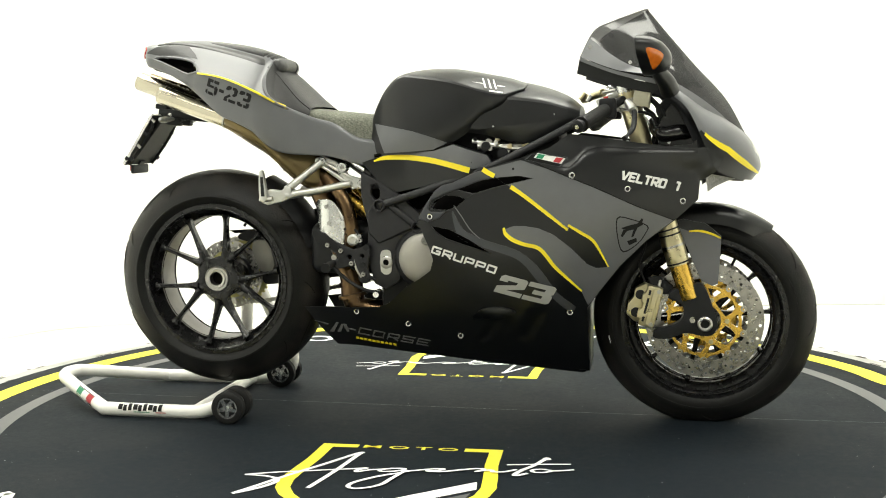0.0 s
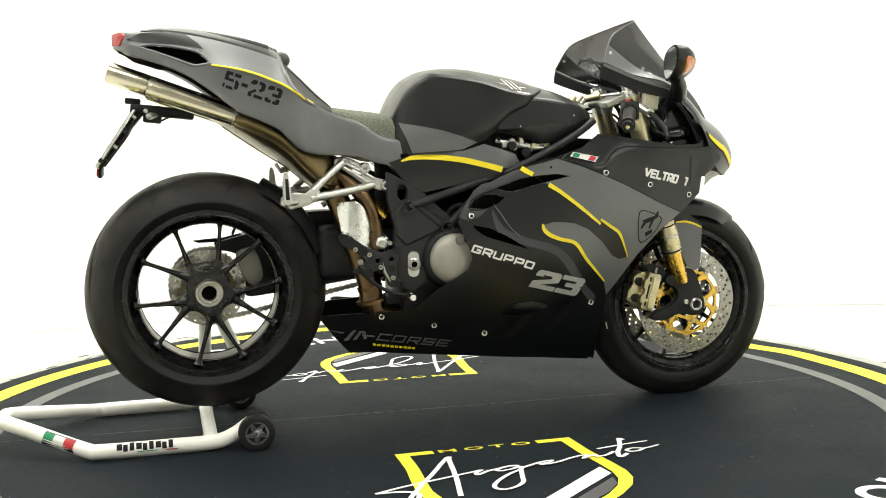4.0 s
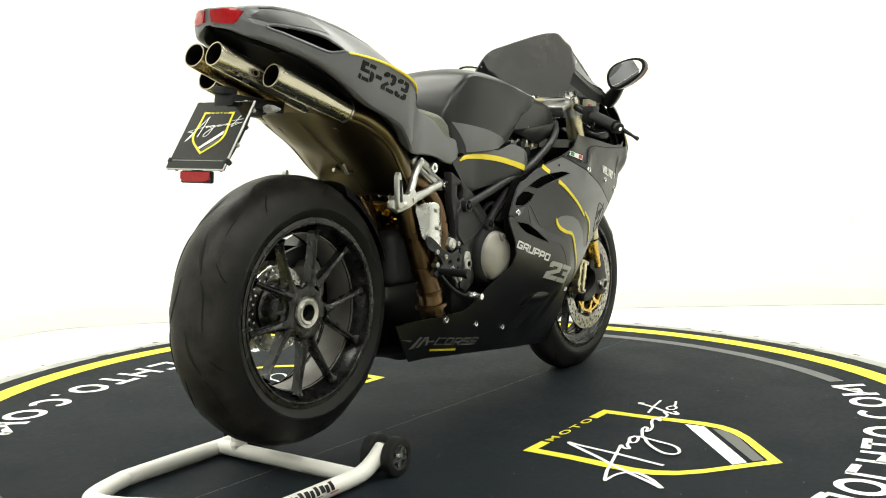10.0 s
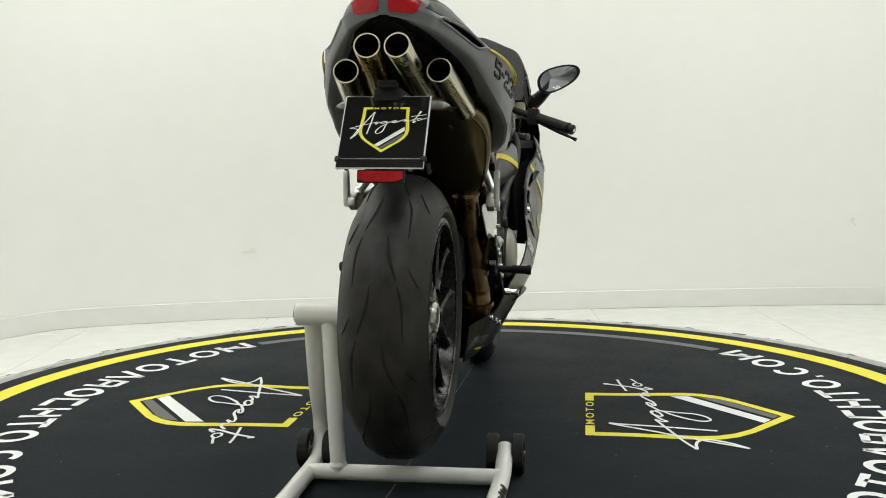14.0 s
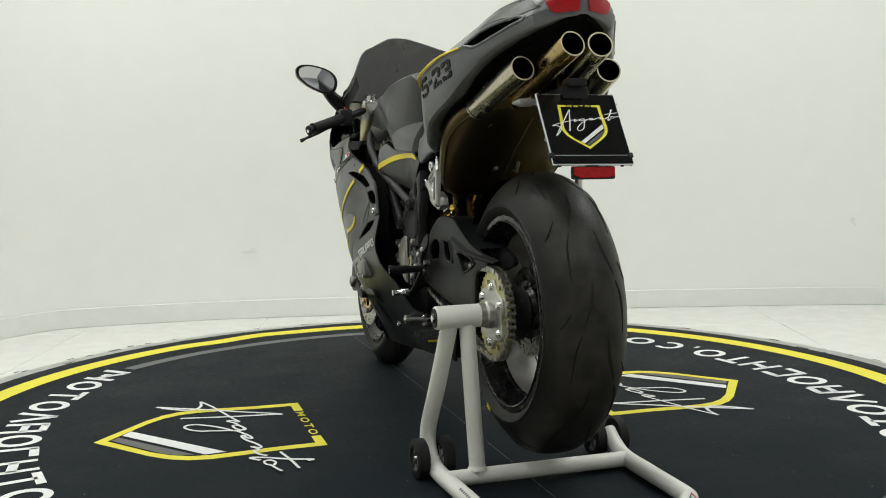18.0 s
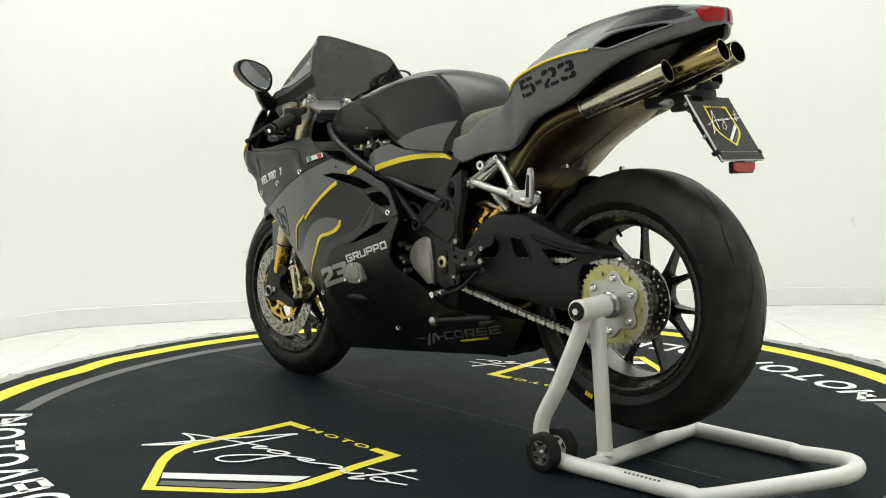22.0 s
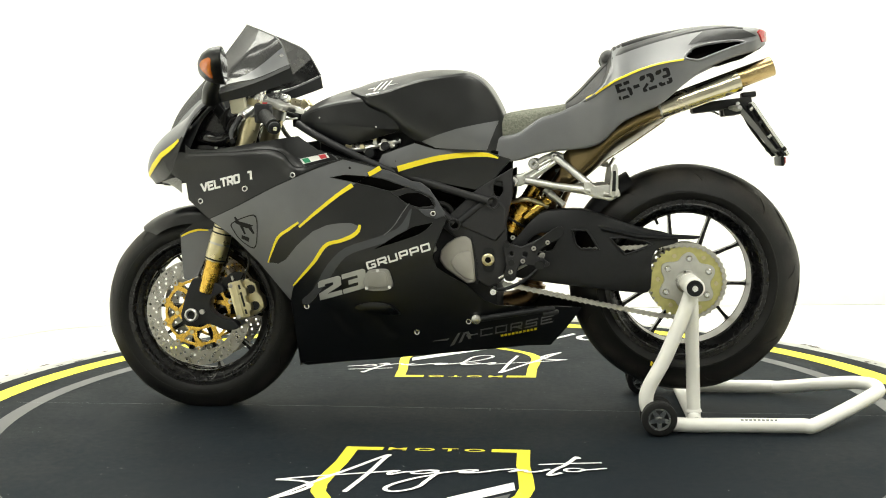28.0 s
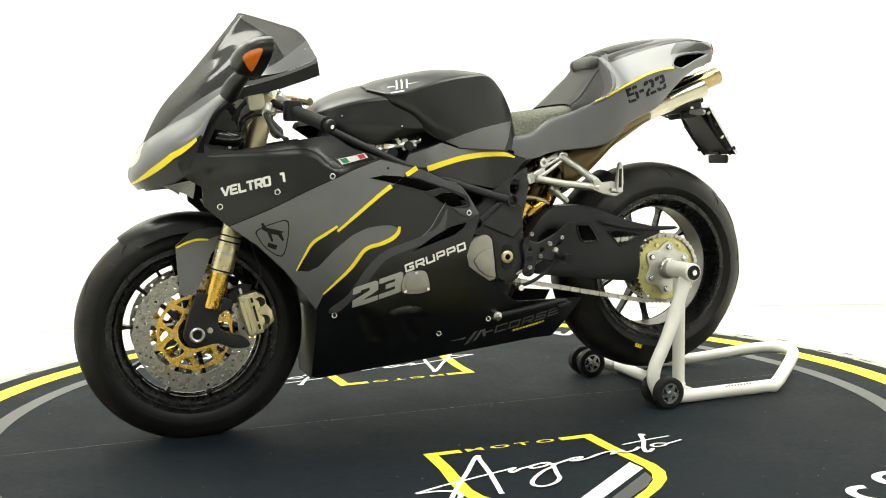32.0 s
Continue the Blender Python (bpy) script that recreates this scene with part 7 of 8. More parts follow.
for s in (1, -1):
    d = brake_disc(front_wheel, s * 0.073, 0.115, 0.158, 0.005, ((0.129, 0), (0.138, 0.33), (0.148, 0.66)), 26)
    arms = []
    for k in range(80):
        a = 2 * math.pi * k / 80
        lobe = max(0.0, math.cos(10 * a - math.pi)) ** 1.5
        arms.append(((0.0985 + 0.012 * lobe) * math.cos(a), (0.0985 + 0.012 * lobe) * math.sin(a)))
    windows = []
    at_angle = lambda r, t: (r * math.cos(radians(t)), r * math.sin(radians(t)))
    for k in range(5):
        o = 72 * k
        windows.append([at_angle(0.090, o - 12), at_angle(0.0915, o), at_angle(0.090, o + 12), at_angle(0.070, o + 4), at_angle(0.070, o - 4)])
        windows.append([at_angle(0.090, o + 24), at_angle(0.0915, o + 36), at_angle(0.090, o + 48), at_angle(0.074, o + 56), at_angle(0.058, o + 60), at_angle(0.053, o + 48), at_angle(0.053, o + 24), at_angle(0.058, o + 12), at_angle(0.074, o + 16)])
    carrier = plate(arms, -0.004, 0.004, [circle(0, 0, 0.044, 30)] + windows, 0.5)
    part("disc_carrier", fixed(carrier.moved(pose(0, s * 0.077, 0))), GOLD, d, "gold disc carrier", sharp=30)
    for k in range(10):
        a = 2 * math.pi * (k + 0.5) / 10
        g = lathe([(0.0035, 0.009), (0.008, 0.009), (0.009, 0.006), (0.009, -0.004), (0.0035, -0.004)], 12).moved(pose(0.1085 * math.cos(a), 0.075, 0.1085 * math.sin(a)))
        part("disc_bobbin", fixed(g if s > 0 else g.mirrored()), STEEL, d)
        if k % 2:
            a = 2 * math.pi * (k // 2) / 5
            g = disc(0.0065, 0.075, 0.086, 8).moved(pose(0.060 * math.cos(a), 0, 0.060 * math.sin(a)))
            part("disc_bolt", fixed(g if s > 0 else g.mirrored()), BRASS, d)
    # axle carrier of cast black metal, with the caliper
    foot = plate(smooth_loop([(0.690, 0.395), (0.722, 0.402), (0.742, 0.372), (0.760, 0.318), (0.766, 0.290), (0.752, 0.264), (0.722, 0.262), (0.680, 0.268), (0.640, 0.252), (0.598, 0.254), (0.606, 0.275), (0.650, 0.290), (0.676, 0.312), (0.672, 0.345), (0.640, 0.362), (0.644, 0.382)], 3), 0.095, 0.128)
    shoe = part("axle_carrier", softened(foot if s > 0 else foot.mirrored(), 0.010, 3), SWING, bike, "black cast axle carrier")
    g = lathe([(0.012, 0.128), (0.020, 0.128), (0.020, 0.136), (0.016, 0.139), (0.012, 0.137)], 20).moved(pose(0.733, 0, 0.2945))
    part("axle_nut", fixed(g if s > 0 else g.mirrored()), STEEL, shoe, "steel axle nut")
    g = disc(0.0075, 0.128, 0.137, 10).moved(pose(0.700, 0, 0.305))
    part("pinch_bolt", fixed(g if s > 0 else g.mirrored()), STEEL, shoe)
    arm = plate([(0.580, 0.415), (0.612, 0.420), (0.652, 0.392), (0.640, 0.368), (0.600, 0.372)], 0.094, 0.104)
    part("caliper_arm", softened(arm if s > 0 else arm.mirrored(), 0.003, 1), SWING, shoe)
    body = plate([(-0.021, -0.056), (0.020, -0.058), (0.022, -0.05), (0.022, 0.05), (0.020, 0.056), (-0.019, 0.056), (-0.021, 0.035), (-0.028, 0.030), (-0.028, 0.008), (-0.021, 0.004), (-0.021, -0.01), (-0.030, -0.016), (-0.030, -0.036), (-0.021, -0.04)], 0.086, 0.128)
    cal = part("brake_caliper", softened(body.moved(pose(0.590, 0, 0.338, 0, 14, 0)) if s > 0 else body.moved(pose(0.590, 0, 0.338, 0, 14, 0)).mirrored(), 0.006, 2), BRASS, bike, "pale gold brake caliper")
    rib = plate([(-0.004, -0.050), (0.012, -0.050), (0.012, 0.050), (-0.004, 0.050)], 0.128, 0.1325)
    part("caliper_rib", softened((rib if s > 0 else rib.mirrored()).moved(pose(0.590, 0, 0.338, 0, 14, 0)), 0.002, 1), BRASS, cal)
    half = plate([(-0.058, -0.040), (-0.030, -0.056), (-0.012, -0.052), (-0.012, 0.050), (-0.030, 0.054), (-0.052, 0.034), (-0.050, 0.01), (-0.060, -0.01)], 0.060, 0.100)
    part("caliper_half", softened((half if s > 0 else half.mirrored()).moved(pose(0.590, 0, 0.338, 0, 14, 0)), 0.005, 2), BRASS, cal)
    # Dark bars on the face paint the shade of its grooves.
    for v0, v1 in ((-0.044, -0.030), (-0.022, 0.022), (0.030, 0.044)):
        slot = plate([(-0.014, v0), (-0.008, v0), (-0.008, v1), (-0.014, v1)], 0.127, 0.1288)
        part("caliper_groove_shade", fixed((slot if s > 0 else slot.mirrored()).moved(pose(0.590, 0, 0.338, 0, 14, 0))), SWING, cal)
    bleed = tube([(0.612, s * 0.108, 0.392), (0.616, s * 0.108, 0.408)], 0.0045, 8)
    part("bleed_nipple", bleed, STEEL, cal)
    for v in (-0.028, 0.022):
        g = disc(0.013, 0.09, 0.106, 16).moved(pose(0.590, 0, 0.338, 0, 14, 0) @ pose(-0.034, 0, v))
        part("piston_cap", fixed(g if s > 0 else g.mirrored()), SWING, cal)
    for u, v in ((0.012, 0.046), (0.012, -0.046)):
        g = disc(0.006, 0.12, 0.134, 10).moved(pose(0.590, 0, 0.338, 0, 14, 0) @ pose(u, 0, v))
        part("caliper_bolt", fixed(g if s > 0 else g.mirrored()), STEEL, cal)
    part("brake_hose", smooth_tube([(0.575, s * 0.115, 0.405), (0.560, s * 0.12, 0.45), (0.575, s * 0.11, 0.50), (0.58, s * 0.08, 0.56)], 0.003, 5, 8), RUBBER, cal, "black brake hose")

# Inside of the rear rim.
part("rim_barrel", fixed(lathe([(0.1872, -0.050), (0.1868, 0.0), (0.1872, 0.035), (0.1882, 0.035), (0.1882, -0.050)], 96)), MAGNESIUM, rear_wheel, "paler inside of the rim")
# Rear hub: nut on the bare side; disc, carrier, sprocket and chain on the other.
spider = []
for k in range(120):
    a = 2 * math.pi * k / 120
    lobe = (0.5 + 0.5 * math.cos(5 * (a - radians(61.7)))) ** 1.4
    spider.append(((0.059 + 0.024 * lobe) * math.cos(a), (0.059 + 0.024 * lobe) * math.sin(a)))
part("hub_spider", softened(plate(spider, -0.066, -0.044, [circle(0, 0, 0.030, 30)], 0.5), 0.004, 2), RIM, rear_wheel, "black hub spider")
part("hub_nut", fixed(lathe([(0.021, -0.074), (0.028, -0.075), (0.030, -0.072), (0.033, -0.072), (0.035, -0.069), (0.035, -0.05), (0.021, -0.05)], 12)), STEEL, rear_wheel, "large steel hub nut", sharp=25)
part("hub_nut_ring", fixed(lathe([(0.033, -0.071), (0.036, -0.072), (0.038, -0.069), (0.038, -0.05), (0.033, -0.05)], 36)), STEEL, rear_wheel)
# A black disc paints the darkness inside the hub nut.
part("hub_bore", fixed(disc(0.021, -0.05, -0.04, 20)), SOOT_SHADE, rear_wheel)
for k in range(5):
    a = 2 * math.pi * k / 5 + radians(34)
    part("drive_pin", fixed(lathe([(0.006, -0.055), (0.010, -0.056), (0.010, -0.02), (0.006, -0.02)], 12).moved(pose(0.052 * math.cos(a), 0, 0.052 * math.sin(a)))), RIM, rear_wheel)
rd = brake_disc(rear_wheel, 0.030, 0.074, 0.105, 0.005, ((0.084, 0), (0.096, 0.5)), 24, DISC)
caliper_r = plate(smooth_loop([(-0.135, -0.03), (-0.115, 0.045), (-0.075, 0.05), (-0.07, 0.0), (-0.09, -0.05)], 3), 0.012, 0.055)
part("rear_caliper", softened(caliper_r.moved(pose(0.03, 0, 0.01, 0, 150, 0)), 0.005), CAP_GREY, rear_wheel, "grey rear brake caliper")
part("eccentric_hub", fixed(lathe([(0.03, 0.04), (0.058, 0.045), (0.064, 0.055), (0.064, 0.095), (0.058, 0.102), (0.03, 0.102)], 40)), SWING, rear_wheel, "black hub carrier")
teeth = []
for k in range(41 * 4):
    a = 2 * math.pi * k / (41 * 4)
    teeth.append(((0.100 + (0.004 if k % 4 in (1, 2) else -0.002)) * math.cos(a), (0.100 + (0.004 if k % 4 in (1, 2) else -0.002)) * math.sin(a)))
spr = part("sprocket", fixed(plate(teeth, 0.108, 0.114, [circle(0, 0, 0.056, 40)], 0.5)), SPROCKET, rear_wheel, "pale gold sprocket", sharp=25)
star = []
for k in range(72):
    a = 2 * math.pi * k / 72
    reach = 0.0725 + 0.0095 * math.cos(6 * (a - radians(34)))
    star.append((reach * math.cos(a), reach * math.sin(a)))
part("sprocket_flange", softened(plate(star, 0.104, 0.121, [circle(0, 0, 0.030, 30)], 0.5), 0.003, 1), CAST, spr, "silver sprocket flange")
for k in range(6):
    a = 2 * math.pi * k / 6 + radians(34)
    part("flange_nut", fixed(lathe([(1e-4, 0.129), (0.006, 0.129), (0.009, 0.126), (0.0105, 0.119), (1e-4, 0.119)], 12).moved(pose(0.064 * math.cos(a), 0, 0.064 * math.sin(a)))), ALU, spr)
    a += math.pi / 6
    part("sprocket_bolt", fixed(disc(0.006, 0.114, 0.120, 8).moved(pose(0.079 * math.cos(a), 0, 0.079 * math.sin(a)))), BRASS, spr)
part("hub_collar", fixed(lathe([(0.015, 0.12), (0.032, 0.12), (0.032, 0.134), (0.028, 0.138), (0.028, 0.150), (0.024, 0.153), (0.015, 0.153)], 24)), STEEL, spr)
drive = Geo()
CY = 0.111
path = [(-0.177 + 0.012 * 0, 0.384), (-0.277, 0.3635), (-0.421, 0.333), (-0.597, 0.2975)]
top_run = [(-0.170, 0.462), (-0.40, 0.480), (-0.655, 0.4935)]


def run(p0, p1):
    n = max(1, round((Vector(p1) - Vector(p0)).length / 0.0159))
    return [Vector(p0).lerp(Vector(p1), k / n) for k in range(n)]


points = run(path[0], path[1]) + run(path[1], path[2]) + run(path[2], path[3]) + run(path[3], (-0.662, 0.2925))
a = -90
while a > -278:
    points.append(Vector((REAR.x + 0.101 * math.cos(radians(a)), REAR.z + 0.101 * math.sin(radians(a)))))
    a -= math.degrees(0.0159 / 0.101)
points += run((-0.668, 0.4935), top_run[1]) + run(top_run[1], top_run[0])
for i in range(len(points) - 1):
    drive.join(disc(0.0046, -0.0110, 0.0110, 8), pose(points[i].x, CY, points[i].y))
chain = part("chain", drive, CHAIN, bike, "steel drive chain with plated links")
link_meshes = []
for i in range(len(points) - 1):
    a, b = points[i], points[i + 1]
    spot = pose((a.x + b.x) / 2, CY, (a.y + b.y) / 2, 0, -math.degrees(math.atan2(b.y - a.y, b.x - a.x)), 0)
    if i < 2:
        off = 0.0095 if i % 2 else 0.0065
        outline = smooth_loop([(-0.0138, 0), (-0.009, 0.0075), (0, 0.0040), (0.009, 0.0075), (0.0138, 0), (0.009, -0.0075), (0, -0.0040), (-0.009, -0.0075)], 1)
        pair = Geo().join(plate(outline, off - 0.001, off + 0.001, (), 1)).join(plate(outline, -off - 0.001, -off + 0.001, (), 1))
        link_meshes.append(part("chain_link", pair, CHAIN, chain, at=spot).data)
    else:
        link = new("chain_link", link_meshes[i % 2])
        link.parent = chain
        link.matrix_basis = spot

# Swingarm.
ARM = smooth_loop([(-0.150, 0.465), (-0.195, 0.497), (-0.240, 0.548), (-0.275, 0.581), (-0.305, 0.592), (-0.357, 0.595), (-0.420, 0.589), (-0.547, 0.543), (-0.64, 0.520), (-0.655, 0.500), (-0.60, 0.482), (-0.585, 0.45), (-0.585, 0.40), (-0.575, 0.362), (-0.516, 0.364), (-0.340, 0.385), (-0.228, 0.402), (-0.150, 0.425)], 3)
W1 = [(-0.366, 0.538), (-0.407, 0.536), (-0.418, 0.522), (-0.440, 0.484), (-0.392, 0.484), (-0.378, 0.496)]
W2 = [(-0.470, 0.514), (-0.50, 0.517), (-0.560, 0.508), (-0.585, 0.497), (-0.545, 0.478), (-0.512, 0.468)]
W0 = smooth_loop([(-0.246, 0.507), (-0.280, 0.530), (-0.322, 0.524), (-0.314, 0.484), (-0.246, 0.476)], 2)
arm_face = lambda x, z: 0.134 - 0.012 * max(0, (-0.45 - x) / 0.2) - 0.9 * max(0, z - 0.54) ** 1.5 - 0.6 * max(0, 0.41 - z) ** 1.4
arm_geo = shell(ARM, arm_face, 0.010, (W1, W2, W0), 0.02)
swing = part("swingarm", softened(arm_geo, 0.004, 2, 50), SWING, bike, "black single-sided swingarm")
wall_loop = dense(ARM, 0.02)
rimwall = Geo()
for x, z in wall_loop:
    rimwall.v += [(x, 0.055, z), (x, arm_face(x, z) - 0.004, z)]
rimwall.f = [(2 * k, 2 * k + 1, (2 * k + 3) % len(rimwall.v), (2 * k + 2) % len(rimwall.v)) for k in range(len(wall_loop)) if wall_loop[k][0] > -0.57]
part("swingarm_rim", fixed(rimwall), SWING, swing)
for w in (W1, W2):
    edge = [(x, arm_face(x, z) + 0.0005, z) for x, z in dense(w, 0.01)]
    part("window_edge", tube(edge + edge[:1], 0.003, 8, False), SWING, swing)
part("swingarm_web", fixed(plate(ARM, 0.045, 0.056, (), 0.05)), SWING, swing)
part("swingarm_beam", softened(block((-0.385, -0.085, 0.41), (-0.15, 0.05, 0.56)), 0.03, 3), SWING, swing)
fin = patch([[(-0.44, 0.118, 0.556), (-0.56, 0.116, 0.530), (-0.716, 0.112, 0.518)], [(-0.44, 0.142, 0.546), (-0.56, 0.138, 0.521), (-0.714, 0.128, 0.514)], [(-0.45, 0.136, 0.534), (-0.56, 0.132, 0.512), (-0.700, 0.122, 0.509)]], 3, 4)
part("chain_guard", fixed(fin), SWING, swing, "black chain guard")
part("hugger", fixed(arc_guard(REAR, 0.334, 18, 62, 8, lambda t: [(-0.075, -0.03), (-0.05, 0.0), (0.0, 0.01), (0.05, 0.0), (0.085, -0.03)])), PLASTIC, swing, "black mudguard over the tyre")
shock_a, shock_b = Vector((-0.165, 0.0, 0.50)), Vector((-0.262, 0.0, 0.655))
coil = []
for i in range(121):
    t = i / 120
    q = shock_a.lerp(shock_b, 0.18 + 0.5 * t)
    d = (shock_b - shock_a).normalized()
    e = d.cross(Vector((0, 1, 0)))
    coil.append(q + 0.030 * (math.cos(6.2832 * 5 * t) * Vector((0, 1, 0)) + math.sin(6.2832 * 5 * t) * e))
shock = part("shock_absorber", tube([shock_a, shock_b], 0.020, 14), GOLD, bike, "gold shock absorber")
part("spring", tube(coil, 0.006, 8), GOLD, shock, "yellow coil spring")
part("gas_bottle", tube([(-0.20, -0.085, 0.585), (-0.265, -0.08, 0.635)], 0.022, 14), GOLD, shock, "gold gas reservoir")
part("gas_bottle", tube([(-0.232, 0.080, 0.566), (-0.236, 0.080, 0.570), (-0.300, 0.078, 0.616), (-0.306, 0.078, 0.620)], [0.014, 0.017, 0.017, 0.012], 16), GOLD, shock, "gold gas reservoir")
part("damper_body", tube([(-0.188, 0.062, 0.528), (-0.192, 0.062, 0.535), (-0.232, 0.060, 0.602), (-0.238, 0.060, 0.612)], [0.029, 0.033, 0.031, 0.020], 24), GOLD, shock, "gold damper body")
part("spring_seat", tube([(-0.190, 0.063, 0.534), (-0.197, 0.063, 0.546)], 0.042, 28), GOLD, shock, "gold spring seat")
part("spring_seat", tube([(-0.204, 0.062, 0.558), (-0.207, 0.062, 0.563)], 0.036, 28), PLASTIC, shock)
part("spring_seat", tube([(-0.212, 0.062, 0.572), (-0.216, 0.062, 0.578)], 0.036, 28), GOLD, shock)
part("gas_line", smooth_tube([(-0.19, 0.075, 0.612), (-0.235, 0.090, 0.622), (-0.275, 0.092, 0.612), (-0.300, 0.085, 0.600)], 0.007, 6, 12), BRASS, shock)
part("adjuster", tube([(-0.290, 0.118, 0.650), (-0.300, 0.118, 0.643), (-0.302, 0.118, 0.641), (-0.315, 0.118, 0.630), (-0.317, 0.118, 0.628), (-0.345, 0.118, 0.606)], [0.008, 0.008, 0.011, 0.011, 0.009, 0.009], 12), CAST, shock, "silver preload adjuster")
part("shock_eye", fixed(lathe([(0.006, -0.155), (0.013, -0.155), (0.013, -0.12), (0.006, -0.12)], 16).moved(pose(-0.218, 0, 0.525))), ALU, shock)

# Exhaust: four tips, silencer box, headers, heat shield.
for s in (1, -1):
    for tip, end, r in ((Vector((-0.917, s * 0.031, 0.982)), Vector((-0.60, s * 0.055, 0.867)), 0.0275), (Vector((-0.817, s * 0.1005, 0.938)), Vector((-0.596, s * 0.126, 0.862)), 0.0275)):
        d = (end - tip)
        q = lambda t: tuple(tip + d * t)
        ex = part("exhaust_tip", tube([q(0), q(0.004), q(0.30), q(1.0)], [r - 0.0008, r, r, r], 28, False), TITAN_BROWN if s > 0 and abs(tip.y) < 0.05 else TITAN, bike, "browned titanium exhaust tip" if s > 0 and abs(tip.y) < 0.05 else "brushed titanium exhaust tip")
        a, b = tube([q(0), q(0.1)], r, 28, False), tube([q(0), q(0.1)], r - 0.003, 28, False)
        lip = Geo().add(a.v[:28] + b.v[:28], [(k, (k + 1) % 28, 28 + (k + 1) % 28, 28 + k) for k in range(28)])
        part("tip_lip", fixed(lip), TIP_EDGE, ex)
        part("tip_bore", tube([q(0.0), q(0.34), q(0.35)], [r - 0.003, r - 0.003, 0.001], 28, False), SOOT_SHADE, ex, "sooty exhaust bore")
        part("clamp_ring", tube([q(0.965), q(0.985)], r + 0.0016, 28, False), STEEL, ex)
BOX = [(-0.66, [(0, 0.862), (0.05, 0.860), (0.090, 0.858), (0.105, 0.870), (0.08, 0.885)]),
       (-0.60, [(0, 0.822), (0.06, 0.822), (0.125, 0.832), (0.155, 0.858), (0.13, 0.892)]),
       (-0.54, [(0, 0.780), (0.07, 0.782), (0.140, 0.800), (0.172, 0.835), (0.15, 0.870)]),
       (-0.48, [(0, 0.742), (0.07, 0.744), (0.140, 0.762), (0.174, 0.798), (0.155, 0.840)]),
       (-0.42, [(0, 0.692), (0.06, 0.692), (0.128, 0.700), (0.162, 0.738), (0.145, 0.80)]),
       (-0.37, [(0, 0.658), (0.05, 0.656), (0.112, 0.660), (0.145, 0.692), (0.130, 0.77)]),
       (-0.335, [(0, 0.652), (0.04, 0.648), (0.095, 0.648), (0.120, 0.675), (0.11, 0.74)])]
silencer = part("silencer_box", fixed(loft(BOX, 5, 5)), BRONZE, bike, "heat-tinted bronze silencer box")
for s in (1, -1):
    fold = [(x, s * (0.45 * sec[2][0] + 0.55 * sec[3][0] + 0.003), 0.45 * sec[2][1] + 0.55 * sec[3][1] - 0.004) for x, sec in BOX]
    part("silencer_fold", smooth_tube(fold, 0.0042, 5, 8), BRONZE, silencer, "folded seam of the silencer box")
    part("silencer_fold", smooth_tube([(x, y - s * 0.055, z - 0.017) for x, y, z in fold[1:5]], 0.0028, 5, 8), BRONZE, silencer)
part("silencer_seam", smooth_tube([(-0.63, 0.0, 0.838), (-0.54, 0.0, 0.776), (-0.46, 0.0, 0.724), (-0.38, 0.0, 0.662)], 0.0018, 6, 8), BRONZE, silencer)
pipe_r = smooth_tube([(-0.430, -0.105, 0.765), (-0.378, -0.096, 0.710), (-0.338, -0.092, 0.649), (-0.300, -0.098, 0.550), (-0.268, -0.103, 0.456), (-0.251, -0.111, 0.400), (-0.246, -0.114, 0.349), (-0.220, -0.104, 0.315), (-0.12, -0.06, 0.30)], [0.040, 0.040, 0.039, 0.039, 0.038, 0.037, 0.036, 0.035, 0.034] + [0.032] * 48, 7, 24)
part("header_pipe", pipe_r, HEADER, silencer, "heat-stained header pipe")
part("header_pipe", smooth_tube([(-0.385, -0.085, 0.735), (-0.325, -0.10, 0.700), (-0.272, -0.130, 0.648), (-0.243, -0.138, 0.585), (-0.238, -0.138, 0.51), (-0.262, -0.122, 0.435)], 0.020, 7, 16), HEADER, silencer, "heat-stained header pipe")
for x0, y0, z0, r in ((-0.247, -0.113, 0.356, 0.042), (-0.250, -0.111, 0.392, 0.035), (-0.268, -0.103, 0.456, 0.034), (-0.341, -0.092, 0.655, 0.036)):
    part("pipe_band", tube([(x0, y0, z0 - 0.005), (x0 - 0.002, y0, z0 + 0.005)], r, 24), HEADER, silencer, "welded pipe band")
part("header_pipe", smooth_tube([(-0.38, 0.085, 0.725), (-0.33, 0.075, 0.66), (-0.30, 0.06, 0.60), (-0.28, 0.05, 0.52)], 0.024, 6, 14), HEADER, silencer)
hs = shell(smooth_loop([(-0.340, 0.626), (-0.312, 0.634), (-0.285, 0.630), (-0.262, 0.598), (-0.252, 0.560), (-0.256, 0.505), (-0.272, 0.508), (-0.292, 0.526), (-0.326, 0.536), (-0.336, 0.580)], 3), lambda x, z: 0.168 - 9.0 * (x + 0.295) ** 2 - 2.0 * max(0, -0.305 - x) ** 1.5, 0.004, (circle(-0.300, 0.614, 0.004, 8), circle(-0.293, 0.568, 0.004, 8)), 0.012)
shield_part = part("heat_shield", softened(hs.mirrored(), 0.0015, 1, 50), ALU, silencer, "polished heat shield")
for bx, bz in ((-0.300, 0.614), (-0.293, 0.568)):
    part("shield_bolt", disc(0.006, -0.176, -0.160, 10).moved(pose(bx, 0, bz)), STEEL, shield_part)

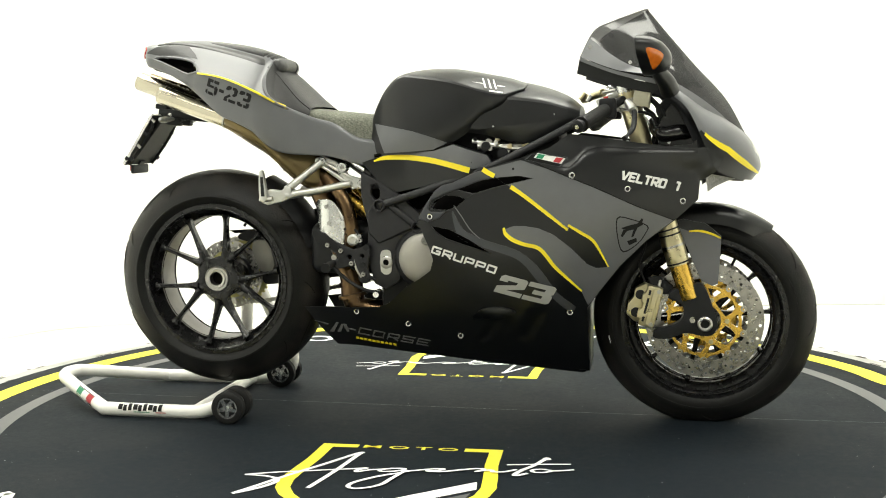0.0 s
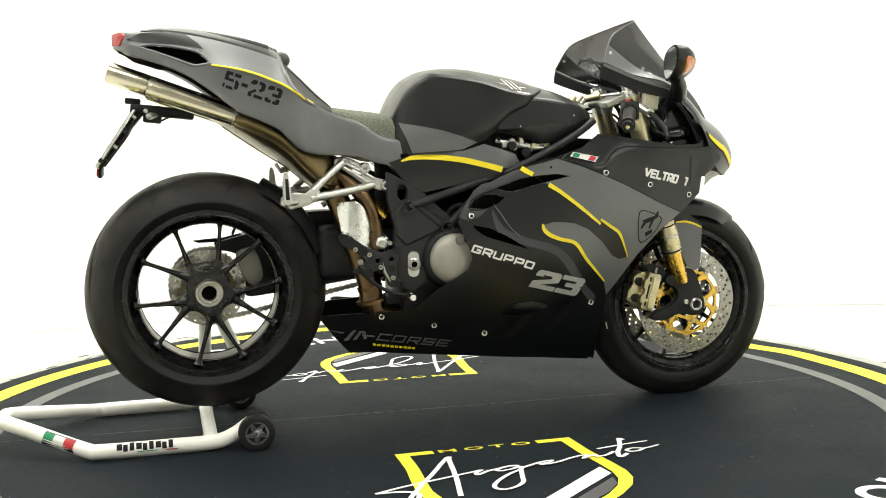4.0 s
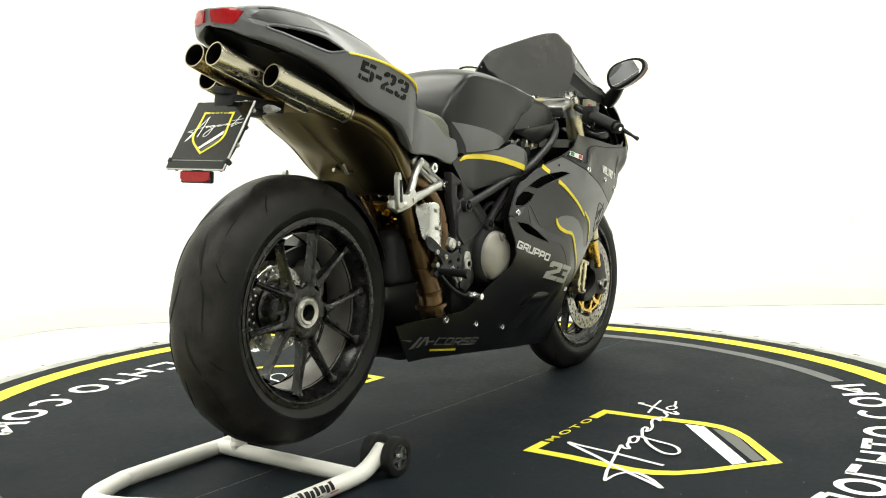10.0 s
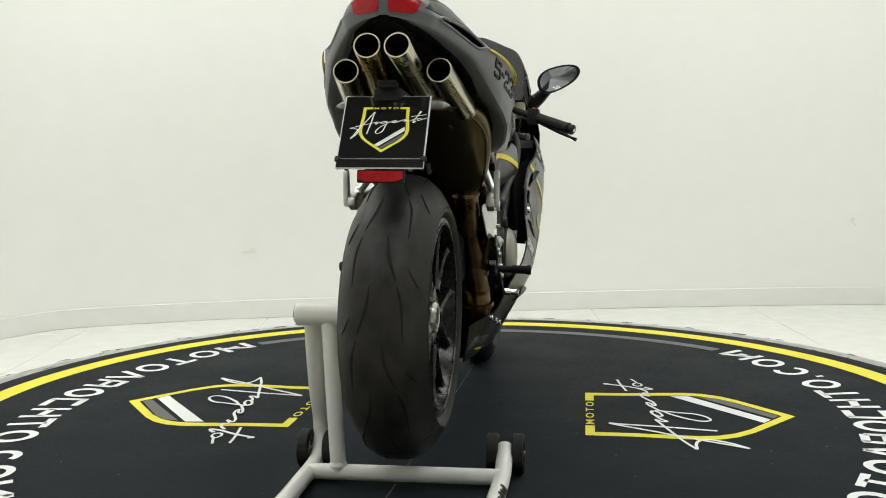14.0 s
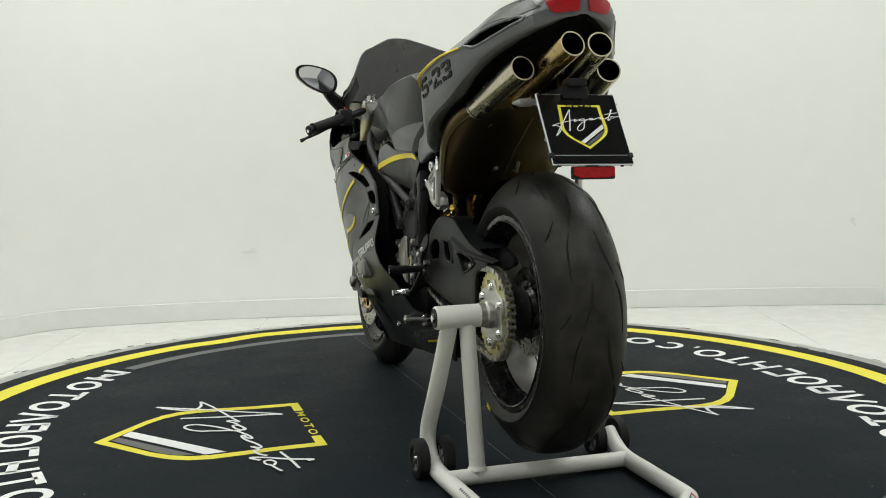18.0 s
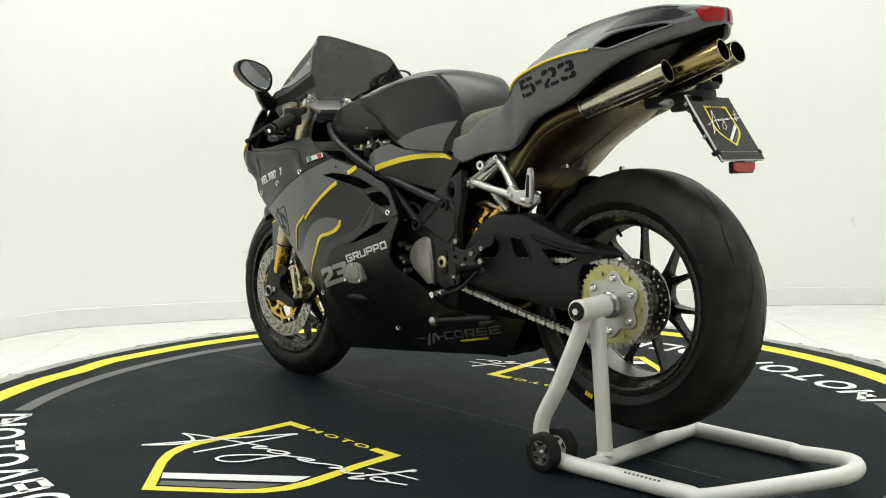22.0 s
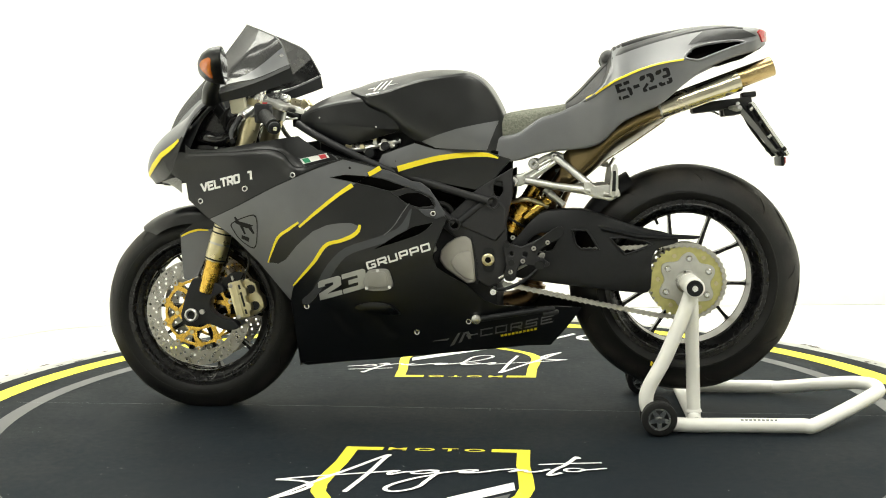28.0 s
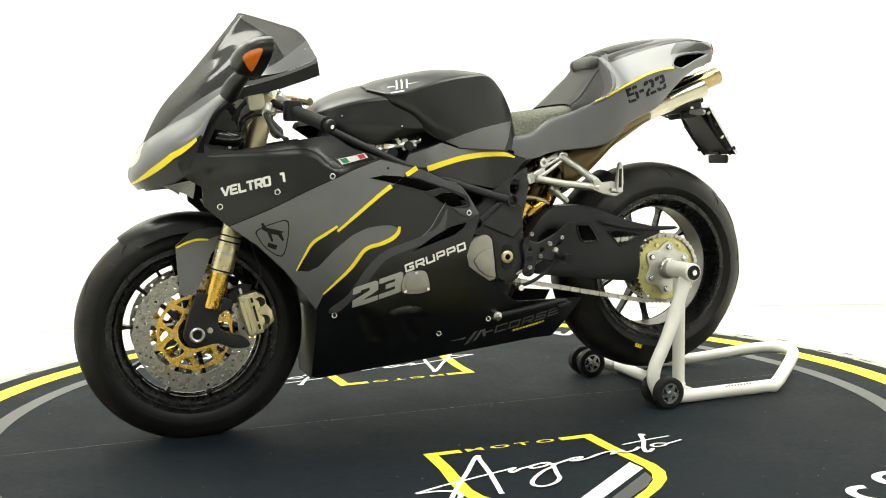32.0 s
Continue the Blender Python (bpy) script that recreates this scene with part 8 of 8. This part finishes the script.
# Passenger foot rests on silver brackets.
for s in (1, -1):
    flip = lambda g: g if s > 0 else g.mirrored()
    hanger = plate([(-0.345, 0.748), (-0.318, 0.756), (-0.290, 0.744), (-0.262, 0.728), (-0.250, 0.700), (-0.205, 0.688), (-0.192, 0.676), (-0.203, 0.660), (-0.225, 0.660), (-0.262, 0.676), (-0.318, 0.716), (-0.345, 0.732)], 0.108, 0.130, ([(-0.315, 0.732), (-0.290, 0.728), (-0.268, 0.708), (-0.272, 0.698), (-0.295, 0.712)],))
    sub = part("footrest_bracket", softened(flip(hanger), 0.005, 2), CAST, bike, "silver cast footrest bracket")
    for q in (((-0.330, 0.744), (-0.232, 0.690)), ((-0.328, 0.730), (-0.236, 0.672))):
        part("bracket_rib", tube([(x, s * 0.131, z) for x, z in q], 0.0045, 8), CAST, sub)
    for x, z, r in ((-0.319, 0.741, 0.010), (-0.206, 0.674, 0.014), (-0.243, 0.676, 0.009), (-0.262, 0.722, 0.015)):
        g = lathe([(r * 0.4, 0.134), (r * 0.4, 0.139), (r * 0.85, 0.139), (r, 0.136), (r, 0.112), (r * 0.4, 0.112)], 18).moved(pose(x, 0, z))
        part("bracket_bolt", fixed(flip(g)), ALU, sub)
    part("strut", tube([(-0.322, s * 0.132, 0.738), (-0.360, s * 0.146, 0.708), (-0.415, s * 0.172, 0.662)], [0.011, 0.010, 0.011], 12), CAST, sub, "silver cast strut")
    part("strut", tube([(-0.240, s * 0.134, 0.676), (-0.32, s * 0.150, 0.660), (-0.418, s * 0.174, 0.646)], [0.011, 0.0105, 0.012], 12), CAST, sub, "silver cast strut")
    g = plate([(-0.398, 0.668), (-0.412, 0.676), (-0.428, 0.660), (-0.462, 0.664), (-0.492, 0.652), (-0.498, 0.632), (-0.470, 0.618), (-0.425, 0.628), (-0.398, 0.640)], 0.162, 0.182)
    part("footrest_mount", softened(flip(g), 0.004, 2), CAST, sub)
    part("hinge_pin", tube([(-0.487, s * 0.186, 0.634), (-0.452, s * 0.186, 0.638)], 0.007, 12), STEEL, sub)
    peg = plate(smooth_loop([(-0.488, 0.634), (-0.466, 0.634), (-0.472, 0.69), (-0.477, 0.716), (-0.486, 0.716), (-0.490, 0.69)], 2), 0.180, 0.194)
    folded = part("folded_peg", softened(flip(peg), 0.003, 2), CAST, sub, "folded silver foot peg")
    groove_loop = plate([(-0.483, 0.645), (-0.473, 0.645), (-0.476, 0.700), (-0.484, 0.700)], 0.1938, 0.1948)
    part("peg_rubber", fixed(flip(groove_loop)), PLASTIC, folded, "black rubber inlay")
    # rider's foot rest: drilled black plate, peg and lever
    rs = plate(smooth_loop([(-0.318, 0.515), (-0.285, 0.520), (-0.228, 0.494), (-0.188, 0.508), (-0.178, 0.490), (-0.186, 0.445), (-0.178, 0.410), (-0.192, 0.398), (-0.212, 0.405), (-0.222, 0.445), (-0.262, 0.440), (-0.296, 0.438), (-0.306, 0.450), (-0.27, 0.470), (-0.295, 0.495)], 2), 0.160, 0.170, (circle(-0.290, 0.506, 0.006, 8), circle(-0.262, 0.490, 0.007, 8), circle(-0.238, 0.472, 0.007, 8), circle(-0.200, 0.475, 0.006, 8)))
    set_ = part("rearset", softened(rs if s > 0 else rs.mirrored(), 0.0025, 1), FRAME, bike, "dark grey drilled footrest plate")
    for x, z in ((-0.188, 0.500), (-0.192, 0.408), (-0.200, 0.45)):
        g = disc(0.009, 0.152, 0.174, 10).moved(pose(x, 0, z))
        part("rearset_bolt", fixed(g if s > 0 else g.mirrored()), PLASTIC, set_)
    part("foot_peg", tube([(-0.285, s * 0.165, 0.455), (-0.284, s * 0.205, 0.454), (-0.2835, s * 0.21, 0.454), (-0.282, s * 0.245, 0.453), (-0.281, s * 0.248, 0.453), (-0.280, s * 0.257, 0.4525)], [0.009, 0.009, 0.011, 0.011, 0.013, 0.013], 12), PLASTIC, set_, "black foot peg")
    part("pedal", smooth_tube([(-0.29, s * 0.172, 0.448), (-0.24, s * 0.175, 0.405), (-0.19, s * 0.175, 0.380), (-0.155, s * 0.175, 0.376)], 0.005, 5, 10), PLASTIC, set_, "slim black foot pedal")
    part("pedal_tip", tube([(-0.153, s * 0.17, 0.375), (-0.152, s * 0.190, 0.3745), (-0.152, s * 0.192, 0.3745), (-0.152, s * 0.214, 0.374)], [0.010, 0.010, 0.0085, 0.0085], 12), ALU, set_)

mount = part("mount_bolt", fixed(lathe([(0.005, -0.172), (0.010, -0.174), (0.016, -0.170), (0.0165, -0.13), (0.005, -0.13)], 20).moved(pose(-0.227, 0, 0.520))), CAST, bike, "silver mounting boss")
part("bolt_head", fixed(disc(0.007, -0.174, -0.165, 8).moved(pose(-0.227, 0, 0.520))), STEEL, mount)
# Side stand folded up along the belly pan.
leg = part("side_stand", smooth_tube([(-0.098, 0.150, 0.288), (-0.14, 0.160, 0.296), (-0.22, 0.164, 0.309), (-0.300, 0.160, 0.320), (-0.318, 0.158, 0.318)], 0.0085, 6, 12), SWING, bike, "black side stand folded along the belly pan")
part("stand_foot", softened(block((-0.022, -0.012, -0.006), (0.022, 0.012, 0.006)), 0.003, 1), SWING, leg, at=pose(-0.308, 0.160, 0.309, 0, 10, 0))
part("stand_pivot", fixed(lathe([(1e-4, 0.168), (0.006, 0.168), (0.010, 0.165), (0.013, 0.164), (0.013, 0.135), (1e-4, 0.135)], 16).moved(pose(-0.100, 0, 0.290))), STEEL, leg)

# Number plate with its holder, lamp and reflector.
hold = part("plate_holder", softened(block((-0.005, -0.03, -0.012), (0.16, 0.03, 0.016)), 0.006), PLASTIC, bike, "black plate holder", at=pose(-0.862, 0, 0.884, 0, 6, 0))
part("holder_arm", softened(block((-0.004, -0.055, -0.165), (0.004, 0.055, 0.0)), 0.003, 1), PLASTIC, hold, at=pose(0.030, 0, -0.002, 0, 34, 0))
PLATE_AT = pose(-0.906, -0.001, 0.8085, 0, 34.0, 0)
board = part("number_plate", softened(block((-0.0015, -0.0905, -0.0885), (0.0015, 0.0905, 0.0885)), 0.001, 1), PLATE_W, bike, "number plate with a dark sticker", at=PLATE_AT)
part("plate_back", block((0.0018, -0.088, -0.086), (0.006, 0.088, 0.086)), PLASTIC, board, "black backing")
part("sticker", block((-0.0032, -0.0875, -0.0650), (-0.0018, 0.0875, 0.0860)), STICKER, board, "black sticker")
part("sticker", block((-0.0032, -0.0890, -0.0865), (-0.0018, 0.0890, -0.0675)), STICKER, board, "black strip")
to_plate = Matrix(((0, 0, -1, -0.0036), (-1, 0, 0, 0), (0, 1, 0, 0.0585), (0, 0, 0, 1))) @ Matrix.Diagonal((0.204, 0.188, 0.3, 1))
for name, g, k in emblem_parts():
    part(name, g.moved(to_plate), (MAT_YELLOW, MAT_WHITE, MAT_GREY)[k], board)
for s in (1, -1):
    part("plate_rod", tube([(0.002, s * 0.086, 0.09), (0.002, s * 0.086, -0.088)], 0.003, 8), ALU, board)
    part("plate_clip", softened(block((-0.005, s * 0.088 - 0.006, -0.072), (0.004, s * 0.088 + 0.006, -0.060)), 0.002, 1), PLASTIC, board)
    lamp = part("turn_lamp", fixed(tube([(-0.800, s * 0.062, 0.868), (-0.815, s * 0.085, 0.866), (-0.818, s * 0.108, 0.865), (-0.812, s * 0.122, 0.864)], [0.005, 0.0095, 0.0085, 0.002], 12)), MESH_GREY, hold)
    lamp.parent = bike
    lamp["label"] = "small clear turn lamp"
part("reflector_arm", block((0.006, -0.014, -0.092), (0.012, 0.014, -0.072)), PLASTIC, board)
REFLECTOR_AT = Matrix.Translation((0.012, -0.002, -0.099)) @ pose(0, 0, 0, 0, -30, 0)
reflector = part("reflector", softened(block((-0.002, -0.049, -0.0135), (0.008, 0.049, 0.0135)), 0.004, 2), PLASTIC, board, "red reflector in a black case", at=REFLECTOR_AT)
part("reflector_lens", softened(plate([(-0.046, 0.011), (0.046, 0.011), (0.046, -0.005), (0.030, -0.011), (-0.030, -0.011), (-0.046, -0.005)], 0.0, 0.004).moved(Matrix(((0, -1, 0, -0.0015), (1, 0, 0, 0), (0, 0, 1, 0), (0, 0, 0, 1)))), 0.001, 1), RED_LENS, reflector, "red lens")
part("plate_lamp", softened(block((-0.02, -0.02, 0.0), (0.02, 0.02, 0.016)), 0.004, 2), PLASTIC, hold, at=pose(0.0, 0, 0.014))
part("wire", smooth_tube([(-0.80, -0.03, 0.872), (-0.79, -0.045, 0.855), (-0.77, -0.04, 0.862), (-0.74, -0.03, 0.868)], 0.0025, 5, 6), RUBBER, bike)
part("subframe_rod", tube([(-0.32, 0.02, 0.70), (-0.47, 0.03, 0.72)], 0.005, 8), STEEL, bike)
part("hanger_rod", tube([(-0.455, -0.02, 0.715), (-0.475, -0.02, 0.712), (-0.49, -0.02, 0.735)], 0.005, 8), STEEL, bike)

for s in (1, -1):
    for k, (x, z) in enumerate(((0.012, 0.075), (0.012, 0.030), (0.013, -0.015), (0.012, -0.060))):
        part("plate_bolt", tube([(x - 0.008, s * 0.082, z), (x + 0.004, s * 0.082, z - 0.002)], 0.006 if k % 2 else 0.0045, 10), PLASTIC if k % 2 else STEEL, board)
    part("plate_stay", smooth_tube([(0.008, s * 0.076, 0.085), (0.016, s * 0.074, 0.03), (0.014, s * 0.074, -0.03), (0.010, s * 0.070, -0.084)], 0.0045, 4, 8), PLASTIC, board)
    part("holder_ear", softened(block((-0.025, s * 0.034 - 0.012, -0.018), (0.022, s * 0.034 + 0.012, 0.004)), 0.005, 2), PLASTIC, hold, at=pose(0.055, 0, -0.012))
    part("holder_screw", disc(0.006, s * 0.030, s * 0.033, 10).moved(pose(0.035, 0, 0.0)), ALU, hold)
    # links, springs and cylinders round the rider's foot rest
    part("rearset_link", tube([(-0.285, s * 0.158, 0.470), (-0.210, s * 0.156, 0.428), (-0.165, s * 0.150, 0.405)], 0.0045, 8), STEEL if s > 0 else PLASTIC, bike)
    part("link_joint", fixed((lambda g: g if s > 0 else g.mirrored())(disc(0.008, 0.148, 0.164, 12).moved(pose(-0.285, 0, 0.470)))), STEEL, bike)
    part("heel_guard", softened((lambda g: g if s > 0 else g.mirrored())(plate(smooth_loop([(-0.345, 0.545), (-0.325, 0.548), (-0.285, 0.522), (-0.262, 0.500), (-0.275, 0.486), (-0.310, 0.505), (-0.338, 0.520)], 2), 0.166, 0.171)), 0.0015, 1), PLASTIC, bike, "black heel guard")
    for x, z in ((-0.300, 0.506), (-0.262, 0.490), (-0.205, 0.520), (-0.198, 0.425), (-0.232, 0.455)):
        part("allen_bolt", fixed((lambda g: g if s > 0 else g.mirrored())(lathe([(0.0025, 0.168), (0.0025, 0.176), (0.006, 0.176), (0.0068, 0.174), (0.0068, 0.166)], 10).moved(pose(x, 0, z)))), STEEL, bike)
part("rear_brake_cylinder", tube([(-0.214, -0.148, 0.515), (-0.214, -0.148, 0.475), (-0.213, -0.148, 0.470), (-0.211, -0.148, 0.425)], [0.010, 0.010, 0.0065, 0.0065], 12), PLASTIC, bike, "black rear brake cylinder")
part("rear_brake_hose", smooth_tube([(-0.214, -0.150, 0.515), (-0.222, -0.152, 0.545), (-0.262, -0.150, 0.548), (-0.300, -0.13, 0.52)], 0.0042, 5, 8), RUBBER, bike)
part("return_spring", smooth_tube([(-0.225, -0.165, 0.470), (-0.218, -0.166, 0.440), (-0.205, -0.166, 0.415)], 0.005, 4, 8), STEEL, bike)
# ---- paddock stand ----
stand = tagged(new("paddock_stand"), "white tubular single-sided paddock stand on small black wheels", "paddock stand")
RT = 0.0195
rail = catmull([(-0.681, 0.222, 0.392), (-0.655, 0.228, 0.318), (-0.605, 0.236, 0.20), (-0.562, 0.240, 0.118), (-0.560, 0.241, 0.070), (-0.590, 0.241, 0.034), (-0.650, 0.240, 0.022), (-0.80, 0.239, 0.022), (-0.96, 0.238, 0.022), (-1.01, 0.228, 0.024), (-1.19, 0.085, 0.066), (-1.225, 0.03, 0.074), (-1.215, -0.03, 0.074), (-1.16, -0.085, 0.064), (-1.01, -0.190, 0.025), (-0.97, -0.208, 0.022), (-0.80, -0.214, 0.022), (-0.69, -0.216, 0.024), (-0.640, -0.216, 0.040), (-0.600, -0.216, 0.066)], 6)
part("rail", tube(rail, RT, 18), STANDW, stand, "bent white steel tube")
part("crossbar", tube([(-0.692, 0.238, 0.024), (-0.700, -0.212, 0.024)], 0.0185, 18), STANDW, stand, "white steel crossbar")
part("upright", tube([(-0.694, 0.166, 0.026), (-0.681, 0.184, 0.386)], 0.0185, 18), STANDW, stand, "white steel upright")
part("weld", lathe([(0.017, 0.0), (0.0225, 0.0), (0.0185, 0.008), (0.017, 0.008)], 18, axis="z"), STANDW, stand, at=pose(-0.6935, 0.167, 0.041))
part("pin_tube", fixed(lathe([(0.012, 0.155), (0.0265, 0.155), (0.0265, 0.257), (0.024, 0.260), (0.012, 0.260)], 28).moved(pose(-0.680, 0, 0.394))), STANDW, stand, "white pin tube")
part("pin_cap", fixed(lathe([(1e-4, 0.263), (0.010, 0.263), (0.011, 0.261), (0.0215, 0.262), (0.0225, 0.25), (1e-4, 0.25)], 24).moved(pose(-0.680, 0, 0.394))), PLASTIC, stand, "black pin cap")
part("pin_bolt", fixed(disc(0.008, 0.255, 0.2665, 12).moved(pose(-0.680, 0, 0.394))), ALU, stand)
part("pin", fixed(disc(0.013, 0.05, 0.16, 16).moved(pose(-0.680, 0, 0.394))), STEEL, stand, "steel pin")


def castor(y, sign, z=0.047):
    root = part("castor", fixed(lathe([(0.030, -0.0135), (0.041, -0.0145), (0.0465, -0.011), (0.0465, 0.011), (0.041, 0.0145), (0.030, 0.0135)], 40)), RUBBER, stand, "black rubber wheel", at=pose(-0.588, y, z))
    holes = []
    for k in range(5):
        a = 2 * math.pi * k / 5 + 0.3
        holes.append([(0.012 * math.cos(a), 0.012 * math.sin(a)), (0.027 * math.cos(a - 0.46), 0.027 * math.sin(a - 0.46)), (0.027 * math.cos(a + 0.46), 0.027 * math.sin(a + 0.46))])
    part("castor_hub", fixed(plate(circle(0, 0, 0.0305, 30), -0.0105, 0.0105, holes, 0.5)), ALU, root, "grey spoked hub")
    part("castor_disc", fixed(disc(0.030, -0.006, 0.006, 24)), PLASTIC, root)
    part("castor_bolt", fixed(disc(0.006, sign * 0.008, sign * 0.017, 8)), ALU, root)


for y, sg in ((0.272, 1), (0.209, -1), (-0.186, 1), (-0.247, -1)):
    castor(y, sg)
part("castor_axle", tube([(-0.588, 0.20, 0.047), (-0.588, 0.28, 0.047)], 0.005, 8), STEEL, stand)
part("castor_axle", tube([(-0.588, -0.255, 0.047), (-0.588, -0.178, 0.047)], 0.005, 8), STEEL, stand)


# Stickers on the rails: a small flag and plain bars where a maker's name stands.
def wrap(x0, x1, a0, a1, yc, zc, lift=0.0008, slope=0.0):
    g, n = Geo(), 6
    for i in range(n + 1):
        a = radians(a0 + (a1 - a0) * i / n)
        for x in (x0, x1):
            g.v.append((x, yc + (RT + lift) * math.cos(a), zc + (RT + lift) * math.sin(a)))
    g.f = [(2 * i, 2 * i + 1, 2 * i + 3, 2 * i + 2) for i in range(n)]
    return g


base_r = (-0.2125, 0.022)
def flag_on(p0, p1, mats, low=-25, high=70):
    a, b = Vector(p0), Vector(p1)
    d = (b - a).normalized()
    out = Vector((d.y, -d.x, 0)).normalized()
    if out.y > 0:
        out = -out
    up = d.cross(out) if d.cross(out).z > 0 else -d.cross(out)
    for k, m in enumerate(mats):
        g = Geo()
        for i in range(5):
            t = radians(low + (high - low) * i / 4)
            for f in (k / len(mats) + 0.005, (k + 1) / len(mats) - 0.005):
                q = a.lerp(b, f) + (RT + 0.0010) * (out * math.cos(t) + up * math.sin(t))
                g.v.append(tuple(q))
        g.f = [(2 * i, 2 * i + 1, 2 * i + 3, 2 * i + 2) for i in range(4)]
        part("flag_sticker", fixed(g), m, stand)


flag_on((-1.105, -0.124, 0.050), (-1.030, -0.176, 0.031), (GREEN, WHITE, RED), -8, 62)
flag_on((-1.107, -0.1225, 0.0505), (-1.028, -0.1775, 0.0305), (BLACK_DECAL,), -52, -9)
flag_on((-1.107, -0.1225, 0.0505), (-1.028, -0.1775, 0.0305), (BLACK_DECAL,), 63, 70)
for k in range(9):
    x = -0.935 + 0.0158 * k
    part("name_bar", fixed(wrap(x, x + (0.011 if k % 3 else 0.0135), (118, 126, 110)[k % 3], (166, 172, 176)[(k * 2) % 3], -0.2085 - 0.035 * (x + 0.97), 0.022, 0.0016)), BLACK_DECAL, stand)
part("name_bar", fixed(wrap(-0.815, -0.785, 180, 187, -0.2138, 0.022, 0.0016)), RED, stand)
part("name_bar", fixed(wrap(-0.885, -0.835, 180, 186, -0.2120, 0.022, 0.0016)), GREEN, stand)
for k in range(9):
    x = -0.90 + 0.011 * k
    part("name_bar", fixed(wrap(x, x + 0.007, 50, 66, 0.2385, 0.022)), DIM_DECAL, stand)

# ---- the turn ----
BIKE_ON_TABLE = pose(0, -0.0076, 0, 0, 0, -1.346) @ pose(0, 0, 0, 0.794, 0, 0)


def motions():
    """The turntable turns evenly and carries stand and motorcycle round with it."""
    times = [2.0 * k for k in range(17)]
    turn = lambda t: pose(0, 0, 0, 0, 0, -10.145 + 6.6086 * t)
    walk(turntable, [(t, turn(t)) for t in times])
    walk(stand, [(t, turn(t)) for t in times])
    walk(bike, [(t, turn(t) @ BIKE_ON_TABLE) for t in times])


motions()
